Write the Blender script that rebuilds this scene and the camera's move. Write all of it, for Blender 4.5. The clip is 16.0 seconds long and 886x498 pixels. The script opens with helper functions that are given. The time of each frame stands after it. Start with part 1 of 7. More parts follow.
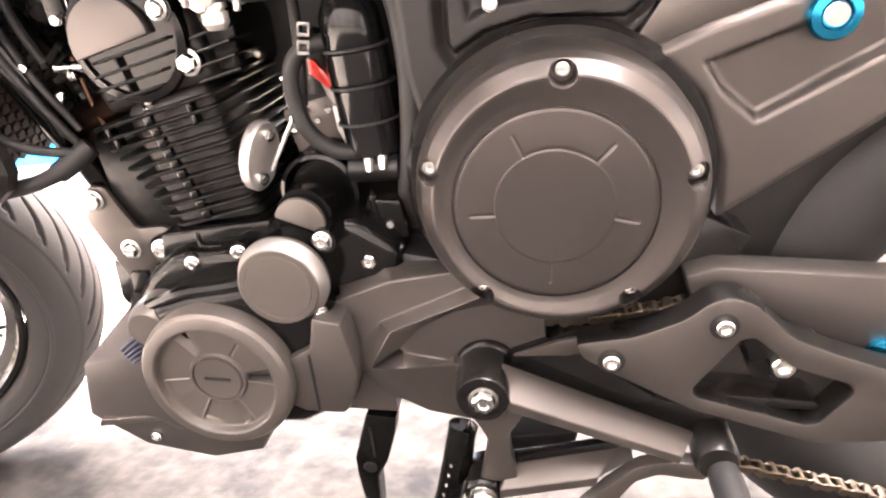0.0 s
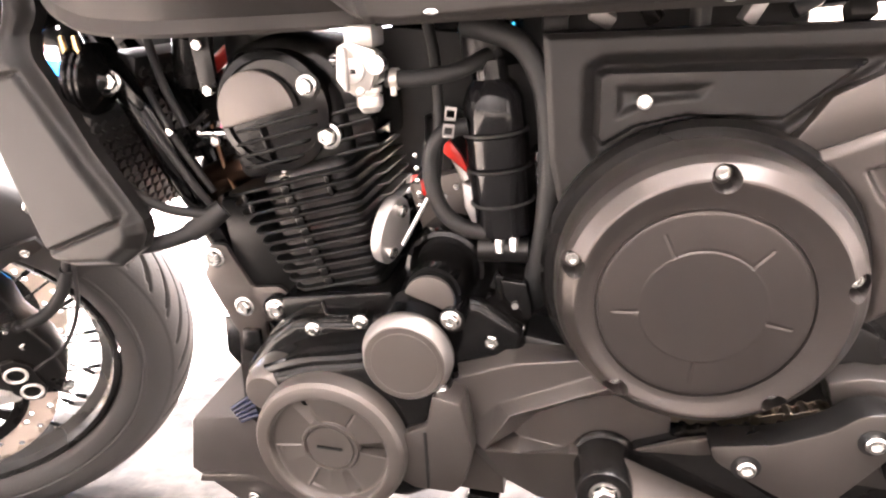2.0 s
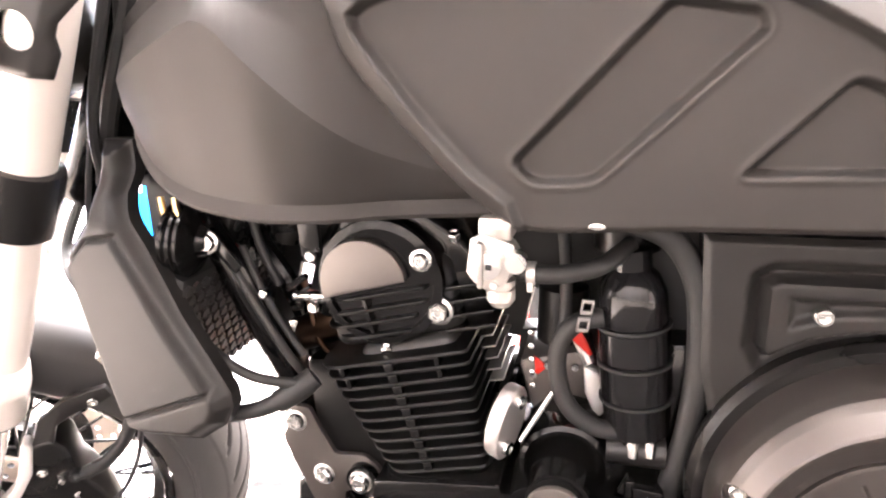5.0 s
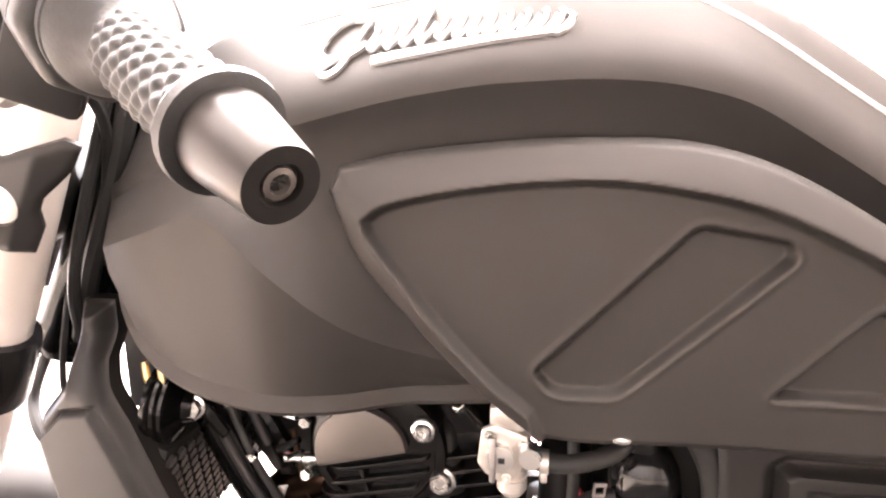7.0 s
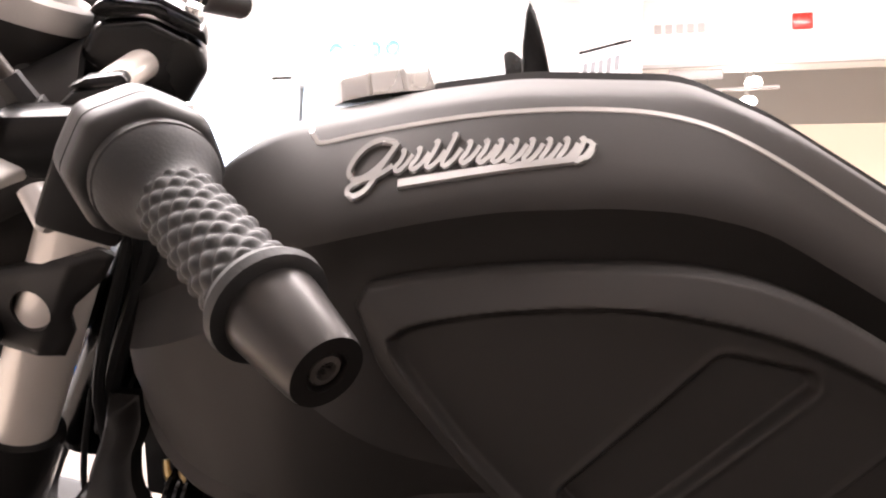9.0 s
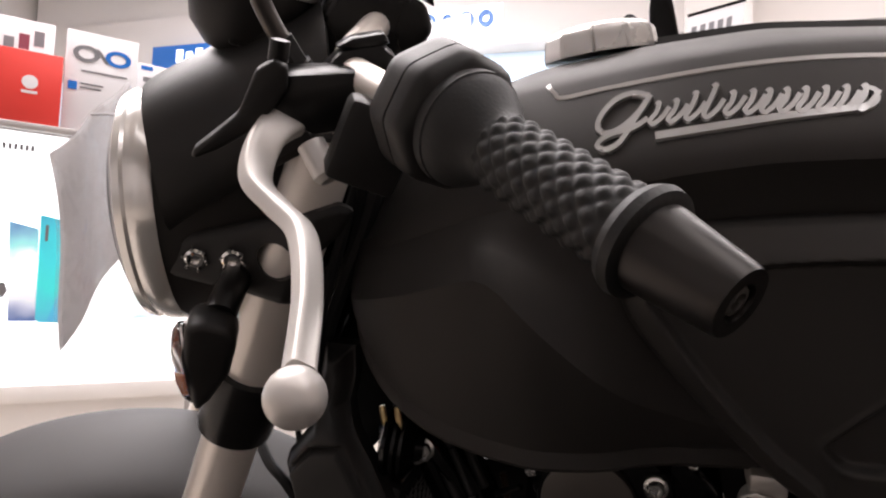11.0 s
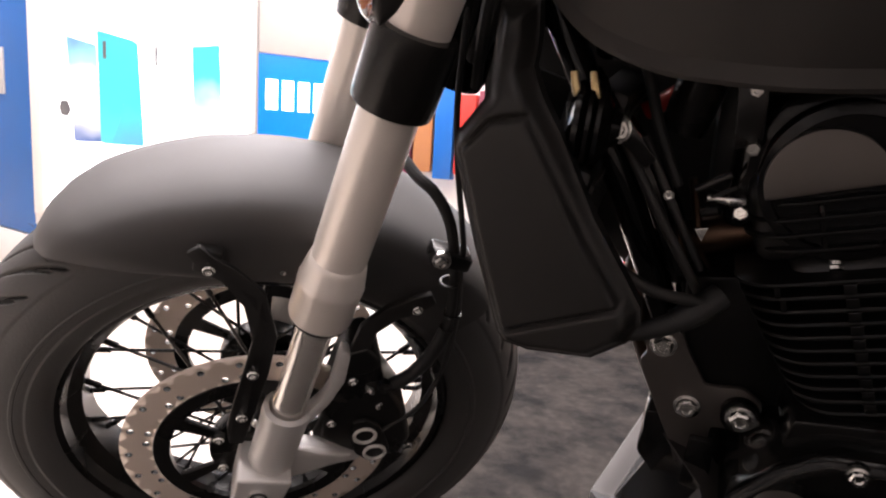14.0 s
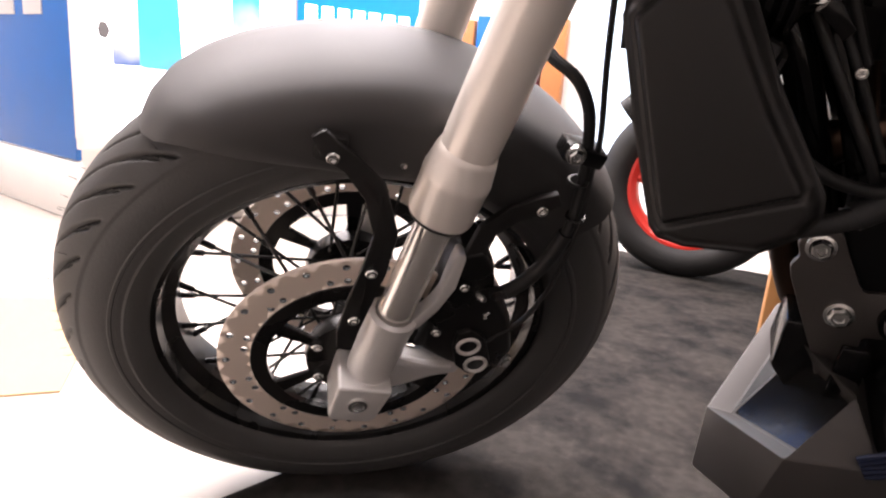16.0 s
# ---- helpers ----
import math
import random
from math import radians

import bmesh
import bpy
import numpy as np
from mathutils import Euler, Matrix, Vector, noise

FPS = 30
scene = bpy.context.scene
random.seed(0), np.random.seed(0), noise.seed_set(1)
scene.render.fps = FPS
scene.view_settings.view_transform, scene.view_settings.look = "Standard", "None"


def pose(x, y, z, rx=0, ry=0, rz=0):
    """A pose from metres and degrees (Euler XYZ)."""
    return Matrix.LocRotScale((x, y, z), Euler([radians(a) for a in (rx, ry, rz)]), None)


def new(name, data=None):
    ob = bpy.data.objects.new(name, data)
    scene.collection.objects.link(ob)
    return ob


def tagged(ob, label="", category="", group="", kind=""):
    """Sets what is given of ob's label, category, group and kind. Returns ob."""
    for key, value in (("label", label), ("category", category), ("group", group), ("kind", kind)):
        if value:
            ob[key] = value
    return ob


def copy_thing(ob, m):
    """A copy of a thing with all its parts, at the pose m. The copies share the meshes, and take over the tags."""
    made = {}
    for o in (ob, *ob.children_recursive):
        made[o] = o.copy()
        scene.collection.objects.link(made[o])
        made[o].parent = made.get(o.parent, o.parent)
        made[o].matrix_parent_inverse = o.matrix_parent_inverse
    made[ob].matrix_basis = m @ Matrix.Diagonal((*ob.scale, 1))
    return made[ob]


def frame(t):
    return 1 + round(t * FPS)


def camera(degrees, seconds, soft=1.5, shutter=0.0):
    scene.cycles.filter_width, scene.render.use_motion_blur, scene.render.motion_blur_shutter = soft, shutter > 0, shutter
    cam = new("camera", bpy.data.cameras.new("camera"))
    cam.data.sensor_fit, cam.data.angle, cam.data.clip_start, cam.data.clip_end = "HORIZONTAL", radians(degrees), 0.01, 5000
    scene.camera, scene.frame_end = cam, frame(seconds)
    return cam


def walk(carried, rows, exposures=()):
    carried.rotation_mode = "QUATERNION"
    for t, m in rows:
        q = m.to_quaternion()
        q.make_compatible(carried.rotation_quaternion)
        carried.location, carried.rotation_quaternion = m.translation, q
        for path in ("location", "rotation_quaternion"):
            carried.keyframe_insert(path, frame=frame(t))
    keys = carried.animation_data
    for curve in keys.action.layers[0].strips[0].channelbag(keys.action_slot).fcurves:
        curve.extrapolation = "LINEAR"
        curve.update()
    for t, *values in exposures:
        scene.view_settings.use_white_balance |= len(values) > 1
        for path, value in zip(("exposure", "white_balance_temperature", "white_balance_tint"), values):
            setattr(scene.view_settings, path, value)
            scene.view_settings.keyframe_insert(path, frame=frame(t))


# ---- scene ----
cam = camera(69.28, 16.0, soft=2.2)
LEAN = 13.5                       # the motorcycle leans on its stand
STAND = pose(0, 0, 0, LEAN, 0, 0)
# t, x, y, z, and the turn, in the motorcycle's own frame (x to the rear, y to its far side, front axle over the origin)
ROWS = [
    (0, 0.9244, -0.5887, 0.6948, 64.18, 4.73, 7.43),
    (0.5, 0.9036, -0.5957, 0.6893, 63.89, 4.17, 8.99),
    (1, 0.8778, -0.6023, 0.6929, 65.25, 3.15, 10.77),
    (1.5, 0.8595, -0.5985, 0.7078, 67.01, 2.59, 11.71),
    (2, 0.8462, -0.588, 0.7309, 68.34, 2.77, 12.03),
    (2.5, 0.825, -0.5708, 0.7375, 68.85, 2.84, 11.86),
    (3, 0.821, -0.5486, 0.7409, 69.3, 2.69, 13.32),
    (3.5, 0.7957, -0.5414, 0.7553, 70.16, 2.28, 15.46),
    (4, 0.7781, -0.5382, 0.7712, 71.63, 2.05, 16.56),
    (6.5, 0.7158, -0.4885, 0.8912, 76.52, 0.83, 10.98),
    (7, 0.7091, -0.4902, 0.9072, 77.82, 0.76, 11.16),
    (7.5, 0.7002, -0.4878, 0.9138, 78.27, 0.84, 11.36),
    (8, 0.7044, -0.4837, 0.926, 79.39, 0.79, 11.04),
    (10.5, 0.6428, -0.5221, 0.9748, 83.4, 1.16, 16.75),
    (11, 0.5998, -0.5309, 0.9432, 79.52, 1.5, 18.99),
    (11.5, 0.5758, -0.5309, 0.9142, 76.95, 1.29, 20.0),
    (12, 0.5541, -0.5295, 0.8857, 74.97, 1.42, 20.03),
    (12.5, 0.537, -0.5252, 0.8651, 73.03, 2.05, 20.06),
    (13, 0.5176, -0.5241, 0.8441, 71.89, 2.18, 20.64),
    (13.5, 0.5013, -0.5268, 0.8059, 70.70, 2.36, 22.08),
    (14, 0.4711, -0.5312, 0.7666, 68.21, 1.62, 22.47),
    (14.5, 0.4455, -0.5283, 0.7400, 66.36, 1.66, 22.13),
    (15, 0.4210, -0.5278, 0.7181, 64.53, 1.26, 22.45),
    (15.5, 0.3937, -0.5370, 0.7081, 63.64, 1.13, 23.53),
    (16, 0.3698, -0.5556, 0.7114, 63.56, 1.07, 24.18),
]
EXPO = [(0.0, 3.85, 6700, 15), (1.0, 3.78, 6650, 15), (2.5, 3.70, 6550, 15), (4.2, 3.88, 6450, 14), (6.4, 3.95, 6700, 16), (7.0, 3.5, 6850, 17), (7.6, 2.92, 6950, 18), (8.2, 2.2, 6900, 18), (10.3, -0.5, 6500, 13), (12.5, 0.15, 6600, 16), (14.5, 0.5, 6600, 16), (15.5, 0.78, 6650, 17), (16.0, 0.65, 6650, 17)]
walk(cam, [(t, STAND @ pose(x, y, z, rx, ry, rz)) for t, x, y, z, rx, ry, rz in ROWS], EXPO)

# ---- light: a shopping hall, white ceiling full of lamps, and added unseen area lamps ----
world = bpy.data.worlds.new("hall")
scene.world = world
world.use_nodes = True
world.node_tree.nodes["Background"].inputs[0].default_value = (1.0, 0.96, 0.95, 1)
world.node_tree.nodes["Background"].inputs[1].default_value = 0.02


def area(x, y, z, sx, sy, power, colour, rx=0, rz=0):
    lamp = bpy.data.lights.new("ceiling_fill_light", "AREA")
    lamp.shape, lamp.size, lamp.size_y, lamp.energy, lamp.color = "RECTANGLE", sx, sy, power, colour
    ob = new("ceiling_fill_light", lamp)
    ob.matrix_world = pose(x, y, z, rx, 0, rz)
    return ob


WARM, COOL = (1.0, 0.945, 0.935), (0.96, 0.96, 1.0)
# no fixtures here: fill lamps placed and powered to suit the motorcycle
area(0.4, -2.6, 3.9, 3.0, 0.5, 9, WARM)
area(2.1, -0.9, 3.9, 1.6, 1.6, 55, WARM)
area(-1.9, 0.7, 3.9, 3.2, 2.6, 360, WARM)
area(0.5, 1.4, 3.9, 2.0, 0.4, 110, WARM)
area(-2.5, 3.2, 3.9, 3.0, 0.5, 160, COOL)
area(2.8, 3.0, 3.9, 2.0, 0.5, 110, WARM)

# ---- materials ----


def material(name, colour, rough=0.5, metal=0.0, vary=0.25, scale=40.0, bump=0.0, bump_scale=300.0, coat=0.0, wear=0.0, ior=1.45):
    """A surface with fine grain and broad stains in colour and gloss."""
    m = bpy.data.materials.new(name)
    m.use_nodes = True
    nodes, links = m.node_tree.nodes, m.node_tree.links
    b = nodes["Principled BSDF"]
    b.inputs["Metallic"].default_value, b.inputs["IOR"].default_value, b.inputs["Coat Weight"].default_value = metal, ior, coat
    b.inputs["Coat Roughness"].default_value = 0.08
    at = nodes.new("ShaderNodeTexCoord")
    broad, fine = nodes.new("ShaderNodeTexNoise"), nodes.new("ShaderNodeTexNoise")
    broad.inputs["Scale"].default_value, broad.inputs["Detail"].default_value = scale * 0.2, 5
    fine.inputs["Scale"].default_value, fine.inputs["Detail"].default_value = bump_scale, 3
    links.new(at.outputs["Object"], broad.inputs["Vector"])
    links.new(at.outputs["Object"], fine.inputs["Vector"])
    mix = nodes.new("ShaderNodeMix")
    mix.data_type, mix.blend_type = "RGBA", "MIX"
    mix.inputs[6].default_value = (*[c * (1 - vary) for c in colour], 1)
    mix.inputs[7].default_value = (*[min(1, c * (1 + vary)) for c in colour], 1)
    links.new(broad.outputs[0], mix.inputs[0])
    links.new(mix.outputs[2], b.inputs["Base Color"])
    ramp = nodes.new("ShaderNodeMapRange")
    ramp.inputs[1].default_value, ramp.inputs[2].default_value = 0.15, 0.85
    ramp.inputs[3].default_value, ramp.inputs[4].default_value = max(0.02, rough - 0.06 - wear), min(1, rough + 0.06 + wear)
    ramp.interpolation_type = "SMOOTHSTEP"
    links.new(broad.outputs[0], ramp.inputs[0])
    links.new(ramp.outputs[0], b.inputs["Roughness"])
    if bump:
        relief = nodes.new("ShaderNodeBump")
        relief.inputs["Strength"].default_value, relief.inputs["Distance"].default_value = bump, 0.001
        links.new(fine.outputs[0], relief.inputs["Height"])
        links.new(relief.outputs[0], b.inputs["Normal"])
    return m


def glowing(name, colour, power):
    m = bpy.data.materials.new(name)
    m.use_nodes = True
    b = m.node_tree.nodes["Principled BSDF"]
    b.inputs["Base Color"].default_value = (*colour, 1)
    b.inputs["Emission Color"].default_value, b.inputs["Emission Strength"].default_value = (*colour, 1), power
    b.inputs["Roughness"].default_value = 0.3
    return m


def glassy(name, colour, rough=0.03, weight=1.0, alpha=1.0):
    m = material(name, colour, rough, vary=0.02)
    b = m.node_tree.nodes["Principled BSDF"]
    b.inputs["Transmission Weight"].default_value, b.inputs["Alpha"].default_value = weight, alpha
    return m


COVER = material("satin_black_cover_paint", (0.074, 0.067, 0.063), 0.33, metal=0.75, vary=0.15, bump=0.08, bump_scale=700)
GUARD = material("satin_black_mudguard_paint", (0.044, 0.0425, 0.042), 0.60, vary=0.12, bump=0.06, bump_scale=900)
TANK = material("satin_black_paint", (0.037, 0.0343, 0.0325), 0.60, metal=0.60, vary=0.12, bump=0.06, bump_scale=900, ior=1.36)
PLASTIC = material("matte_black_plastic", (0.0140, 0.0131, 0.0126), 0.44, vary=0.15, bump=0.12, bump_scale=1200, ior=1.36)
FRAME = material("satin_black_frame_paint", (0.078, 0.0705, 0.0655), 0.34, metal=0.6, vary=0.15, bump=0.08, bump_scale=700)
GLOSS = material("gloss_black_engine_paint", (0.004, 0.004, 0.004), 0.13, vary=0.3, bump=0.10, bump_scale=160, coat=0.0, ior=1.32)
FIN = material("dull_black_fin_paint", (0.004, 0.004, 0.004), 0.34, vary=0.3, bump=0.10, bump_scale=160, ior=1.26)
SATIN = material("satin_black_engine_paint", (0.0070, 0.0067, 0.0065), 0.28, vary=0.25, bump=0.1, bump_scale=400, ior=1.36)
CAP = material("machined_dark_grey_cap", (0.105, 0.095, 0.088), 0.42, metal=0.6, vary=0.1, bump=0.05, bump_scale=900)
RUBBER = material("black_rubber", (0.011, 0.011, 0.011), 0.60, vary=0.3, bump=0.2, bump_scale=500)
TYRE = material("tyre_rubber", (0.054, 0.0525, 0.051), 0.60, vary=0.3, bump=0.25, bump_scale=350, wear=0.05)
SILVER = material("satin_champagne_aluminium", (0.84, 0.78, 0.72), 0.34, metal=0.35, vary=0.06, bump=0.03, bump_scale=600)
CAST = material("cast_aluminium", (0.68, 0.66, 0.64), 0.40, metal=0.4, vary=0.1, bump=0.2, bump_scale=500)
LEVER = material("polished_cast_aluminium", (0.66, 0.63, 0.60), 0.42, metal=0.45, vary=0.08, bump=0.06, bump_scale=300)
CHROME = material("chrome", (0.85, 0.84, 0.82), 0.06, metal=1.0, vary=0.02)
ZINC = material("zinc_plated_steel", (0.72, 0.72, 0.70), 0.24, metal=1.0, vary=0.12, bump=0.05, bump_scale=800)
STEEL = material("brushed_disc_steel", (0.76, 0.65, 0.56), 0.36, metal=0.3, vary=0.1, bump=0.06, bump_scale=700)
DULL = material("dull_die_cast", (0.33, 0.32, 0.31), 0.42, metal=0.85, vary=0.25)
BRASS = material("brass_fitting", (0.55, 0.42, 0.22), 0.3, metal=1.0, vary=0.15)
WIRE = material("blue_wire_sheath", (0.004, 0.009, 0.032), 0.45, vary=0.15)
BLUE_METAL = material("blue_anodised_metal", (0.02, 0.30, 0.52), 0.22, metal=1.0, vary=0.1)
BADGE = material("silver_badge", (0.38, 0.375, 0.37), 0.28, metal=0.7, vary=0.05)
STRIPE = material("silver_pinstripe", (0.40, 0.385, 0.37), 0.35, metal=0.3, vary=0.05)
# for added gap fillers, cores and recesses, dark like shade, and some black parts
DARK = material("gap_shade_and_black", (0.006, 0.006, 0.006), 0.5, vary=0.2)
CHAIN = material("greased_chain_steel", (0.19, 0.160, 0.125), 0.35, metal=1.0, vary=0.35)
RED = material("red_gloss_paint", (0.62, 0.03, 0.02), 0.28, vary=0.1, coat=0.4)
YELLOW = material("yellow_plastic", (0.75, 0.42, 0.02), 0.4, vary=0.1)
AMBER = material("amber_reflector", (0.5, 0.12, 0.03), 0.12, vary=0.1)
LENS = glassy("clear_lens", (0.95, 0.96, 0.97), 0.04)
FILM = glassy("clear_plastic_film", (0.93, 0.93, 0.95), 0.15, weight=0.2, alpha=0.14)
PAPER = material("printed_paper", (0.62, 0.60, 0.59), 0.5, vary=0.12)
thin = PAPER.node_tree.nodes.new("ShaderNodeBsdfTranslucent")
thin.inputs[0].default_value = (0.80, 0.79, 0.80, 1)
both = PAPER.node_tree.nodes.new("ShaderNodeMixShader")
both.inputs[0].default_value = 0.62
PAPER.node_tree.links.new(PAPER.node_tree.nodes["Principled BSDF"].outputs[0], both.inputs[1])
PAPER.node_tree.links.new(thin.outputs[0], both.inputs[2])
PAPER.node_tree.links.new(both.outputs[0], PAPER.node_tree.nodes["Material Output"].inputs[0])
WHITE = material("white_wall_paint", (0.80, 0.76, 0.735), 0.6, vary=0.04, scale=6)
CEILING = material("white_ceiling_paint", (0.80, 0.77, 0.75), 0.7, vary=0.03, scale=4)
TILE = material("polished_cream_floor", (0.48, 0.43, 0.38), 0.16, vary=0.08, scale=8)
TAN_TILE = material("polished_tan_floor", (0.52, 0.36, 0.20), 0.14, vary=0.08, scale=8)
CARPET = material("grey_exhibition_carpet", (0.034, 0.0308, 0.0283), 0.95, vary=0.6, scale=220, bump=1.0, bump_scale=700, ior=1.12)
stain, tone = CARPET.node_tree.nodes.new("ShaderNodeTexNoise"), CARPET.node_tree.nodes.new("ShaderNodeMix")
stain.inputs["Scale"].default_value, stain.inputs["Detail"].default_value, stain.inputs["Roughness"].default_value = 7.0, 8, 0.65
tone.data_type = "RGBA"
tone.inputs[7].default_value = (0.0135, 0.0130, 0.0132, 1)
fade = CARPET.node_tree.nodes.new("ShaderNodeMapRange")
fade.inputs[1].default_value, fade.inputs[2].default_value = 0.46, 0.62
CARPET.node_tree.links.new(CARPET.node_tree.nodes["Texture Coordinate"].outputs["Object"], stain.inputs["Vector"])
CARPET.node_tree.links.new(stain.outputs[0], fade.inputs[0])
CARPET.node_tree.links.new(fade.outputs[0], tone.inputs[0])
CARPET.node_tree.links.new(CARPET.node_tree.nodes["Mix"].outputs[2], tone.inputs[6])
CARPET.node_tree.links.new(tone.outputs[2], CARPET.node_tree.nodes["Principled BSDF"].inputs["Base Color"])
COUNTER = material("white_counter_laminate", (0.74, 0.72, 0.70), 0.35, vary=0.05)
GREYTRIM = material("grey_counter_trim", (0.36, 0.34, 0.33), 0.4, vary=0.1)
BLUE_CARD = glowing("lit_blue_panel", (0.0, 0.19, 0.72), 0.55)
DEEP_BLUE = material("blue_printed_panel", (0.01, 0.13, 0.46), 0.35, vary=0.08)
LIT_WHITE = glowing("lit_white_poster", (0.97, 0.98, 1.0), 2.6)
LIT_TEXT = glowing("lit_white_lettering", (1.0, 1.0, 1.0), 2.0)
GREY_INK = material("grey_ink", (0.16, 0.16, 0.17), 0.5, vary=0.1)
RED_CARD = material("red_paper_bag", (0.60, 0.04, 0.03), 0.45, vary=0.1)
WHITE_CARD = material("white_card", (0.62, 0.615, 0.63), 0.4, vary=0.05)
PURPLE = material("maroon_card", (0.20, 0.045, 0.07), 0.4, vary=0.1)
ORANGE = material("orange_card", (0.46, 0.19, 0.07), 0.4, vary=0.1)
LAMP = glowing("lamp_glow", (1.0, 0.95, 0.88), 9.0)
# shop glass and back wall glow themselves in place of light inside
SHOPLIT = glowing("lit_shop_glass", (0.60, 0.74, 0.86), 0.75)
SHOPWARM = glowing("glowing_shop_interior", (0.80, 0.70, 0.56), 0.35)
SIGN_BLUE = glowing("lit_blue_sign", (0.02, 0.12, 0.40), 0.5)

# ---- mesh helpers ----


def part(name, bm, mat, parent=None, label="", sharp=32.0):
    """One mesh object out of a bmesh, smooth but for edges sharper than that many degrees."""
    bmesh.ops.recalc_face_normals(bm, faces=bm.faces)
    for f in bm.faces:
        f.smooth = True
    for e in bm.edges:
        if len(e.link_faces) == 2 and e.calc_face_angle(0) > radians(sharp):
            e.smooth = False
    me = bpy.data.meshes.new(name)
    bm.to_mesh(me)
    bm.free()
    me.materials.append(mat)
    ob = new(name, me)
    ob.parent = parent
    if label:
        tagged(ob, label)
    return ob


def axis_pose(p, d, spin=0.0):
    """A frame at p whose z points along d."""
    return Matrix.Translation(p) @ Vector(d).to_track_quat("Z", "Y").to_matrix().to_4x4() @ Matrix.Rotation(spin, 4, "Z")


def spline(pts, n=6, closed=False):
    """A smooth curve through the points."""
    pts = [Vector(p) for p in pts]
    out, k = [], len(pts)
    for i in range(k if closed else k - 1):
        if closed:
            a, b, c, d = pts[i - 1], pts[i], pts[(i + 1) % k], pts[(i + 2) % k]
        else:
            a, b, c, d = pts[max(0, i - 1)], pts[i], pts[i + 1], pts[min(k - 1, i + 2)]
        for j in range(n):
            t = j / n
            out.append(0.5 * ((2 * b) + (c - a) * t + (2 * a - 5 * b + 4 * c - d) * t * t + (3 * b - a - 3 * c + d) * t ** 3))
    if not closed:
        out.append(pts[-1])
    return out


def rings(bm, loops, closed=True, caps=(True, True)):
    """Skins a row of vertex loops."""
    vs = [[bm.verts.new(p) for p in loop] for loop in loops]
    n = len(vs[0])
    for a, b in zip(vs, vs[1:]):
        for i in range(n if closed else n - 1):
            j = (i + 1) % n
            bm.faces.new((a[i], a[j], b[j], b[i]))
    if closed and caps[0]:
        bm.faces.new(vs[0][::-1])
    if closed and caps[1]:
        bm.faces.new(vs[-1])
    return vs


def turned(profile, m, segs=32, bm=None, squash=(1, 1)):
    """Turns (radius, height) pairs about the z axis of the frame m."""
    bm = bm or bmesh.new()
    loops = [[m @ Vector((max(r, 1e-4) * math.cos(2 * math.pi * i / segs) * squash[0], max(r, 1e-4) * math.sin(2 * math.pi * i / segs) * squash[1], h)) for i in range(segs)] for r, h in profile]
    if profile[0][0] > 1e-3 and profile[-1][0] > 1e-3:
        rings(bm, loops + loops[:1], caps=(False, False))
    else:
        rings(bm, loops, caps=(profile[0][0] <= 1e-3, profile[-1][0] <= 1e-3))
    return bm


def side(x, z, y):
    """A frame on the near side whose z points out of it."""
    return axis_pose((x, y, z), (0, -1, 0))


def tube(pts, r, segs=10, n=6, bm=None, smooth=True, caps=True):
    """A round bar or hose along a curve; r may be a list, one for each point."""
    bm = bm or bmesh.new()
    path = spline(pts, n) if smooth else [Vector(p) for p in pts]
    radii = [r] * len(path) if not hasattr(r, "__len__") else [float(v) for v in np.interp(np.linspace(0, 1, len(path)), np.linspace(0, 1, len(r)), r)]
    up, loops = None, []
    for i, p in enumerate(path):
        d = (path[min(i + 1, len(path) - 1)] - path[max(i - 1, 0)]).normalized()
        if up is None:
            up = d.orthogonal().normalized()
        up = (up - d * up.dot(d)).normalized()
        s = d.cross(up)
        loops.append([p + radii[i] * (math.cos(2 * math.pi * k / segs) * up + math.sin(2 * math.pi * k / segs) * s) for k in range(segs)])
    rings(bm, loops, caps=(caps, caps))
    return bm


def slab(pts, y0, y1, bevel=0.002, segs=2, m=None, bm=None):
    """An outline in x and z, pulled from y0 to y1, its edges rounded."""
    one = bmesh.new()
    a = [one.verts.new((x, y0, z)) for x, z in pts]
    b = [one.verts.new((x, y1, z)) for x, z in pts]
    one.faces.new(a)
    one.faces.new(b[::-1])
    for i in range(len(pts)):
        j = (i + 1) % len(pts)
        one.faces.new((a[j], a[i], b[i], b[j]))
    bmesh.ops.recalc_face_normals(one, faces=one.faces)
    if bevel:
        es = [e for e in one.edges if e.calc_face_angle(0) > radians(25)]
        bmesh.ops.bevel(one, geom=es, offset=bevel, segments=segs, profile=0.5, affect="EDGES", clamp_overlap=True)
    if m:
        bmesh.ops.transform(one, matrix=m, verts=one.verts)
    if bm is None:
        return one
    me = bpy.data.meshes.new("t")
    one.to_mesh(me)
    one.free()
    bm.from_mesh(me)
    bpy.data.meshes.remove(me)
    return bm


def box(x0, y0, z0, x1, y1, z1, bevel=0.002, m=None, bm=None, segs=2):
    return slab([(x0, z0), (x1, z0), (x1, z1), (x0, z1)], y0, y1, bevel, segs, m, bm)


def away(poly, X, Z):
    """Signed distance to an outline, minus inside."""
    poly = np.array(poly, float)
    d, inside = np.full(X.shape, 1e9), np.zeros(X.shape, bool)
    for (ax, az), (bx, bz) in zip(poly, np.roll(poly, -1, 0)):
        ex, ez = bx - ax, bz - az
        t = np.clip(((X - ax) * ex + (Z - az) * ez) / (ex * ex + ez * ez + 1e-12), 0, 1)
        d = np.minimum(d, np.hypot(X - ax - t * ex, Z - az - t * ez))
        cross = (az > Z) != (bz > Z)
        inside ^= cross & (X < ex * (Z - az) / (ez if abs(ez) > 1e-12 else 1e-12) + ax)
    return np.where(inside, -d, d)


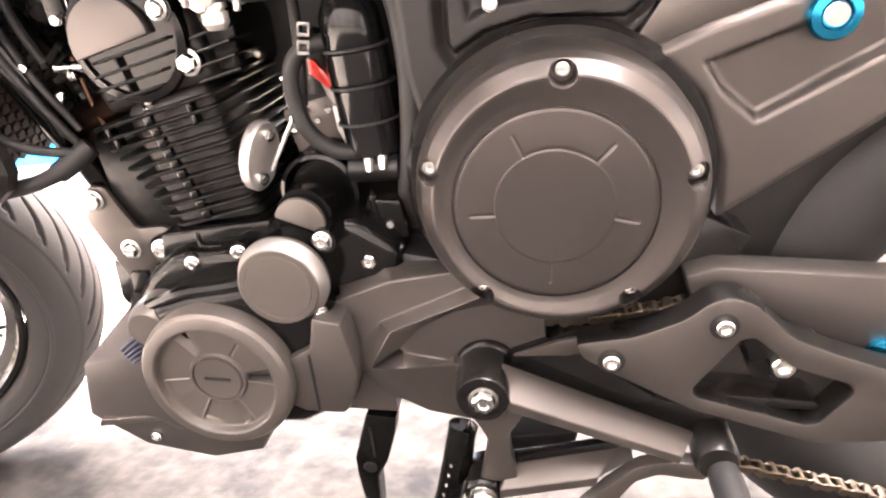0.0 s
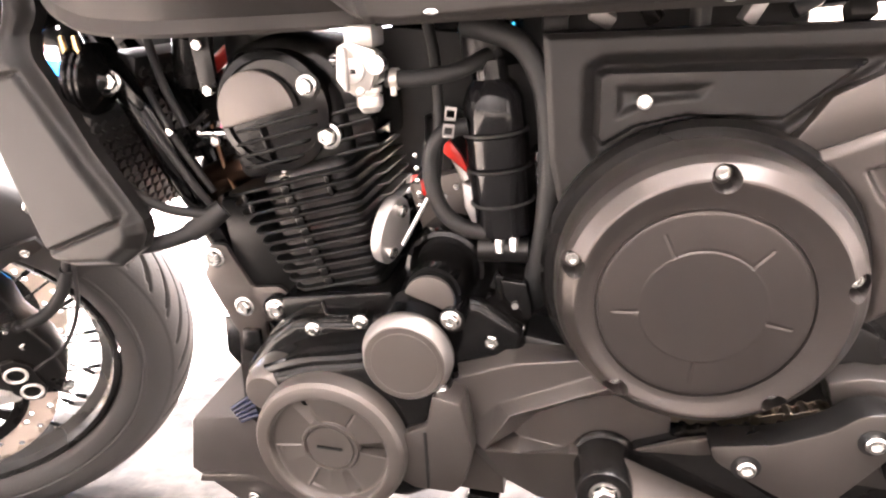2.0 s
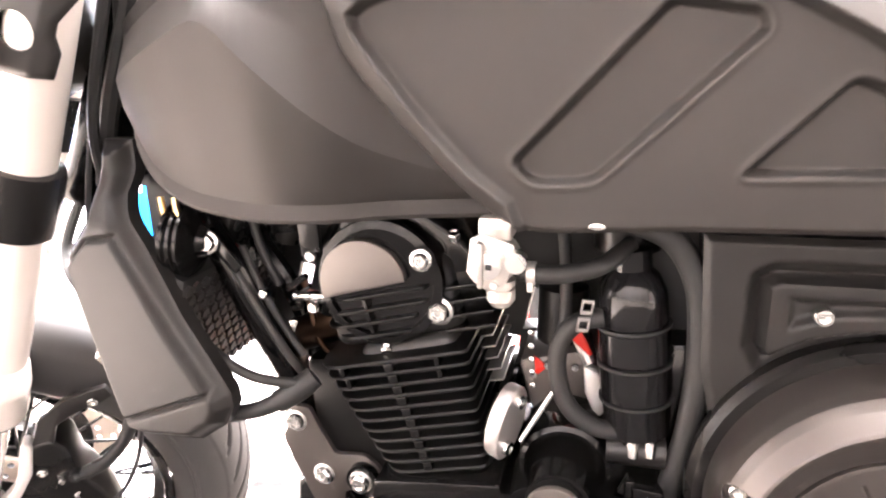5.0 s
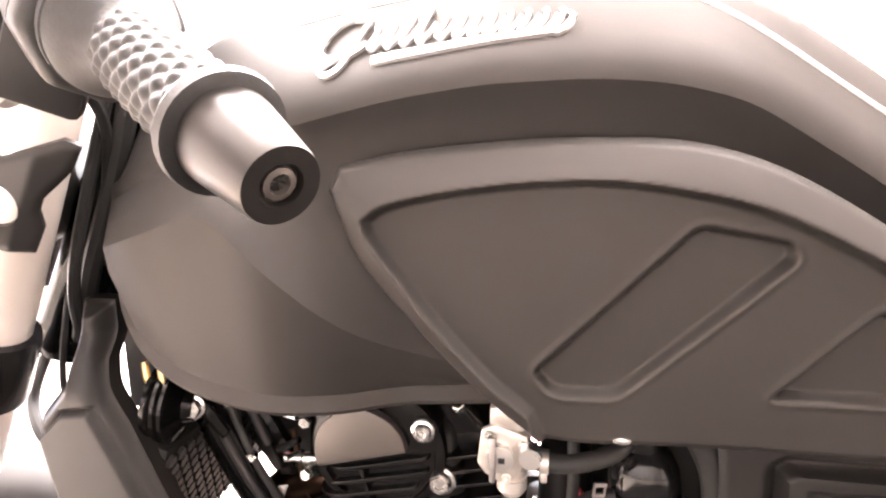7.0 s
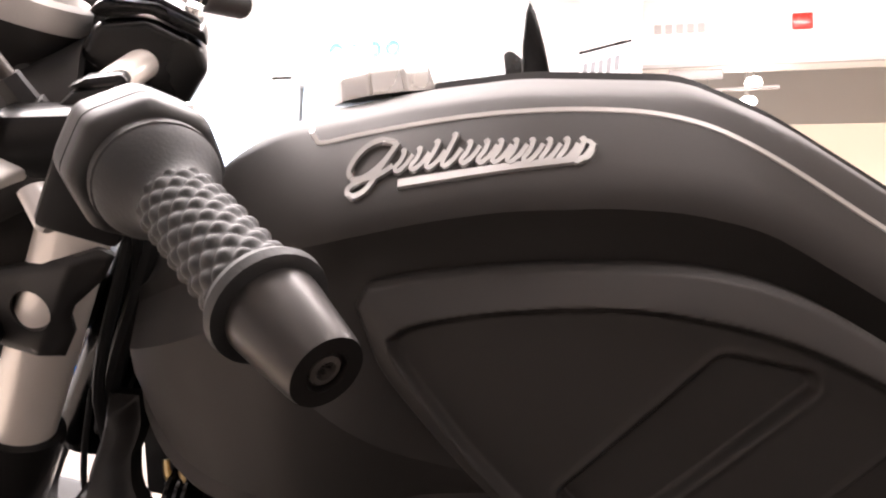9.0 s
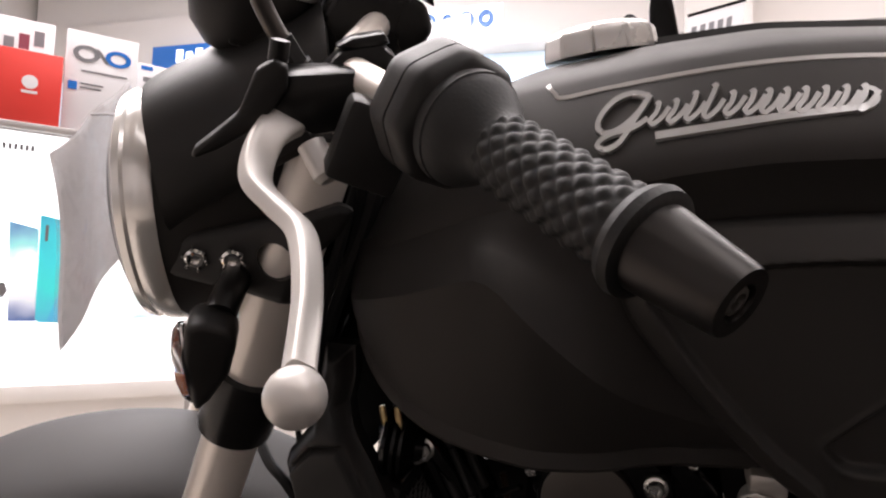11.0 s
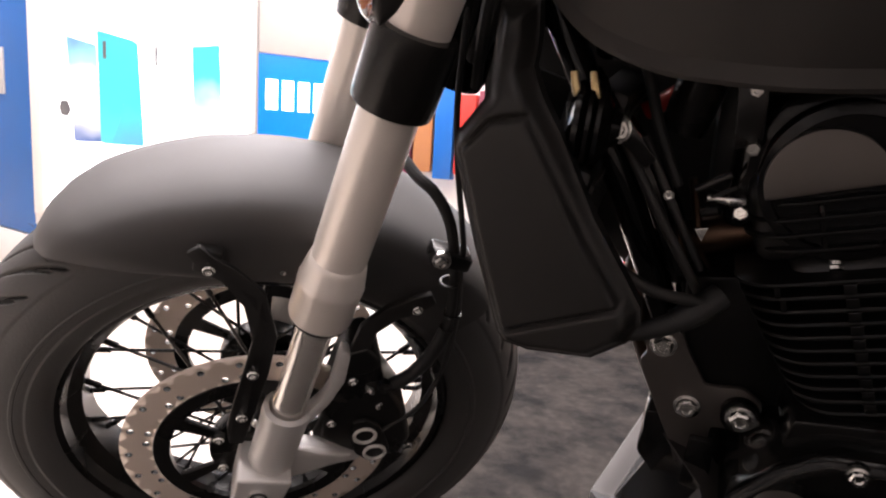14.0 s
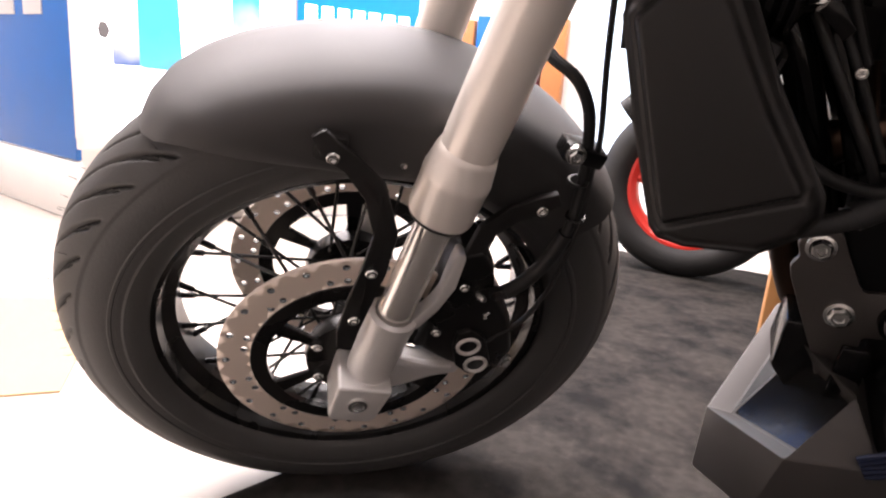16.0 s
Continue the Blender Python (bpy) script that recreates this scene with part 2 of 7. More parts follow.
def step(v, a, b):
    t = np.clip((v - a) / (b - a), 0, 1)
    return t * t * (3 - 2 * t)


def pressed(outline, depth, cell=0.003, back=0.02, holes=(), m=None):
    """A moulded plate within an outline in x and z: its near face stands at y = depth(x, z), a rim runs back from its edge."""
    o = np.array(outline, float)
    xs = np.arange(o[:, 0].min() - cell, o[:, 0].max() + 2 * cell, cell)
    zs = np.arange(o[:, 1].min() - cell, o[:, 1].max() + 2 * cell, cell)
    X, Z = np.meshgrid(xs, zs, indexing="ij")
    polys = [o] + [np.array(h, float) for h in holes]
    cx, cz = (X[:-1, :-1] + cell / 2), (Z[:-1, :-1] + cell / 2)
    keep = away(o, cx, cz) < 0
    for h in polys[1:]:
        keep &= away(h, cx, cz) > 0
    count = np.zeros(X.shape, int)
    for di in (0, 1):
        for dj in (0, 1):
            count[di:di + keep.shape[0], dj:dj + keep.shape[1]] += keep
    for i, j in zip(*np.nonzero((count > 0) & (count < 4))):
        p, best = np.array((X[i, j], Z[i, j])), (1e9, None)
        for poly in polys:
            for a, b in zip(poly, np.roll(poly, -1, 0)):
                t = np.clip((p - a) @ (b - a) / ((b - a) @ (b - a) + 1e-12), 0, 1)
                q = a + t * (b - a)
                g = np.hypot(*(p - q))
                if g < best[0]:
                    best = (g, q)
        X[i, j], Z[i, j] = best[1]
    edge, inside = (count > 0) & (count < 4), count == 4
    near = edge.copy()
    for _ in range(3):
        grown = near.copy()
        grown[1:] |= near[:-1]
        grown[:-1] |= near[1:]
        grown[:, 1:] |= near[:, :-1]
        grown[:, :-1] |= near[:, 1:]
        near = grown
    loose = near & inside
    for _ in range(12):
        for A in (X, Z):
            mean = (np.roll(A, 1, 0) + np.roll(A, -1, 0) + np.roll(A, 1, 1) + np.roll(A, -1, 1)) / 4
            A[loose] = mean[loose]
    Y = depth(X, Z)
    bm = bmesh.new()
    vs = {}

    def at(i, j):
        if (i, j) not in vs:
            vs[i, j] = bm.verts.new((X[i, j], Y[i, j], Z[i, j]))
        return vs[i, j]
    for i, j in zip(*np.nonzero(keep)):
        bm.faces.new((at(i, j), at(i + 1, j), at(i + 1, j + 1), at(i, j + 1)))
    rim = [e for e in bm.edges if len(e.link_faces) == 1]
    made = bmesh.ops.extrude_edge_only(bm, edges=rim)
    for v in made["geom"]:
        if isinstance(v, bmesh.types.BMVert):
            v.co.y += back
    bmesh.ops.remove_doubles(bm, verts=bm.verts, dist=1e-5)
    if m:
        bmesh.ops.transform(bm, matrix=m, verts=bm.verts)
    return bm


def hex_bolt(p, d, size=0.0065, parent=None, washer=True, mat=None):
    """A flanged hexagon bolt head."""
    bm = bmesh.new()
    m = axis_pose(p, d, random.uniform(0, 1))
    turned([(0, -0.004), (size * 1.45, -0.004), (size * 1.5, 0), (size * 1.45, 0.0012), (size * 1.1, 0.002)] if washer else [(0, -0.004), (size, -0.004), (size, 0.0005)], m, 20, bm)
    turned([(size * 1.08, 0.0015), (size * 1.08, size * 0.75), (size * 0.9, size * 0.92), (size * 0.55, size * 0.92), (size * 0.45, size * 0.8), (0, size * 0.8)], m, 6, bm)
    return part("bolt", bm, mat or ZINC, parent, sharp=25)


def socket_bolt(p, d, size=0.006, parent=None, mat=None):
    """A round bolt head with a hexagon socket."""
    bm = bmesh.new()
    m = axis_pose(p, d)
    turned([(0, -0.004), (size, -0.004), (size, size * 0.5), (size * 0.85, size * 0.72), (size * 0.55, size * 0.75), (size * 0.5, size * 0.3), (0, size * 0.3)], m, 18, bm)
    return part("bolt", bm, mat or ZINC, parent, sharp=28)


def rounded(pts, r=0.006, n=5):
    """An outline with its corners rounded."""
    out = []
    for i, p in enumerate(pts):
        p, a, b = Vector(p), Vector(pts[i - 1]), Vector(pts[(i + 1) % len(pts)])
        da, db = (a - p), (b - p)
        k = min(r, 0.45 * da.length, 0.45 * db.length)
        s, e = p + da.normalized() * k, p + db.normalized() * k
        out += [tuple(s * (1 - t) ** 2 + 2 * p * t * (1 - t) + e * t * t) for t in [j / n for j in range(n + 1)]]
    return out


def shrunk(pts, d):
    """An outline moved inwards by d (outwards: minus)."""
    area = sum(a[0] * b[1] - b[0] * a[1] for a, b in zip(pts, pts[1:] + pts[:1]))
    out = []
    for i, p in enumerate(pts):
        t = Vector(pts[(i + 1) % len(pts)]) - Vector(pts[i - 1])
        n = Vector((-t.y, t.x)).normalized() * (1 if area > 0 else -1)
        out.append((p[0] + n.x * d, p[1] + n.y * d))
    return out


def plate(outline, holes, y0, y1, chamfer=0.0025):
    """A flat plate with windows through it and chamfered near edges."""
    bm = bmesh.new()
    edge = []
    for k, pts in enumerate([outline] + list(holes)):
        s = 1 if k == 0 else -1
        rows = [(shrunk(pts, s * chamfer), y0), (shrunk(pts, s * chamfer * 0.3), y0 + chamfer * 0.3), (pts, y0 + chamfer), (pts, y1)]
        vs = [[bm.verts.new((x, y, z)) for x, z in loop] for loop, y in rows]
        n = len(pts)
        for a, b in zip(vs, vs[1:]):
            for i in range(n):
                bm.faces.new((a[i], a[(i + 1) % n], b[(i + 1) % n], b[i]))
        edge += [bm.edges.get((vs[0][i], vs[0][(i + 1) % n])) for i in range(n)]
    bmesh.ops.triangle_fill(bm, use_beauty=True, use_dissolve=False, edges=edge)
    return bm


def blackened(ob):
    """Gives the cut sides of a plate a darker material than its face."""
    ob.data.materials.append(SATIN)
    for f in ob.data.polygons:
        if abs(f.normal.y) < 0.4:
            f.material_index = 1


def folded(corners, faces, back, bevel=0.0012):
    """A folded sheet of flat facets whose free edges run back to y = back, its folds slightly rounded."""
    bm = bmesh.new()
    v = {k: bm.verts.new(p) for k, p in corners.items()}
    for f in faces:
        bm.faces.new([v[k] for k in f])
    bmesh.ops.recalc_face_normals(bm, faces=bm.faces)
    free = [e for e in bm.edges if len(e.link_faces) == 1]
    for g in bmesh.ops.extrude_edge_only(bm, edges=free)["geom"]:
        if isinstance(g, bmesh.types.BMVert):
            g.co.y = back
    bmesh.ops.triangulate(bm, faces=[f for f in bm.faces if len(f.verts) > 4])
    es = [e for e in bm.edges if len(e.link_faces) == 2 and e.calc_face_angle(0) > radians(14)]
    bmesh.ops.bevel(bm, geom=es, offset=bevel, segments=2, profile=0.5, affect="EDGES", clamp_overlap=True)
    return bm


# ---- the hall ----
def room_box(name, x0, y0, z0, x1, y1, z1, mat, label, category, bevel=0.0):
    return tagged(part(name, box(x0, y0, z0, x1, y1, z1, bevel), mat, sharp=20), label, category, kind="structure")


room_box("floor", -7, -5, -0.10, 7, 9, -0.006, TILE, "polished cream stone hall floor with soft reflections", "floor")
# tan inlay of the floor, laid a little proud of it
bm = bmesh.new()
slab([(-1.55, 0.05), (-0.95, -0.35), (-0.62, 0.02), (-1.25, 0.62)], 0, 0.004, 0, bm=bm, m=pose(0, 0, -0.002, -90, 0, 0) @ Matrix.Scale(-1, 4, (0, 0, 1)))
tagged(part("floor_inlay", bm, TAN_TILE), "tan polished stone inlay set in the cream floor", "floor", kind="structure")


def carpet():
    bm = bmesh.new()
    n, k = 150, 170
    grid = {}
    for i in range(n + 1):
        for j in range(k + 1):
            x, y = -0.06 + 2.9 * i / n, -2.30 + 4.10 * j / k
            edge = math.exp(-((x + 0.06) / 0.05) ** 2)
            x2 = x + (0.03 * noise.noise((0, y * 2.2, 3)) - 0.16 * max(0, min(1, (0.2 - y) / 0.5))) * (1 - i / n) ** 6
            fold = 0.004 * noise.noise((x * 5, y * 5, 0)) + 0.012 * max(0, noise.noise((x * 3.1 + y * 6, y * 2.2, 7)) - 0.15) * (0.4 + edge) + 0.009 * max(0, 1 - abs(noise.noise((x * 2.3 + y * 1.1, y * 2.6, 11))) / 0.07) * max(0, 0.6 + noise.noise((x * 1.3, y * 1.3, 21)))
            grid[i, j] = bm.verts.new((x2, y, 0.004 + max(0, fold)))
    for i in range(n):
        for j in range(k):
            bm.faces.new((grid[i, j], grid[i + 1, j], grid[i + 1, j + 1], grid[i, j + 1]))
    rim = [e for e in bm.edges if len(e.link_faces) == 1]
    for v in bmesh.ops.extrude_edge_only(bm, edges=rim)["geom"]:
        if isinstance(v, bmesh.types.BMVert):
            v.co.z = -0.007
    return tagged(part("carpet", bm, CARPET), "thin grey exhibition carpet, creased, laid under the motorcycle", "carpet", kind="structure")


carpet()
room_box("ceiling", -7, -5, 4.3, 7, 9, 4.4, CEILING, "white plaster hall ceiling", "ceiling")
# unseen wall, toned grey to dim reflections in the near side
room_box("wall_south", -7, -5.1, 0, 7, -5, 4.3, GREYTRIM, "plain grey wall added behind the eye", "wall")
room_box("wall_east", 7, -5, 0, 7.1, 9, 4.3, WHITE, "plain white hall wall", "wall")
room_box("wall_west", -7.1, -5, 0, -7, 9, 4.3, WHITE, "plain white hall wall", "wall")
room_box("wall_north", -7, 9, 0, 7, 9.1, 4.3, WHITE, "plain white hall wall", "wall")

# ---- the motorcycle: its root, then tank, frame, engine ----
bike = tagged(new("motorcycle"), "matte black roadster motorcycle with spoked wheels leaning on its side stand", "motorcycle")
bike.matrix_world = STAND
MID = 0.03                         # the plane of symmetry of tank and engine
NEAR = (0, -1, 0)

# tank: stations along x; each curve of the section as (x, value) pairs
TX = np.linspace(0.326, 1.10, 80)


def along(pairs):
    xs, vs = zip(*pairs)
    return np.array([sum(np.interp(x + d, xs, vs) for d in (-0.012, -0.006, 0, 0.006, 0.012)) / 5 for x in TX])


t_top = along([(0.326, 0.850), (0.345, 0.868), (0.362, 0.885), (0.38, 0.908), (0.41, 0.944), (0.445, 0.970), (0.50, 0.990), (0.59, 1.004), (0.66, 1.010), (0.77, 1.004), (0.83, 0.976), (0.89, 0.936), (0.95, 0.895), (1.02, 0.85), (1.10, 0.81)])
t_crease = along([(0.326, 0.830), (0.362, 0.842), (0.41, 0.860), (0.48, 0.885), (0.546, 0.900), (0.61, 0.914), (0.66, 0.921), (0.72, 0.923), (0.76, 0.920), (0.80, 0.910), (0.86, 0.873), (0.93, 0.825), (1.02, 0.78), (1.10, 0.75)])
t_wide = along([(0.326, 0.028), (0.338, 0.058), (0.352, 0.080), (0.38, 0.100), (0.42, 0.120), (0.47, 0.138), (0.53, 0.152), (0.60, 0.160), (0.70, 0.163), (0.80, 0.158), (0.90, 0.145), (1.10, 0.10)])
t_low = along([(0.326, 0.785), (0.345, 0.770), (0.362, 0.755), (0.38, 0.738), (0.40, 0.727), (0.44, 0.714), (0.50, 0.709), (0.60, 0.708), (1.10, 0.715)])
t_lobe = along([(0.326, 0.030), (0.338, 0.065), (0.352, 0.094), (0.38, 0.122), (0.42, 0.148), (0.47, 0.168), (0.52, 0.178), (0.56, 0.168), (0.60, 0.140), (0.66, 0.128), (1.10, 0.11)])
t_belt = along([(0.326, 0.799), (0.347, 0.804), (0.425, 0.828), (0.490, 0.850), (0.524, 0.818), (0.558, 0.786), (0.589, 0.761), (0.63, 0.747), (0.685, 0.74), (1.10, 0.74)])


def tank_body():
    bm, loops = bmesh.new(), []
    for i, x in enumerate(TX):
        top, cr, w, lo, lobe, belt = t_top[i], t_crease[i], t_wide[i], t_low[i], t_lobe[i], t_belt[i]
        g = float(step(x, 0.49, 0.57))
        half = [(0.0, top), (0.30 * w, top - 0.003), (0.52 * w, top - 0.012), (0.72 * w, top - 0.24 * (top - cr)), (0.90 * w, cr + 0.30 * (top - cr)), (0.985 * w, cr + 0.012),
                (0.995 * w, cr), *[((1 - g) * (w + (lobe - w) * q) + g * a * w, (1 - g) * (cr + (belt - cr) * q) + g * (cr - d)) for q, a, d in ((0.25, 0.93, 0.014), (0.5, 0.90, 0.030))], (0.5 * ((1 - 0.1 * g) * w + lobe), 0.5 * ((cr - 0.03 * g) + belt)), (lobe, belt), (0.97 * lobe, belt - 0.35 * (belt - lo)),
                (0.865 * lobe, lo + 0.014), (0.890 * lobe, lo + 0.004), (0.880 * lobe, lo + 0.001), (0.70 * lobe, lo + 0.001), (0.35 * lobe, lo), (0.0, lo)]
        near = [(MID - a, b) for a, b in half]
        far = [(MID + a, b) for a, b in half[1:-1]][::-1]
        loops.append([(x, y, z) for y, z in near + far])
    vs = rings(bm, loops)
    for a, b in zip(vs, vs[1:]):
        for k in (6, 10, 12, 14):
            for i in (k, len(a) - k):
                e = bm.edges.get((a[i], b[i]))
                if e and (k != 10 or a[i].co.x < 0.68):
                    e.smooth = False
    return bm


tank = part("fuel_tank", tank_body(), TANK, bike, "satin black sculpted fuel tank", sharp=40)

# moulded cover on the side of the tank: a raised rail round a sunk field with pressed slots
OUT = [(0.566, 0.862), (0.574, 0.876), (0.607, 0.883), (0.672, 0.890), (0.732, 0.892), (0.775, 0.889), (0.817, 0.876), (0.863, 0.850), (0.93, 0.806), (1.00, 0.765), (1.06, 0.745), (1.06, 0.722), (0.80, 0.718), (0.72, 0.714), (0.69, 0.717), (0.672, 0.727), (0.648, 0.748), (0.612, 0.785), (0.580, 0.825)]
INN = [(0.590, 0.846), (0.600, 0.853), (0.623, 0.860), (0.672, 0.868), (0.733, 0.871), (0.790, 0.862), (0.825, 0.850), (0.866, 0.829), (0.93, 0.79), (1.00, 0.752), (1.08, 0.735), (1.08, 0.70), (0.70, 0.70), (0.688, 0.732), (0.667, 0.748), (0.635, 0.781), (0.606, 0.817), (0.592, 0.836)]
SLOT = [(0.776, 0.848), (0.822, 0.840), (0.827, 0.829), (0.739, 0.745), (0.702, 0.743), (0.688, 0.757)]


def curved(pts, rounds=2):
    """An outline with its gentle corners drawn as curves, its sharp ones kept."""
    for _ in range(rounds):
        n, p = len(pts), [Vector(q) for q in pts]
        mild = [(p[i] - p[i - 1]).angle(p[(i + 1) % n] - p[i]) < radians(32) for i in range(n)]
        out = []
        for i in range(n):
            a, b, c, d = p[i - 1], p[i], p[(i + 1) % n], p[(i + 2) % n]
            out.append(tuple(b))
            m = (9 * (b + c) - a - d) / 16 if mild[i] and mild[(i + 1) % n] else (b + c) / 2
            out.append(tuple(m))
        pts = out
    return pts


OUT, INN = curved(OUT), curved(INN)
SLOT2 = rounded([(0.868, 0.806), (0.915, 0.785), (0.905, 0.752), (0.815, 0.750)], 0.008)
SLOT = rounded(SLOT, 0.008)


def tank_cover_depth(X, Z):
    y = -0.143 - 0.007 * step(X, 0.57, 0.75) + 0.0015 * ((Z - 0.80) / 0.08) ** 2
    edge, inner = -away(OUT, X, Z), away(INN, X, Z)
    rail = np.clip(edge, 0, 1) / (np.clip(edge, 0, 1) + np.clip(inner, 0, 1) + 1e-6)
    y = y + np.where(inner > 0, 0.013 * (1 - rail) ** 1.15, 0.0) + 0.009 * step(-inner, 0.000, 0.0052)
    for s in (SLOT, SLOT2):
        d = -away(s, X, Z)
        y = y + 0.0085 * step(d, 0.0, 0.0048) - 0.0008 * np.exp(-((d + 0.001) / 0.0020) ** 2)
    return y + 0.004 * (1 - step(edge, 0.0, 0.004)) + 0.05 * step(X, 0.98, 1.08)


part("tank_side_cover", pressed(OUT, tank_cover_depth, 0.0012, 0.05), TANK, tank, "matte black moulded side cover with slanted pressed slots", sharp=50)
for x in (0.742, 0.93):
    part("clip", turned([(0, 0), (0.006, 0), (0.005, 0.0015), (0.0, 0.002)], side(x, 0.7205, -0.1405), 12, squash=(1, 0.4)), ZINC, tank)


def on_tank(x, f):
    """A point on the upper side of the tank, f from crease (0) to shoulder (1)."""
    top, cr, w = np.interp(x, TX, t_top), np.interp(x, TX, t_crease), np.interp(x, TX, t_wide)
    fs = [0.0, 0.12, 0.30, 0.76, 0.90]
    ys = [0.995, 0.985, 0.90, 0.72, 0.52]
    zs = [cr, cr + 0.012, cr + 0.30 * (top - cr), top - 0.24 * (top - cr), top - 0.012]
    return Vector((x, MID - w * np.interp(f, fs, ys), np.interp(f, fs, zs)))


def tank_f(x, z):
    top, cr = np.interp(x, TX, t_top), np.interp(x, TX, t_crease)
    return np.interp(z, [cr, cr + 0.012, cr + 0.30 * (top - cr), top - 0.24 * (top - cr), top - 0.012], [0.0, 0.12, 0.30, 0.76, 0.90])


def ribbon(pts, w, lift=0.0014):
    """A thin raised strip on the tank's upper side through (x, z) points."""
    bm, loops = bmesh.new(), []
    path = spline([(x, 0, z) for x, z in pts], 8)
    for i, p in enumerate(path):
        a, b = path[max(i - 1, 0)], path[min(i + 1, len(path) - 1)]
        d = (b - a).normalized()
        nrm = Vector((-d.z, 0, d.x))
        loop = []
        wi = w[0] + (w[1] - w[0]) * i / (len(path) - 1) if hasattr(w, "__len__") else w
        for s, up in ((-1, -0.3), (-0.7, 1), (0.7, 1), (1, -0.3)):
            q = p + nrm * (s * wi / 2)
            q = on_tank(q.x, tank_f(q.x, q.z))
            loop.append(q + Vector((0, -0.75, 0.65)) * (lift * up))
        loops.append(loop)
    rings(bm, loops)
    return bm


part("pinstripe", ribbon([(0.520, 0.972), (0.526, 0.966), (0.533, 0.9625), (0.566, 0.968), (0.636, 0.977), (0.700, 0.979), (0.755, 0.973), (0.800, 0.954), (0.870, 0.908), (0.95, 0.858)], 0.0035, 0.0006), STRIPE, tank, "thin silver pinstripe")
# the badge: a plain cursive flourish of silver loops over a sloping bar
STROKES = [([(0.588, 0.9600), (0.578, 0.9620), (0.568, 0.9585), (0.560, 0.950), (0.5575, 0.9415), (0.563, 0.9375), (0.572, 0.9405), (0.582, 0.9495), (0.589, 0.9605)], 0.0048),
           ([(0.588, 0.9585), (0.580, 0.9455), (0.572, 0.932), (0.563, 0.9275), (0.5585, 0.931), (0.565, 0.9365), (0.579, 0.9405), (0.588, 0.946)], 0.0046)]
for i, (x, tall) in enumerate(((0.588, 0), (0.5985, 0), (0.6085, 0.003), (0.6185, 0.006), (0.6300, 0), (0.6405, 0), (0.6490, 0), (0.6580, 0), (0.6675, 0), (0.6775, 0), (0.6875, 0), (0.6965, 0))):
    z, h = 0.9425 + 0.0048 * min(1, (x - 0.588) / 0.045) + 0.00003 * i, 0.0125 + tall
    STROKES.append(([(x + 0.0045 + 0.3 * tall, z + h - 0.001), (x + 0.0065 + 0.3 * tall, z + h), (x + 0.0050, z + 0.55 * h), (x + 0.0015, z + 0.002), (x + 0.0035, z), (x + 0.0085, z + 0.004), (x + 0.0125, z + 0.010)], 0.0040))
for pts, wide in STROKES:
    part("badge_stroke", ribbon(pts, wide, 0.0022), BADGE, tank)
part("badge_bar", ribbon([(0.702, 0.9595), (0.707, 0.9580), (0.7075, 0.9530), (0.703, 0.9495), (0.690, 0.9480), (0.66, 0.9450), (0.62, 0.9395), (0.593, 0.9355)], (0.0032, 0.0066), 0.002), BADGE, tank, "silver sloping bar of the badge, ending in a loop")
# filler cap and the dark strip along the crown of the tank


def filler_cap():
    bm, loops, m = bmesh.new(), [], axis_pose((0.545, MID, 1.003), (-0.12, 0, 1))
    for r, h, deep in ((0.001, 0.021, 0), (0.022, 0.0205, 0), (0.034, 0.0190, 0), (0.040, 0.0168, 0.5), (0.0432, 0.0145, 1), (0.0450, 0.0120, 1), (0.0468, 0.0, 1), (0.0468, -0.004, 1), (0.030, -0.005, 0)):
        loop = []
        for k in range(200):
            a = 2 * math.pi * k / 200
            u = (a * 11 / (2 * math.pi)) % 1.0
            flat = math.cos(math.pi / 11) / math.cos((u - 0.5) * 2 * math.pi / 11)
            notch = math.exp(-(min(u, 1 - u) / 0.045) ** 4)
            rr = r * (1 + deep * (flat - 1)) - 0.0032 * deep * notch
            loop.append(m @ Vector((rr * math.cos(a), rr * math.sin(a), h)))
        loops.append(loop)
    rings(bm, loops)
    return bm


part("tank_cap", filler_cap(), material("satin_cap_aluminium", (0.78, 0.77, 0.75), 0.30, metal=0.6, vary=0.1), tank, "satin aluminium filler cap with a scalloped edge", sharp=30)
bm = bmesh.new()
rings(bm, [[(x, MID + s * 0.022, np.interp(x, TX, t_top) + h) for s, h in ((-1.25, -0.004), (-1, 0.005), (1, 0.005), (1.25, -0.004))] for x in np.linspace(0.59, 0.98, 40)])
part("tank_trim", bm, PLASTIC, tank, "glossy black strip along the crown of the tank")

# side cover below the seat, with its pressed triangle
SC = [(0.812, 0.699), (1.075, 0.699), (1.06, 0.672), (1.01, 0.632), (0.985, 0.612), (0.94, 0.618), (0.89, 0.605), (0.845, 0.572), (0.829, 0.548), (0.818, 0.60)]
SCR = [(0.852, 0.668), (0.860, 0.673), (1.045, 0.674), (0.990, 0.630), (0.965, 0.632), (0.92, 0.634), (0.885, 0.626), (0.858, 0.610), (0.852, 0.62)]
SCI = [(0.866, 0.661), (0.94, 0.661), (0.93, 0.648), (0.895, 0.645), (0.868, 0.633)]


def side_cover_depth(X, Z):
    d = away(SCR, X, Z)
    y = -0.070 + 0.010 * step(-d, -0.012, 0.0) - 0.014 * step(-d, 0.0, 0.005)
    return y + 0.006 * step(-away(SCI, X, Z), 0.0, 0.007) + 0.004 * (1 - step(-away(SC, X, Z), 0, 0.005))


cover = part("side_cover", pressed(SC, side_cover_depth, 0.0018, 0.03), PLASTIC, bike, "matte black side cover with a pressed triangular field", sharp=50)
socket_bolt((0.889, -0.0745, 0.648), NEAR, 0.0065, cover)

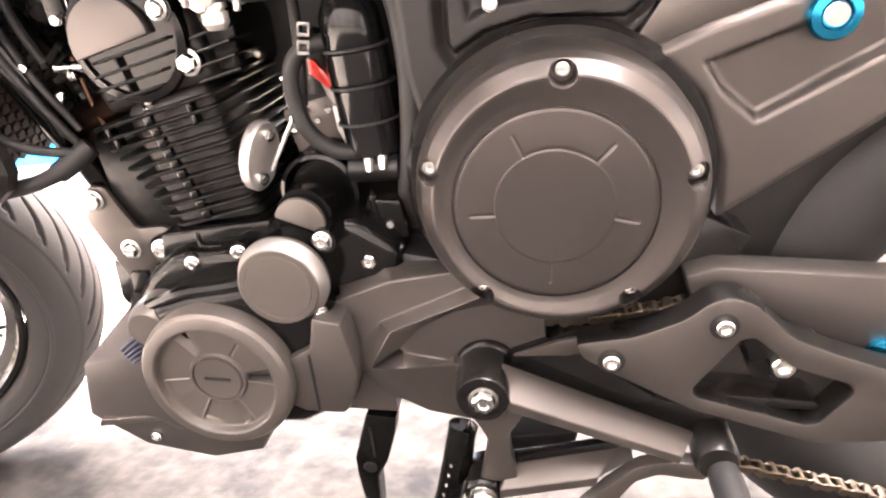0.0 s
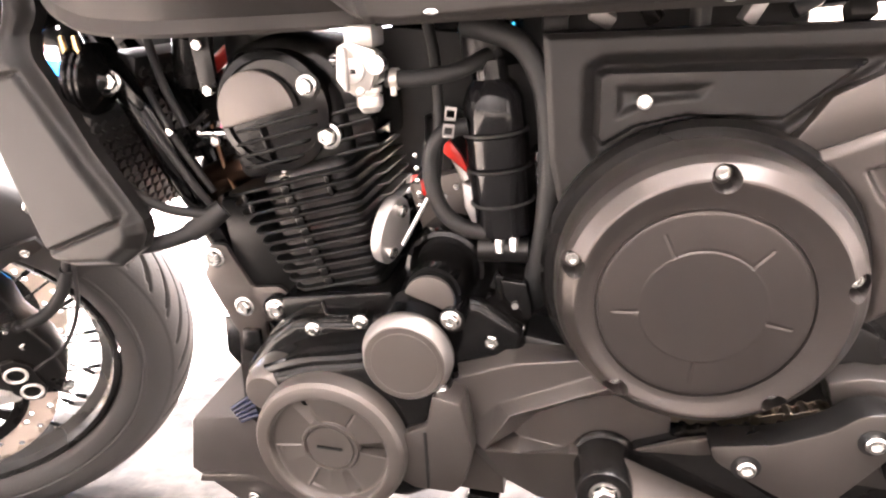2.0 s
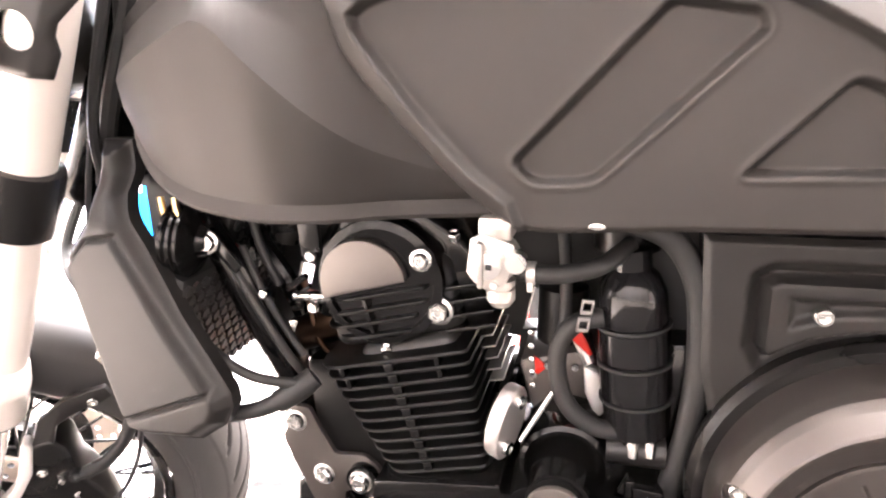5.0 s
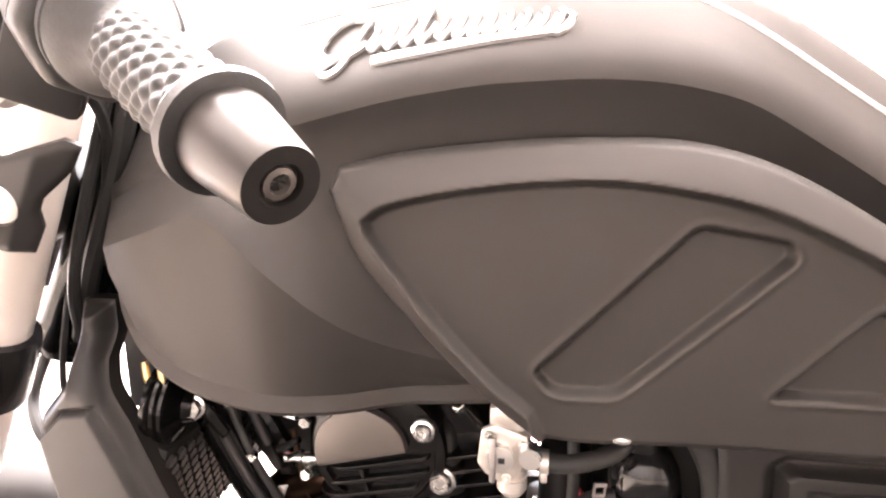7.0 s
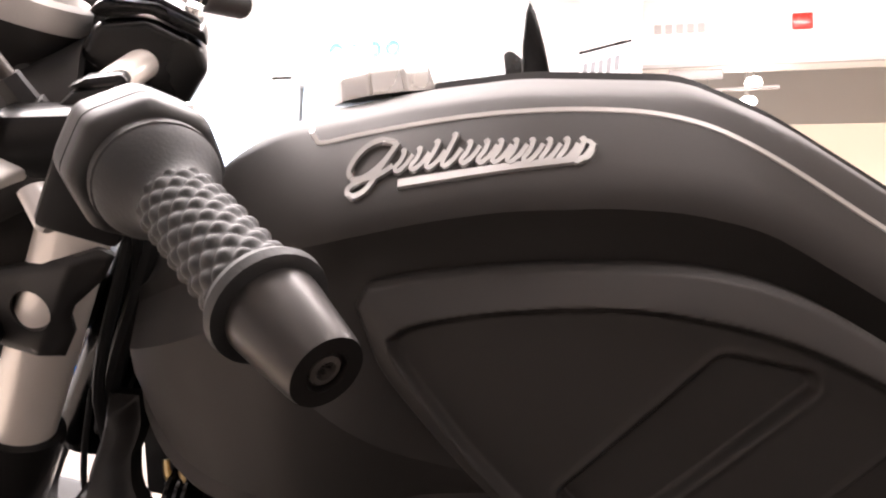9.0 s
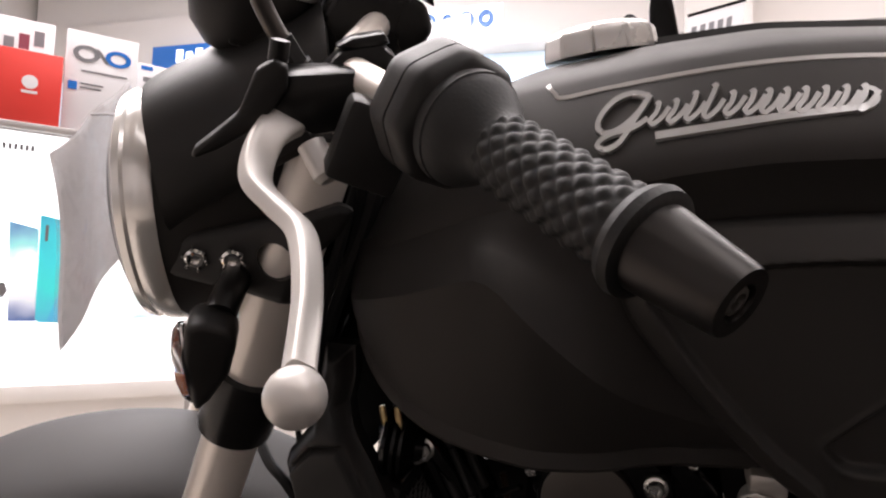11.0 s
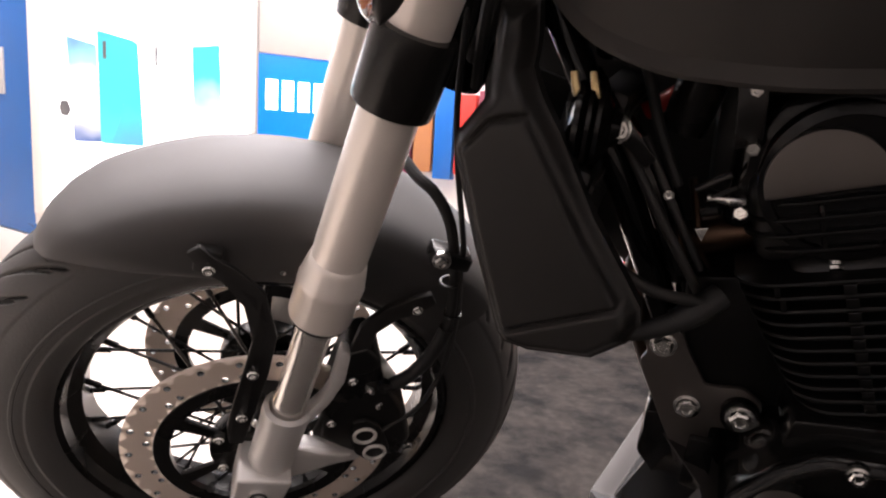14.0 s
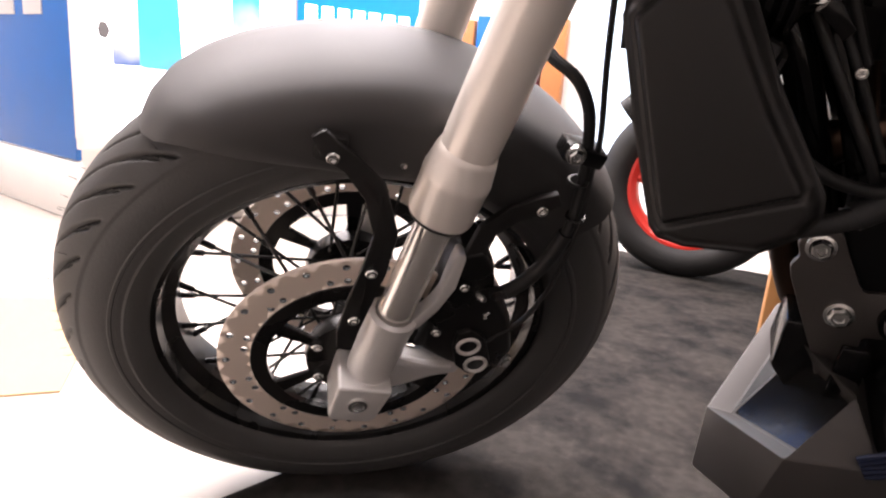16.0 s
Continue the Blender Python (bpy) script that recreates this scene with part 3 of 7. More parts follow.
# rear frame plate with its sunk window
RP = [(0.99, 0.612), (1.009, 0.609), (1.05, 0.625), (1.116, 0.645), (1.22, 0.70), (1.30, 0.73), (1.30, 0.62), (1.18, 0.549), (1.066, 0.470), (1.064, 0.52), (1.045, 0.57), (1.02, 0.595)]
RPI = [(1.044, 0.598), (1.058, 0.575), (1.087, 0.549), (1.17, 0.595), (1.24, 0.64), (1.21, 0.67), (1.12, 0.625)]
rear = part("rear_frame_plate", pressed(RP, lambda X, Z: -0.084 + 0.013 * step(-away(RPI, X, Z), 0, 0.006) + 0.005 * (1 - step(-away(RP, X, Z), 0, 0.006)), 0.0022, 0.03), FRAME, bike, "satin black rear frame plate with a sunk window", sharp=50)
part("upper_flange", slab([(0.985, 0.60), (1.018, 0.650), (1.08, 0.682), (1.30, 0.765), (1.30, 0.69), (1.116, 0.640), (1.05, 0.620)], -0.077, -0.045, 0.003), FRAME, rear)
ring = part("bolt_collar", turned([(0.008, 0), (0.017, 0), (0.0185, 0.003), (0.0165, 0.007), (0.011, 0.008), (0.0095, 0.004)], side(1.128, 0.626, -0.085), 32), BLUE_METAL, rear, "blue anodised collar")
part("bolt", turned([(0, 0), (0.0095, 0), (0.0095, 0.006), (0.008, 0.0075), (0, 0.0075)], side(1.128, 0.626, -0.085), 20), ZINC, ring)

# the large round cover, its screws in pockets
CX, CZ = 0.9385, 0.509
POCKETS = [(0.941, 0.605), (0.8395, 0.536), (1.0375, 0.527), (0.876, 0.432), (0.994, 0.428)]


def round_cover():
    bm = bmesh.new()
    prof = [(0.0, -0.1390), (0.0445, -0.1385), (0.0460, -0.1381), (0.055, -0.1378), (0.0730, -0.1366), (0.0752, -0.1361), (0.0757, -0.1330), (0.0772, -0.1330), (0.0778, -0.1356), (0.083, -0.1364), (0.0935, -0.1396), (0.0955, -0.1399), (0.0972, -0.1390), (0.106, -0.1295), (0.1105, -0.1225), (0.1135, -0.112), (0.1147, -0.080)]
    rs = sorted(set([r for r, _ in prof] + list(np.linspace(0.083, 0.1125, 64)) + list(np.linspace(0.004, 0.076, 60))))
    segs, loops = 640, []
    pr, py = [p[0] for p in prof], [p[1] for p in prof]
    for r in rs:
        loop = []
        for k in range(segs):
            a = 2 * math.pi * k / segs
            off = float(1 - step(r, 0.080, 0.096))
            x, z = CX - 0.0042 * off + max(r, 1e-4) * math.cos(a), CZ - 0.0022 * off + max(r, 1e-4) * math.sin(a)
            y = float(np.interp(r, pr, py))
            for px, pz in POCKETS:
                d = math.hypot(x - px, z - pz)
                y += (max(y, -0.117) - y) * float(1 - step(d, 0.0086, 0.0095))
            if 0.045 < r < 0.064:
                for b in (-0.25, 0.80, 2.02, 3.2, 4.62):
                    off = math.sin(a - b) * r if math.cos(a - b) > 0 else 1
                    y += 0.0007 * math.exp(-((off - 0.002) / 0.0012) ** 2)
            arc = (a - 0.80) % (2 * math.pi)
            if arc < 1.22:
                y += 0.0006 * math.exp(-((r - 0.046) / 0.0010) ** 2)
            loop.append((x, y, z))
        loops.append(loop)
    rings(bm, loops, caps=(True, False))
    return bm


rc = part("sprocket_cover", round_cover(), COVER, bike, "large round matte black sprocket cover with five recessed screws", sharp=24)
for px, pz in POCKETS:
    socket_bolt((px, -0.119, pz + 0.001), NEAR, 0.0060, rc)
part("cover_rim", turned([(0.100, 0), (0.126, 0), (0.1265, 0.012), (0.122, 0.018), (0.114, 0.018)], side(CX, CZ, -0.068), 96), SATIN, rc, "black rim behind the round cover")

# frame spar below it, with sharp facets
SPAR = {"a": (0.706, -0.098, 0.387), "b": (0.740, -0.098, 0.405), "c": (0.790, -0.100, 0.424), "d": (0.847, -0.102, 0.434), "e": (0.862, -0.104, 0.422), "f": (0.776, -0.103, 0.384), "g": (0.745, -0.102, 0.347), "h": (0.751, -0.102, 0.331), "i": (0.780, -0.100, 0.297), "j": (0.780, -0.096, 0.274), "k": (0.719, -0.096, 0.277), "l": (0.738, -0.088, 0.413), "m": (0.791, -0.089, 0.430), "n": (0.843, -0.090, 0.433), "o": (0.836, -0.076, 0.432), "p": (0.758, -0.070, 0.433), "q": (0.727, -0.072, 0.406), "r": (0.789, -0.118, 0.382), "s": (0.873, -0.118, 0.418), "t": (0.765, -0.116, 0.341), "u": (0.844, -0.101, 0.394), "v": (0.810, -0.101, 0.375), "w": (0.790, -0.101, 0.353), "x": (0.769, -0.106, 0.339), "y": (0.885, -0.100, 0.403), "z": (0.927, -0.098, 0.387), "A": (0.926, -0.098, 0.335), "B": (0.837, -0.101, 0.341), "C": (0.795, -0.101, 0.349), "D": (0.842, -0.116, 0.347), "E": (0.796, -0.118, 0.343), "G": (0.867, -0.114, 0.343), "H": (0.862, -0.098, 0.266), "I": (0.812, -0.098, 0.277), "J": (0.855, -0.096, 0.253)}


spar = part("frame_spar", folded(SPAR, ["bcdefghijka", "lmcb", "mndc", "qlmp", "pmno", "fesr", "ghtrf", "rsuvwxt", "wvuyzABC", "xCBDEt", "tEDGHIih", "usy"], -0.05), FRAME, bike, "faceted satin black frame spar", sharp=12)
hex_bolt((0.769, -0.082, 0.437), NEAR, 0.0065, spar)
part("mount_lug", slab([(0.752, 0.425), (0.757, 0.455), (0.775, 0.462), (0.787, 0.447), (0.785, 0.425)], -0.078, -0.05, 0.004), GLOSS, spar)
part("spar_web", slab([(0.72, 0.40), (0.80, 0.44), (1.0, 0.40), (1.06, 0.47), (1.10, 0.45), (1.05, 0.36), (0.95, 0.27), (0.78, 0.27), (0.70, 0.30)], -0.075, 0.12, 0.004), SATIN, spar, "black frame body behind the spar")

# foot rest plate, gear lever, stand
FP = [(0.951, 0.384), (0.956, 0.370), (0.982, 0.354), (1.049, 0.317), (1.151, 0.284), (1.206, 0.288), (1.30, 0.31), (1.30, 0.335), (1.192, 0.3615), (1.150, 0.377), (1.1186, 0.3907), (1.100, 0.411), (1.085, 0.4235), (1.0707, 0.4275), (1.0544, 0.4245), (1.0369, 0.4080), (1.000, 0.3915), (0.9606, 0.3860)]
FPW = [(1.046, 0.338), (1.080, 0.388), (1.090, 0.391), (1.122, 0.362), (1.168, 0.346), (1.172, 0.338), (1.150, 0.306), (1.142, 0.304), (1.052, 0.331)]
FPW2 = [(1.20, 0.330), (1.215, 0.302), (1.28, 0.315), (1.28, 0.335)]


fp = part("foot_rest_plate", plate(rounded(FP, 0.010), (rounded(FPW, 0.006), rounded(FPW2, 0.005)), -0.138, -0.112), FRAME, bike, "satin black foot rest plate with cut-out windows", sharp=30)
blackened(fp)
for x, z, s in ((0.980, 0.368, 0.0075), (1.066, 0.402, 0.0075)):
    # flat dark disc in place of the shaded recess round the bolt
    part("bolt_seat", turned([(0.0, 0.0), (0.0115, 0.0), (0.0115, 0.0005), (0.0, 0.0005)], side(x, z, -0.1382), 24), DARK, fp)
    socket_bolt((x, -0.1385, z), NEAR, s, fp)
socket_bolt((1.119, -0.124, 0.356), NEAR, 0.010, fp)
part("bracket", slab([(1.085, 0.385), (1.105, 0.392), (1.150, 0.375), (1.155, 0.345), (1.10, 0.335)], -0.118, -0.08, 0.005), SATIN, fp)
part("inner_web", slab([(1.056, 0.361), (1.102, 0.377), (1.200, 0.344), (1.211, 0.290), (1.159, 0.285), (1.062, 0.300)], -0.092, -0.06, 0.004), FRAME, fp)
part("inner_shelf", slab([(1.06, 0.326), (1.15, 0.318), (1.16, 0.308), (1.06, 0.312)], -0.125, -0.09, 0.003), SATIN, fp)
part("gusset", slab([(0.895, 0.354), (0.936, 0.369), (0.960, 0.374), (0.968, 0.348), (1.023, 0.309), (1.058, 0.297), (1.088, 0.283), (1.053, 0.264), (0.895, 0.338)], -0.112, -0.085, 0.003), SATIN, fp, "black gusset behind the foot rest plate")
# lighter plate in place of light on the gusset's top
part("gusset_lit_top", slab([(0.897, 0.357), (0.936, 0.373), (0.962, 0.379), (0.966, 0.362), (0.945, 0.358)], -0.118, -0.112, 0.002), FRAME, fp)
piv = part("pivot_boss", turned([(0, -0.05), (0.0300, -0.05), (0.0305, 0.0), (0.0290, 0.004), (0.0265, 0.006), (0.0242, 0.042), (0.0235, 0.047), (0.0225, 0.0485), (0.0140, 0.0485), (0.0135, 0.043), (0.0, 0.043)], side(0.8715, 0.333, -0.100), 44), SATIN, bike, "black conical pivot boss")
hex_bolt((0.8725, -0.146, 0.332), NEAR, 0.0095, piv)
gear = part("gear_lever", folded({"a": (0.888, -0.125, 0.353), "b": (1.056, -0.125, 0.280), "c": (1.042, -0.150, 0.276), "d": (0.895, -0.150, 0.332), "e": (1.040, -0.150, 0.268), "f": (0.893, -0.150, 0.322)}, ["abcd", "dcef"], -0.122), FRAME, bike, "satin black gear lever", sharp=12)
part("pedal_boss", turned([(0, -0.06), (0.019, -0.06), (0.0195, 0.004), (0.017, 0.009), (0.0, 0.010)], side(1.072, 0.268, -0.140), 28), SATIN, gear)
part("peg", turned([(0, 0), (0.013, 0), (0.014, 0.01), (0.014, 0.07), (0.010, 0.075), (0, 0.075)], axis_pose((1.076, -0.15, 0.262), (0.05, -1, -0.12)), 20), RUBBER, gear, "black rubber foot peg")
part("lower_arm", folded({"a": (0.892, -0.118, 0.234), "b": (0.991, -0.118, 0.257), "c": (1.003, -0.140, 0.263), "d": (0.973, -0.140, 0.239), "e": (0.881, -0.140, 0.218), "f": (0.970, -0.140, 0.228), "g": (0.881, -0.140, 0.207)}, ["abcde", "edfg"], -0.112), FRAME, gear, sharp=12)
part("lower_strip", slab([(0.890, 0.234), (0.990, 0.258), (0.998, 0.264), (0.990, 0.266), (0.888, 0.242)], -0.122, -0.112, 0.001), SATIN, gear)
part("shift_arm", plate(rounded([(0.940, 0.180), (0.963, 0.209), (0.985, 0.235), (1.007, 0.255), (1.031, 0.262), (1.064, 0.261), (1.067, 0.241), (1.049, 0.242), (1.025, 0.246), (1.005, 0.236), (0.989, 0.210), (0.965, 0.175)], 0.006), (), -0.142, -0.128), FRAME, gear, sharp=30)
part("link_plate", slab([(0.850, 0.32), (0.860, 0.297), (0.872, 0.272), (0.868, 0.251), (0.862, 0.221), (0.899, 0.220), (0.893, 0.262), (0.892, 0.278), (0.905, 0.300), (0.905, 0.32)], -0.132, -0.118, 0.003), FRAME, gear)
part("link_block", slab([(0.884, 0.240), (0.958, 0.248), (0.948, 0.202), (0.888, 0.186)], -0.09, -0.05, 0.004), DARK, gear)
part("link_boss", turned([(0, -0.04), (0.017, -0.04), (0.018, 0.0), (0.016, 0.003), (0.0, 0.003)], side(0.864, 0.207, -0.134), 24), SATIN, gear)
hex_bolt((0.864, -0.139, 0.207), NEAR, 0.009, gear)
stand = part("side_stand", tube([(0.845, -0.10, 0.262), (0.82, -0.125, 0.16), (0.79, -0.16, 0.07), (0.775, -0.175, 0.045)], [0.015, 0.013, 0.011, 0.012], 12), GLOSS, bike, "black side stand reaching to the carpet")
part("stand_plate", slab([(0.852, 0.272), (0.858, 0.260), (0.854, 0.232), (0.848, 0.194), (0.834, 0.161), (0.805, 0.159), (0.827, 0.212)], -0.112, -0.098, 0.003), GLOSS, stand)
part("stand_rib", tube([(0.850, -0.113, 0.266), (0.838, -0.114, 0.222), (0.815, -0.116, 0.165)], 0.0035, 8), GLOSS, stand)
part("foot", box(0.745, -0.215, 0.036, 0.805, -0.150, 0.050, 0.004), GLOSS, stand)
part("spring", tube([(0.835 - 0.035 * i / 60, -0.115 - 0.03 * i / 60 + 0.006 * math.sin(i * 1.26), 0.235 - 0.13 * i / 60 + 0.006 * math.cos(i * 1.26)) for i in range(61)], 0.0014, 5, smooth=False), ZINC, stand)
lev = part("stand_switch_arm", slab([(0.742, 0.262), (0.774, 0.258), (0.770, 0.235), (0.758, 0.198), (0.745, 0.175), (0.742, 0.118), (0.727, 0.116), (0.722, 0.175), (0.722, 0.20)], -0.088, -0.062, 0.003), GLOSS, bike, "black lever hanging below the frame")
# dark disc and strip laid on the lever for its shaded hole and slot
part("hole_disc", turned([(0, 0), (0.0075, 0), (0.0065, 0.001), (0, 0.001)], side(0.738, 0.190, -0.0885), 18), DARK, lev)
part("slot", box(0.7435, -0.0886, 0.205, 0.7455, -0.085, 0.245, 0.0), DARK, lev)

# rear of the machine: swing arm, tyre, chain
sw = part("swing_arm", slab([(1.042, 0.427), (1.069, 0.434), (1.22, 0.422), (1.40, 0.36), (1.40, 0.29), (1.21, 0.340), (1.12, 0.385), (1.05, 0.40)], -0.100, -0.070, 0.003, 2), FRAME, bike, "satin black swing arm")
part("adjuster", turned([(0, 0), (0.014, 0), (0.013, 0.004), (0.006, 0.006), (0, 0.006)], side(1.205, 0.352, -0.1), 20), BLUE_METAL, sw)


def torus(c, n, R, r, segs=72, sides=20, flat=1.0):
    m = axis_pose(c, n)
    bm = bmesh.new()
    loops = [[m @ Vector(((R + r * flat * math.cos(b)) * math.cos(a), (R + r * flat * math.cos(b)) * math.sin(a), r * math.sin(b))) for b in [2 * math.pi * j / sides for j in range(sides)]] for a in [2 * math.pi * i / segs for i in range(segs)]]
    rings(bm, loops + [loops[0]], caps=(False, False))
    bmesh.ops.remove_doubles(bm, verts=bm.verts, dist=1e-6)
    return bm


rw = part("rear_wheel", torus((1.37, MID, 0.305), (0, 1, 0), 0.225, 0.075), RUBBER, bike, "wide black rear tyre")
part("hub", turned([(0, -0.07), (0.05, -0.07), (0.06, 0), (0.05, 0.07), (0, 0.07)], axis_pose((1.37, MID, 0.305), (0, 1, 0)), 24), SATIN, rw)
part("hugger", tube([(1.10, MID, 0.40), (1.13, MID, 0.50), (1.20, MID, 0.575), (1.30, MID, 0.62)], 0.07, 18), DARK, bike, "black hugger over the rear tyre")


def chain_link():
    bm = bmesh.new()
    turned([(0, -0.0075), (0.0046, -0.0075), (0.0046, 0.0075), (0, 0.0075)], pose(0, 0, 0, 90, 0, 0), 10, bm)
    for y in (-0.0062, 0.0045):
        slab([(-0.0035, -0.0042), (0.003, -0.0042), (0.0063, -0.003), (0.0095, -0.0042), (0.0162, -0.0042), (0.0172, 0), (0.0162, 0.0042), (0.0095, 0.0042), (0.0063, 0.003), (0.003, 0.0042), (-0.0035, 0.0042), (-0.0045, 0)], y, y + 0.0018, 0.0004, 1, bm=bm)
    return bm


chain = part("chain", chain_link(), CHAIN, bike, "greasy steel drive chain")
chain.location = (0.905, -0.088, 0.3785)
links = [(0.905 + 0.0128 * i, 0.3665 - 0.0008 * i + 0.00020 * i * i, -3 + 1.8 * i) for i in range(1, 13)] + [(1.105 + 0.0128 * i, 0.2000 - 0.00336 * i, -14.7) for i in range(18)]
for i, (x, z, tilt) in enumerate(links):
    l = new("chain_link", chain.data)
    l.parent = chain
    l.matrix_local = pose(x - 0.905, 0.002 if i % 2 else 0.0, z - 0.3665, 0, -tilt, 0)

# ---- engine ----
case = part("crankcase", slab([(0.512, 0.385), (0.545, 0.425), (0.575, 0.448), (0.66, 0.452), (0.70, 0.475), (0.76, 0.478), (0.80, 0.45), (0.80, 0.31), (0.72, 0.275), (0.60, 0.262), (0.545, 0.285), (0.515, 0.33)], -0.085, 0.13, 0.012, 3), GLOSS, bike, "gloss black engine crankcase")
part("side_case", slab([(0.535, 0.375), (0.565, 0.412), (0.60, 0.424), (0.655, 0.432), (0.70, 0.44), (0.735, 0.415), (0.74, 0.30), (0.69, 0.275), (0.60, 0.27), (0.545, 0.30)], -0.122, -0.08, 0.014, 3), GLOSS, case, "gloss black side case")
part("case_rib", tube([(0.555, -0.11, 0.405), (0.60, -0.118, 0.425), (0.65, -0.118, 0.433), (0.70, -0.112, 0.442)], 0.006, 8), GLOSS, case)
part("case_boss", turned([(0, 0), (0.014, 0), (0.012, 0.01), (0.004, 0.012), (0, 0.012)], side(0.60, 0.395, -0.12), 20), GLOSS, case)
for x, z in ((0.597, 0.437), (0.646, 0.448)):
    part("bolt_tower", turned([(0, -0.03), (0.0105, -0.03), (0.010, 0.0), (0, 0)], side(x, z, -0.083), 16), GLOSS, case)
    hex_bolt((x, -0.084, z), NEAR, 0.0056, case)
part("bolt_tower", turned([(0, -0.05), (0.012, -0.05), (0.0115, 0.0), (0, 0)], side(0.739, 0.470, -0.110), 18), GLOSS, case)
hex_bolt((0.739, -0.111, 0.471), NEAR, 0.0062, case)
hex_bolt((0.728, -0.118, 0.404), (0.5, -1, -0.3), 0.0045, case)
AX, AZ = 0.6220, 0.3415


def alternator_cover():
    bm = bmesh.new()
    prof = [(0, -0.1355), (0.0225, -0.1355), (0.0234, -0.1335), (0.0242, -0.1335), (0.0250, -0.1360), (0.0272, -0.1360), (0.0285, -0.1335), (0.0545, -0.1350), (0.0565, -0.1358), (0.0582, -0.1425), (0.0600, -0.1434), (0.0660, -0.1430), (0.0700, -0.1416), (0.0730, -0.1380), (0.0742, -0.1320), (0.0748, -0.112)]
    pr, py = [p[0] for p in prof], [p[1] for p in prof]
    rs = sorted(set(pr + list(np.linspace(0.028, 0.060, 44))))
    segs, loops = 480, []
    for r in rs:
        loop = []
        for k in range(segs):
            a = 2 * math.pi * k / segs
            y = float(np.interp(r, pr, py))
            inside = float(step(r, 0.0288, 0.0298) * (1 - step(r, 0.0540, 0.0552)))
            deg = math.degrees(a)
            for at, wide, deep in ((111, 15, 0.0095), (-3, 16, 0.0095), (-62, -13, 0.0095)):
                u = (deg - at + 180) % 360 - 180
                u = u if wide > 0 else -u
                shade_in = 1 - abs(r - 0.046) / 0.060
                if -1.5 < u < abs(wide):
                    y += inside * deep * shade_in * (float(step(u, -1.5, 0.0)) if u < 0 else (1 - u / abs(wide)))
                y -= inside * 0.0010 * math.exp(-((u + 2.2) * r * 0.0175 / 0.0009) ** 2)
            for at, low in ((-119, 0.0022), (-176, 0.0022)):
                u = (deg - at + 180) % 360 - 180
                if 0 < u < 22:
                    y += inside * low * float(step(u, 0, 1.2)) * (1 - u / 22) * float(1 - step(r, 0.050, 0.053))
                y -= inside * 0.0012 * math.exp(-((u + 1.0) * r * 0.0175 / 0.0010) ** 2)
            u = (deg - 54.5 + 180) % 360 - 180
            y += inside * 0.0022 * math.exp(-(u * r * 0.0175 / 0.0010) ** 2) * float(1 - step(r, 0.046, 0.048))
            if r < 0.02 and abs((r * math.sin(a))) < 0.0016 and abs(r * math.cos(a)) < 0.013:
                y += 0.002
            loop.append((AX + max(r, 1e-4) * math.cos(a), y, AZ + max(r, 1e-4) * math.sin(a)))
        loops.append(loop)
    rings(bm, loops, caps=(True, False))
    return bm


alt = part("alternator_cover", alternator_cover(), CAP, case, "dark grey round alternator cover with a six-part fan relief", sharp=25)
part("plug_slot", box(-0.0125, -0.0006, -0.0011, 0.0125, 0.0006, 0.0011, 0.0, m=pose(AX, -0.1360, AZ, 0, 3, 0)), DARK, alt)
part("case_end", slab([(0.694, 0.362), (0.715, 0.372), (0.722, 0.405), (0.748, 0.398), (0.757, 0.345), (0.748, 0.312), (0.738, 0.298), (0.70, 0.300), (0.676, 0.312)], -0.130, -0.09, 0.004), FRAME, case, "dark grey end of the side case")
part("case_joint", box(0.7125, -0.1308, 0.303, 0.7150, -0.120, 0.366, 0.0), DARK, case)
part("front_cap", turned([(0, -0.05), (0.0235, -0.05), (0.0235, -0.014), (0.0228, -0.010), (0.0185, -0.001), (0.0175, 0.0), (0, 0.0003)], side(0.556, 0.3875, -0.124), 28), CAP, case, "dark grey round cap with a wide chamfer")
cap = part("starter_cap", turned([(0.030, -0.019), (0.0405, -0.019), (0.0415, -0.017), (0.0412, -0.0125), (0.0365, -0.0010), (0.0352, 0.0010), (0.0305, 0.0010), (0.0300, 0.0004), (0.0294, 0.0010), (0, 0.0013)], side(0.699, 0.436, -0.130), 64), CAP, case, "machined dark grey round cap with a bright chamfer", sharp=20)
part("chamfer", turned([(0.0417, -0.0128), (0.0413, -0.0122), (0.0370, -0.0012), (0.0362, -0.0004)], side(0.699, 0.436, -0.130), 64), DULL, cap, "brighter metal chamfer")
part("cap_body", turned([(0, -0.07), (0.039, -0.07), (0.0385, -0.018), (0, -0.018)], side(0.699, 0.436, -0.130), 40), GLOSS, case)
part("starter_housing", turned([(0, -0.10), (0.034, -0.10), (0.036, -0.04), (0.034, 0.0), (0, 0.0)], axis_pose((0.706, -0.075, 0.452), (0, -1, 0)), 32), GLOSS, case)
part("small_cap", slab([(0.7186 + 0.0225 * math.cos(a), 0.4850 + 0.0225 * math.sin(a)) for a in [radians(-30 + 195 * i / 26) for i in range(27)]], -0.1045, -0.099, 0.0014), CAP, case, "half-round dark grey cap")
part("cap_neck", turned([(0, -0.06), (0.0222, -0.06), (0.0215, -0.0005), (0, 0.0)], side(0.7186, 0.4850, -0.0995), 32), GLOSS, case)
part("starter_motor", turned([(0, -0.09), (0.0375, -0.09), (0.0385, -0.006), (0.0372, 0.0), (0.0335, 0.002), (0.0318, -0.002), (0.0285, -0.010), (0.0, -0.010)], side(0.7220, 0.4925, -0.052), 56), GLOSS, case, "gloss black round starter end")
part("starter_core", turned([(0, -0.02), (0.0275, -0.02), (0.025, 0.03), (0.0, 0.032)], side(0.720, 0.487, -0.064), 32), GLOSS, case)
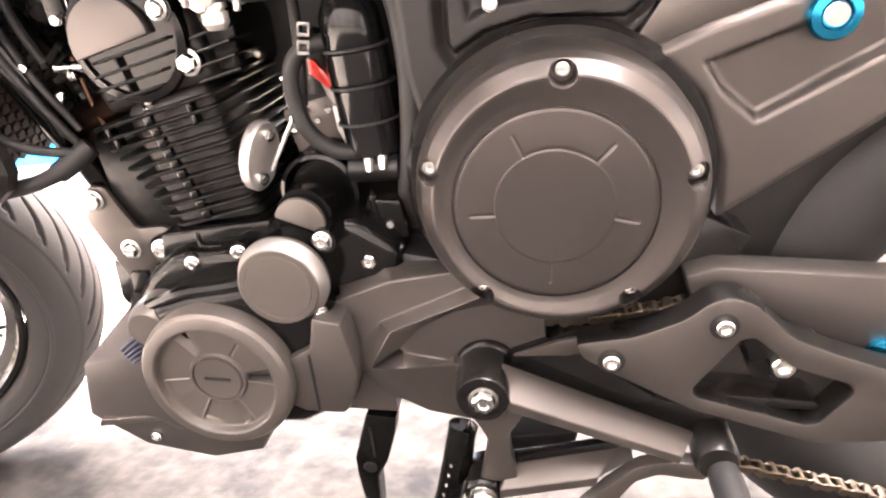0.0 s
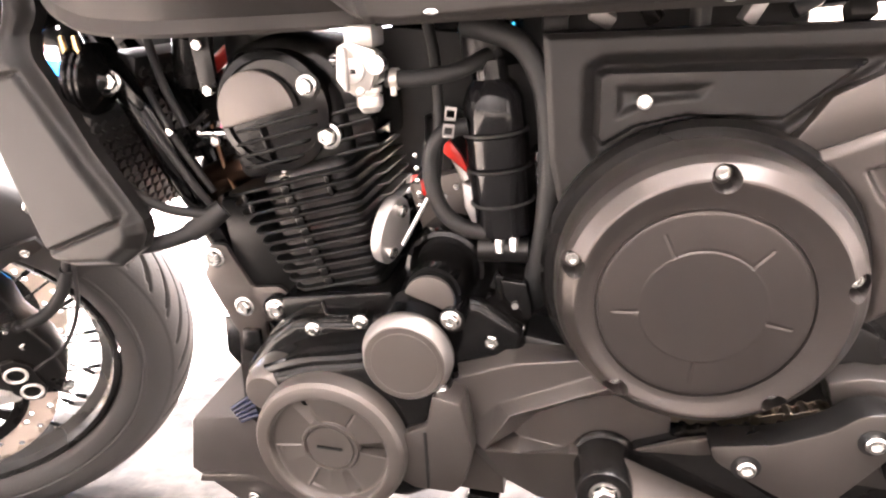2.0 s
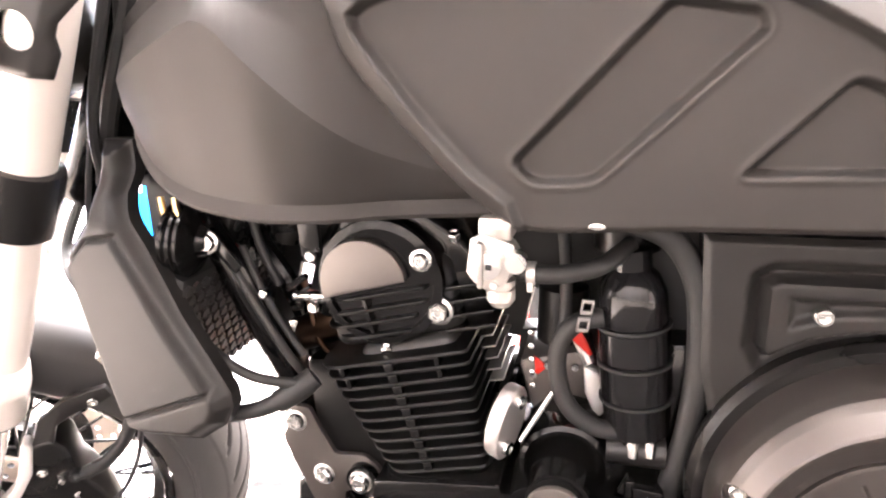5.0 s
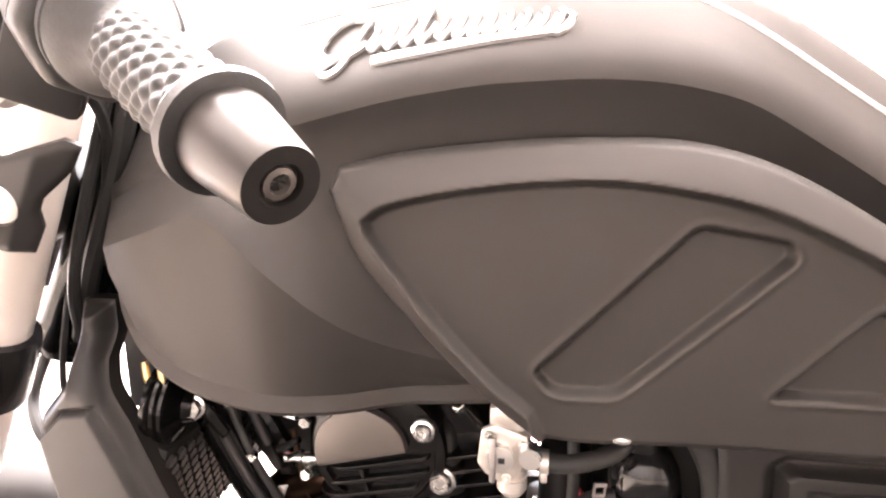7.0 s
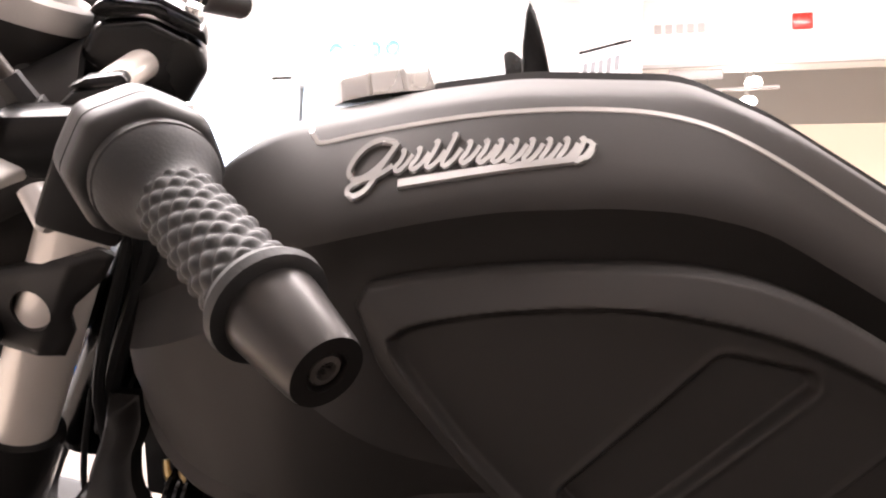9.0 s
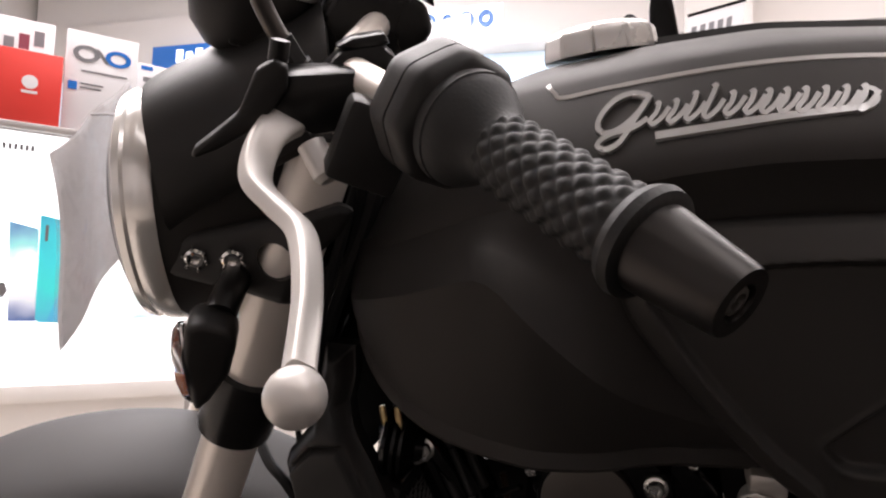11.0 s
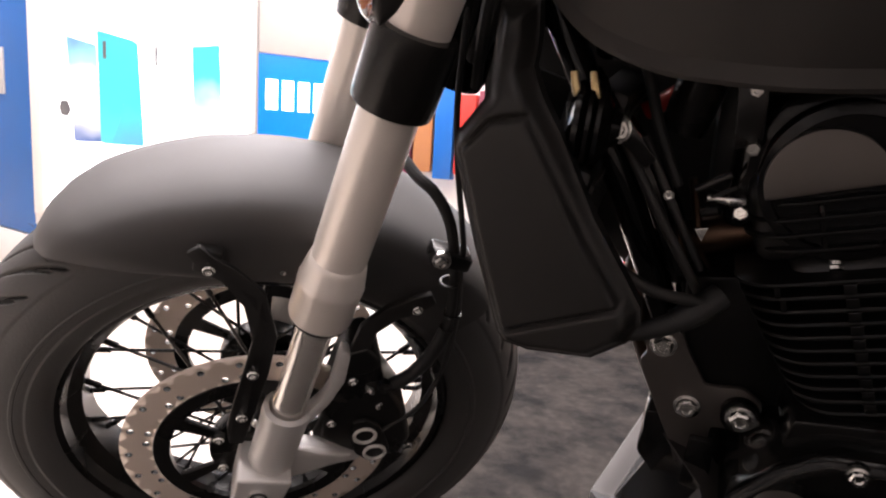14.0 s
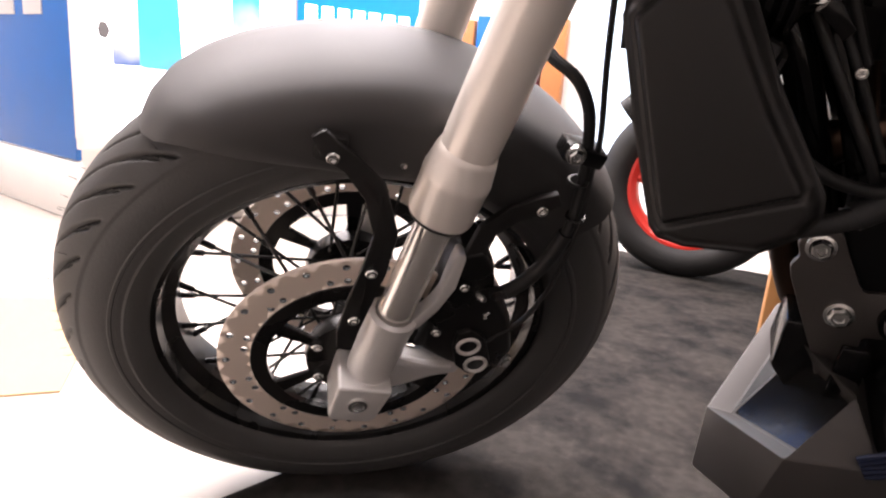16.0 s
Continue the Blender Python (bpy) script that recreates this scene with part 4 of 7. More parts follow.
part("tab", slab([(0.765, 0.478), (0.782, 0.472), (0.772, 0.495)], -0.058, -0.052, 0.001), SATIN, case)
part("outlet", turned([(0, 0), (0.012, 0), (0.012, 0.045), (0, 0.045)], axis_pose((0.755, -0.05, 0.514), (1, 0, 0)), 18), SATIN, case)
part("bracket", slab([(0.775, 0.49), (0.80, 0.488), (0.805, 0.452), (0.782, 0.447)], -0.066, -0.045, 0.003), GLOSS, case)
# added black body closing the bright gap beside the hose
part("case_filler", slab([(0.755, 0.43), (0.84, 0.42), (0.84, 0.60), (0.80, 0.60), (0.768, 0.53), (0.752, 0.47)], -0.030, 0.05, 0.006), GLOSS, case, "gloss black filler added behind the crankcase")
part("case_rib", box(0.770, -0.062, 0.455, 0.778, -0.030, 0.492, 0.002), GLOSS, case)
part("earth_screw", turned([(0, 0), (0.004, 0), (0.0035, 0.003), (0, 0.003)], side(0.789, 0.466, -0.066), 8), ZINC, case)
part("case_step", tube([(0.612, -0.088, 0.470), (0.618, -0.096, 0.463), (0.628, -0.100, 0.462), (0.640, -0.100, 0.463)], 0.0022, 8), GLOSS, case)

# cylinder: leaning a little to the front, with cooling fins
UP = Vector((-0.225, 0, 0.974)).normalized()
AC = Vector((0.974, 0, 0.225)).normalized()
BASE = Vector((0.612, MID, 0.440))


def fin_frame(h):
    return Matrix((AC, Vector((0, 1, 0)), UP)).transposed().to_4x4() @ Matrix.Identity(4), BASE + UP * h


def fin(h, x0, x1, y0, y1, thick=0.0017, name="cooling_fin", parent=None, mat=None):
    bm, pts = bmesh.new(), []
    for cx, cy, r, a0 in ((x1, y1, 0.020, 0), (x0, y1, 0.020, 90), (x0, y0, 0.030, 180), (x1, y0, 0.006, 270)):
        cx, cy = cx - math.copysign(r, cx - (x0 + x1) / 2), cy - math.copysign(r, cy - (y0 + y1) / 2)
        pts += [(cx + r * math.cos(radians(a0 + 15 * k)), cy + r * math.sin(radians(a0 + 15 * k))) for k in range(7)]
    rot, at = fin_frame(h)
    m = Matrix.Translation(at) @ rot
    c = ((x0 + x1) / 2, (y0 + y1) / 2)
    loops = []
    for z, s in ((-thick, 0.96), (-thick * 0.8, 0.992), (0, 1.0), (thick * 0.8, 0.992), (thick, 0.96)):
        loops.append([m @ Vector((c[0] + (x - c[0]) * s, c[1] + (y - c[1]) * s, z)) for x, y in pts])
    rings(bm, loops)
    return part(name, bm, mat or FIN, parent, sharp=50)


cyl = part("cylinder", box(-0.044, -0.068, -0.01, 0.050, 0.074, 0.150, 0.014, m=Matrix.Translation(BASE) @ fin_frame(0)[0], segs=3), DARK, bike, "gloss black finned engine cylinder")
for i in range(11):
    u = i / 10
    fin(0.029 + 0.0110 * i, -0.050 - 0.032 * u ** 0.9, 0.053 + 0.010 * u, -0.080 - 0.005 * u, 0.085 + 0.010 * u, parent=cyl)
for i in range(10):
    q = BASE + UP * (0.0345 + 0.0110 * i) - AC * (0.001 + 0.0009 * i)
    part("fin_stay", box(-0.0042, -0.0012, -0.0042, 0.0042, 0.006, 0.0042, 0.001, m=Matrix.Translation((q.x, MID - 0.080 - 0.005 * i / 10, q.z)) @ fin_frame(0)[0]), GLOSS, cyl)
for ax, h in ((-0.054, 0.1335), (-0.051, 0.1225), (0.034, 0.1335), (0.034, 0.1225)):
    q = BASE + UP * h + AC * ax
    part("fin_stay", box(-0.0022, 0.0, -0.0050, 0.0022, 0.012, 0.0050, 0.001, m=Matrix.Translation((q.x, MID - 0.084, q.z)) @ fin_frame(0)[0]), GLOSS, cyl)
for i in range(11):
    q = BASE + UP * (0.030 + 0.0110 * i) + AC * 0.060
    part("fin_end", box(-0.002, 0.0, -0.0008, 0.012, 0.075, 0.0008, 0.0004, m=Matrix.Translation((q.x, MID - 0.030, q.z)) @ fin_frame(0)[0], segs=1), DULL if i > 4 else GLOSS, cyl)
part("base_flange", slab([(0.555, 0.458), (0.67, 0.470), (0.675, 0.440), (0.55, 0.43)], -0.06, 0.11, 0.004), GLOSS, cyl)

# head with its round cam cover
head = part("cylinder_head", slab([(0.487, 0.588), (0.492, 0.66), (0.515, 0.692), (0.56, 0.706), (0.60, 0.70), (0.635, 0.672), (0.655, 0.645), (0.655, 0.595)], -0.012, 0.085, 0.010, 3), GLOSS, bike, "gloss black cylinder head")
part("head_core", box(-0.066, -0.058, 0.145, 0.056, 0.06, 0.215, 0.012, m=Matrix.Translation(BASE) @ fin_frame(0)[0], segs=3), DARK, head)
for h, x0, x1 in ((0.1582, -0.064, 0.014), (0.1702, -0.072, 0.022), (0.1820, -0.068, 0.034), (0.1940, -0.060, 0.038)):
    fin(h, x0, x1, -0.071, 0.07, 0.0016, "head_fin", head)
for i in range(4):
    q = BASE + UP * (0.150 + 0.0125 * i) + AC * 0.066
    part("fin_lug", box(-0.024, -0.008, -0.0016, 0.020, 0.05, 0.0016, 0.001, m=Matrix.Translation((q.x, MID - 0.055, q.z)) @ fin_frame(0)[0]), GLOSS, head)
rim = turned([(0, -0.02), (0.0550, -0.02), (0.0565, 0.004), (0.0555, 0.0085), (0.0485, 0.010), (0.0470, 0.006), (0, 0.006)], side(0.562, 0.637, -0.028), 64)
cam_cover = part("cam_cover", rim, GLOSS, head, "gloss black round cam cover")
part("cam_cap", slab([(0.5485 + 0.0388 * math.cos(a), 0.637 + 0.0388 * math.sin(a)) for a in [radians(7 + 195 * i / 40) for i in range(41)]], -0.0425, -0.030, 0.0012), CAP, cam_cover, "dark grey machined cap")
q = BASE + UP * 0.176 - AC * 0.021
part("cover_rib", box(-0.0014, 0, -0.016, 0.0014, 0.008, 0.016, 0.0006, m=Matrix.Translation((q.x, -0.0405, q.z)) @ fin_frame(0)[0]), GLOSS, cam_cover)
for p0, p1, r in (((0.466, -0.020, 0.621), (0.490, -0.028, 0.637), 0.0042), ((0.478, -0.026, 0.618), (0.494, -0.030, 0.628), 0.0026), ((0.472, -0.024, 0.604), (0.484, -0.030, 0.609), 0.0048)):
    part("pipe_stub", tube([p0, p1], 0.75 * r, 10, smooth=False), SATIN, head)
part("bracket_tab", slab([(0.468, 0.592), (0.478, 0.594), (0.474, 0.582)], -0.030, -0.027, 0.0006), ZINC, head)
hex_bolt((0.601, -0.040, 0.661), NEAR, 0.0065, head)
hex_bolt((0.613, -0.032, 0.614), NEAR, 0.0085, head)
part("bolt_tower", turned([(0, -0.05), (0.014, -0.05), (0.013, 0), (0, 0)], side(0.613, 0.614, -0.031), 18), GLOSS, head)
part("bolt_tower", turned([(0, -0.03), (0.0125, -0.03), (0.012, 0), (0, 0)], side(0.601, 0.661, -0.039), 18), GLOSS, head)
for x, z, d in ((0.499, 0.610, (-0.3, -1, 0.1)), (0.628, 0.681, (0, -0.5, 0.8)), (0.565, 0.577, (0.1, -0.6, -0.8)), (0.500, 0.658, NEAR), (0.497, 0.699, NEAR)):
    hex_bolt((x, -0.034, z), d, 0.0050, head, washer=False)
part("plug_fitting", turned([(0, 0), (0.006, 0), (0.006, 0.012), (0.0045, 0.014), (0.0045, 0.028), (0, 0.028)], axis_pose((0.500, -0.015, 0.613), (-1, -0.3, 0.1)), 12), ZINC, head)

# silver oval inlet flange and the rod beside it
ov = axis_pose((0.676, -0.060, 0.533), (0.90, -0.42, -0.12))
bm = turned([(0, -0.008), (0.0308, -0.008), (0.0318, -0.006), (0.0318, 0.003), (0.0306, 0.0045), (0.0, 0.0045)], ov @ Matrix.Rotation(radians(-18), 4, "Z"), 40, squash=(0.60, 1.0))
fl = part("inlet_flange", bm, material("dull_cast_aluminium", (0.36, 0.35, 0.34), 0.36, metal=0.7, vary=0.12, bump=0.15, bump_scale=500), cyl, "silver cast oval flange")
for s in (-1, 1):
    part("bolt", turned([(0, 0), (0.0062, 0), (0.006, 0.004), (0.003, 0.005), (0.0025, 0.002)], ov @ Matrix.Rotation(radians(-18), 4, "Z") @ Matrix.Translation((0, s * 0.020, 0.0045)), 12), ZINC, fl)
part("rod", tube([(0.712, -0.06, 0.564), (0.688, -0.068, 0.522)], 0.0022, 8), ZINC, fl)

# frame tubes, radiator and its shroud
ft = part("down_tube", tube([(0.33, 0.0, 0.80), (0.378, -0.008, 0.69), (0.414, -0.010, 0.608), (0.450, 0.014, 0.500), (0.47, 0.030, 0.44)], 0.013, 12), GLOSS, bike, "gloss black frame down tube")
part("tube_brace", tube([(0.37, 0.035, 0.70), (0.44, 0.035, 0.60), (0.47, 0.035, 0.50)], 0.010, 10), GLOSS, ft)
part("brace", tube([(0.385, -0.02, 0.70), (0.43, -0.024, 0.63), (0.462, -0.022, 0.545)], 0.007, 8), GLOSS, ft)
socket_bolt((0.447, -0.030, 0.618), NEAR, 0.0045, ft)
part("head_bracket", slab([(0.485, 0.71), (0.505, 0.71), (0.506, 0.66), (0.488, 0.655)], -0.030, -0.024, 0.001), SATIN, ft)
hexa = part("engine_bracket", plate(rounded([(0.4370, 0.4780), (0.4500, 0.4905), (0.4680, 0.4895), (0.4765, 0.4700), (0.4925, 0.4400), (0.5240, 0.4430), (0.5400, 0.4300), (0.5370, 0.4080), (0.5150, 0.4000), (0.5010, 0.3990), (0.4990, 0.3594), (0.4765, 0.3472), (0.4707, 0.3686), (0.4382, 0.4455), (0.4360, 0.4560), (0.4420, 0.4640)], 0.005), (), -0.006, 0.0, 0.0012), FRAME, bike, "satin black engine mounting plate")
for x, y, z, s in ((0.4545, -0.008, 0.4755, 0.0080), (0.4800, -0.008, 0.4175, 0.0080), (0.5230, -0.016, 0.4200, 0.0085)):
    hex_bolt((x, y, z), NEAR, s, hexa)
# added black body closing the gap between plate and cylinder
part("mount_filler", slab([(0.466, 0.540), (0.570, 0.550), (0.590, 0.44), (0.53, 0.42), (0.490, 0.432), (0.470, 0.475)], 0.001, 0.085, 0.006), FIN, hexa, "black filler block added behind the plate")
part("spacer", turned([(0, -0.02), (0.016, -0.02), (0.016, 0.0), (0, 0)], side(0.523, 0.420, -0.015), 24), GLOSS, hexa)
part("lower_mount", slab([(0.445, 0.40), (0.50, 0.40), (0.54, 0.34), (0.53, 0.30), (0.47, 0.31), (0.44, 0.35)], 0.0, 0.06, 0.004), GLOSS, hexa)

SH = [(0.2905, 0.6572), (0.2946, 0.670), (0.3177, 0.697), (0.313, 0.734), (0.318, 0.760), (0.347, 0.760), (0.3475, 0.7154), (0.3719, 0.6719), (0.3994, 0.6116), (0.4304, 0.559), (0.4379, 0.5452), (0.439, 0.5317), (0.4305, 0.5146), (0.404, 0.4968), (0.3535, 0.494), (0.3335, 0.4982), (0.3268, 0.5065), (0.3071, 0.5802)]
SHI = [(0.2999, 0.657), (0.3239, 0.6812), (0.3507, 0.6845), (0.362, 0.664), (0.3943, 0.6012), (0.4241, 0.5528), (0.422, 0.5475), (0.3378, 0.5152), (0.332, 0.5211)]


def shroud_depth(X, Z):
    y = -0.0974 + 0.03 * (Z - 0.661)
    d = away(SHI, X, Z)
    y = y + 0.004 * np.exp(-(d / 0.0022) ** 2) - 0.002 * step(-d, 0, 0.004)
    return y + 0.016 * (1 - step(-away(SH, X, Z), 0, 0.016)) ** 1.5 + 0.030 * step(Z, 0.69, 0.74)


shroud = part("radiator_shroud", pressed(SH, shroud_depth, 0.0015, 0.014), PLASTIC, bike, "matte black radiator side shroud", sharp=55)
grill = bmesh.new()
for i in range(-4, 14):
    for j in range(15 if i > 0 else 11):
        m = pose(0.372, 0.0, 0.612, 0, 18, 0) @ Matrix.Translation((0.0150, -0.013 + 0.0132 * i + 0.0066 * (j % 2), -0.092 + 0.0115 * j)) @ Matrix.Rotation(radians(90), 4, "Y")
        turned([(0, 0), (0.0061, 0), (0.0055, 0.003), (0, 0.003)], m, 6, grill)
part("honeycomb_guard", grill, PLASTIC, shroud, "black honeycomb guard", sharp=20)
hornm = axis_pose((0.405, -0.045, 0.670), (-0.80, -0.10, 0.10))
horn = part("horn", turned([(0, -0.004), (0.013, -0.004), (0.016, 0.003), (0.028, 0.008), (0.034, 0.011), (0.034, 0.014), (0.029, 0.015), (0.033, 0.018), (0.033, 0.021), (0.028, 0.022), (0.032, 0.026), (0.031, 0.030), (0.022, 0.034), (0, 0.036)], hornm, 40), GLOSS, bike, "gloss black round horn")
hex_bolt((0.407, -0.050, 0.670), (0.5, -1, 0.1), 0.0075, horn)
for dx in (0.0, 0.014):
    part("terminal", tube([(0.376 + dx, -0.060, 0.712), (0.379 + dx, -0.062, 0.698), (0.386 + dx, -0.060, 0.684)], [0.0028, 0.0034, 0.0024], 8), BRASS, horn)
part("horn_mount", slab([(0.405, 0.665), (0.43, 0.64), (0.436, 0.648), (0.412, 0.68)], -0.045, -0.041, 0.001), GLOSS, horn)

# hoses and cables
for name, pts, r, mat in (
        ("radiator_hose", [(0.372, -0.070, 0.505), (0.41, -0.066, 0.509), (0.450, -0.058, 0.517), (0.478, -0.045, 0.530)], [0.0075, 0.0075, 0.008, 0.010], RUBBER),
        ("hose_sleeve", [(0.462, -0.052, 0.521), (0.480, -0.044, 0.532), (0.493, -0.035, 0.542)], [0.0105, 0.0115, 0.0105], RUBBER),
        ("wiring_loom", [(0.375, -0.055, 0.69), (0.381, -0.06, 0.64), (0.398, -0.062, 0.585), (0.440, -0.060, 0.551), (0.486, -0.045, 0.538)], 0.0050, RUBBER),
        ("wiring_loom", [(0.41, -0.028, 0.66), (0.437, -0.032, 0.61), (0.465, -0.03, 0.56), (0.480, -0.02, 0.53)], 0.0042, RUBBER),
        ("wiring_loom", [(0.425, -0.022, 0.66), (0.450, -0.028, 0.61), (0.476, -0.02, 0.555)], 0.0035, RUBBER),
        ("wiring_loom", [(0.42, 0.0, 0.71), (0.436, -0.01, 0.66), (0.452, -0.01, 0.62)], 0.0045, RUBBER),
        ("breather_hose", [(0.748, -0.04, 0.706), (0.767, -0.052, 0.703), (0.794, -0.056, 0.691), (0.811, -0.056, 0.662), (0.817, -0.056, 0.624), (0.8175, -0.056, 0.579), (0.813, -0.055, 0.531), (0.806, -0.052, 0.492), (0.804, -0.035, 0.455)], 0.0096, RUBBER),
        ("drain_hose", [(0.748, -0.050, 0.626), (0.730, -0.052, 0.622), (0.717, -0.054, 0.607), (0.7145, -0.054, 0.580), (0.723, -0.054, 0.551), (0.744, -0.052, 0.533), (0.771, -0.05, 0.529), (0.785, -0.048, 0.520)], 0.0075, RUBBER),
        ("fuel_hose", [(0.690, -0.085, 0.671), (0.715, -0.084, 0.670), (0.745, -0.07, 0.674), (0.765, -0.04, 0.682)], 0.0068, RUBBER),
        ("throttle_cable", [(0.705, -0.01, 0.72), (0.715, -0.02, 0.68), (0.718, -0.03, 0.62), (0.712, -0.03, 0.57)], 0.0050, RUBBER)):
    part(name, tube(pts, r, 12), mat, bike, "black rubber hose" if "hose" in name else "black sheathed cable")

# canister in its rubber sleeve, clamps, fuel tap, carburettor behind
canm = axis_pose((0.7785, -0.038, 0.524), (-0.085, 0.01, 1))
can = part("canister", turned([(0, 0), (0.020, 0), (0.0255, 0.004), (0.0265, 0.03), (0.0275, 0.034), (0.0275, 0.062), (0.0262, 0.064), (0.0262, 0.066), (0.0277, 0.068), (0.0277, 0.092), (0.0262, 0.094), (0.0262, 0.096), (0.027, 0.098), (0.026, 0.122), (0.021, 0.134), (0.0155, 0.140), (0.0155, 0.155), (0, 0.157)], canm, 20), material("glossy_black_plastic", (0.007, 0.007, 0.0075), 0.14, vary=0.3, bump=0.15, bump_scale=60, ior=1.36), bike, "glossy black ribbed canister", sharp=25)
for h in (0.033, 0.064, 0.095):
    part("band", turned([(0.0268, h - 0.0008), (0.0290, h - 0.0008), (0.0290, h + 0.0012), (0.0268, h + 0.0012)], canm, 40), RUBBER, can)
part("upper_pot", turned([(0, 0), (0.026, 0), (0.027, 0.004), (0.026, 0.036), (0, 0.036)], axis_pose((0.765, -0.01, 0.672), (-0.05, 0, 1)), 32), SATIN, can)
part("filter_ring", turned([(0.0265, 0.028), (0.0285, 0.029), (0.0285, 0.034), (0.0265, 0.035)], axis_pose((0.765, -0.01, 0.672), (-0.05, 0, 1)), 32), BLUE_METAL, can)
for k in range(2):
    bm = bmesh.new()
    for a in (0, 1):
        box(-0.0075, -0.0018, -0.002 + 0.012 * a, 0.0075, 0.0018, 0.002 + 0.012 * a, 0.0006, m=pose(0.732 + 0.004 * k, -0.062, 0.614 + 0.020 * k, 0, 10, 20), bm=bm)
    for b in (-1, 1):
        box(0.0065 * b - 0.0012, -0.0018, 0, 0.0065 * b + 0.0012, 0.0018, 0.012, 0.0005, m=pose(0.732 + 0.004 * k, -0.0622, 0.614 + 0.020 * k, 0, 10, 20), bm=bm)
    bmesh.ops.scale(bm, vec=(0.62, 0.9, 0.72), space=Matrix.Translation((-0.734, 0.062, -0.634)), verts=bm.verts)
    part("hose_clip", bm, DULL, can, "metal spring clip")
for x, z in ((0.775, 0.520), (0.788, 0.522)):
    part("nipple", turned([(0, 0), (0.005, 0), (0.004, 0.012), (0, 0.012)], axis_pose((x, -0.058, z + 0.006), (0, -0.3, -1)), 10), ZINC, can)
ALLOY = material("plain_cast_alloy", (0.50, 0.48, 0.45), 0.30, metal=0.65, vary=0.2, bump=0.25, bump_scale=400)
tap = part("fuel_tap", turned([(0, -0.02), (0.0155, -0.02), (0.0155, 0.004), (0.013, 0.007), (0, 0.007)], side(0.6715, 0.679, -0.088), 24), ALLOY, bike, "bright cast metal fuel tap")
part("mount", box(0.660, -0.094, 0.695, 0.684, -0.062, 0.712, 0.003), ALLOY, tap)
part("plate", slab([(0.657, 0.665), (0.652, 0.672), (0.655, 0.697), (0.664, 0.701), (0.686, 0.694), (0.688, 0.684), (0.680, 0.664), (0.668, 0.658)], -0.097, -0.092, 0.0015), ALLOY, tap)
part("lever", slab([(0.6615, 0.664), (0.6655, 0.664), (0.666, 0.697), (0.6605, 0.697)], -0.108, -0.1015, 0.0015, m=pose(0, 0, 0, 0, 0, 0)), DULL, tap)
part("knob", turned([(0, 0), (0.0095, 0), (0.0095, 0.006), (0, 0.007)], side(0.668, 0.679, -0.097), 20), ZINC, tap)
part("bowl", turned([(0, 0), (0.007, 0), (0.0105, 0.005), (0.0105, 0.013), (0.0085, 0.0135), (0.0085, 0.0155), (0.0105, 0.016), (0.0105, 0.02), (0, 0.022)], axis_pose((0.675, -0.086, 0.645), (0, 0, 1)), 20), ALLOY, tap)
for bx, bz in ((0.660, 0.694), (0.683, 0.688), (0.672, 0.663)):
    part("screw", turned([(0, 0), (0.0034, 0), (0.003, 0.002), (0.0012, 0.0022), (0, 0.0008)], side(bx, bz, -0.0975), 12), ZINC, tap)
part("slot", box(0.667, -0.1045, 0.677, 0.6715, -0.1035, 0.681, 0.0004), DARK, tap)
part("nut", turned([(0, 0), (0.0075, 0), (0.0075, 0.012), (0, 0.012)], side(0.6885, 0.684, -0.096), 12), ZINC, tap)
part("hose_clamp", turned([(0.0070, -0.003), (0.0085, -0.003), (0.0085, 0.003), (0.0070, 0.003)], axis_pose((0.697, -0.085, 0.6705), (1, 0, 0)), 16), ALLOY, tap)
part("clamp_ear", box(0.6945, -0.092, 0.658, 0.699, -0.088, 0.665, 0.001), ALLOY, tap)
carb = part("carburettor", slab([(0.675, 0.56), (0.735, 0.575), (0.745, 0.53), (0.725, 0.50), (0.69, 0.50)], 0.0, 0.07, 0.008), CAP, bike, "dark cast metal carburettor behind the cylinder")
part("carb_top", turned([(0, 0), (0.024, 0), (0.022, 0.05), (0, 0.06)], axis_pose((0.712, 0.035, 0.57), (0, 0, 1)), 20), SATIN, carb)
for i in range(4):
    part("screw", turned([(0, 0), (0.004, 0), (0.003, 0.003), (0, 0.003)], side(0.69 + 0.012 * i, 0.548 + 0.01 * (i % 2), -0.001), 10), ZINC, carb)
part("fuel_hose_cover", slab([(0.7164, 0.6069), (0.7228, 0.6063), (0.7331, 0.5927), (0.7411, 0.5759), (0.7377, 0.5744), (0.7265, 0.5846), (0.7163, 0.5936)], -0.012, -0.006, 0.0015), RED, carb, "red plastic cover")
part("carb_bowl", slab([(0.733, 0.566), (0.747, 0.560), (0.753, 0.522), (0.745, 0.516), (0.735, 0.540)], -0.014, 0.002, 0.004, 2), CAST, carb, "bright cast float bowl")
part("carb_elbow", tube([(0.724, 0.0, 0.590), (0.733, -0.004, 0.576), (0.739, -0.008, 0.566)], [0.004, 0.006, 0.005], 10), DULL, carb)
part("red_tag", slab([(0.690, 0.566), (0.702, 0.556), (0.692, 0.546)], -0.002, 0.001, 0.0008), RED, carb)
# bright beads added for the row of glints at the fin ends
for i in range(5):
    part("fin_glint", turned([(0, 0), (0.0030, 0), (0.0026, 0.002), (0, 0.003)], side(0.6875 + 0.0006 * i, 0.589 - 0.0125 * i, -0.004), 10), ZINC, carb)
# red pieces added for the red motorcycle glimpsed through the gaps
part("red_glimpse_tube", tube([(0.412, 0.100, 0.658), (0.428, 0.100, 0.668), (0.457, 0.100, 0.688), (0.476, 0.102, 0.700)], 0.0085, 12), RED, bike, "red tube standing for the red motorcycle seen through the gap")
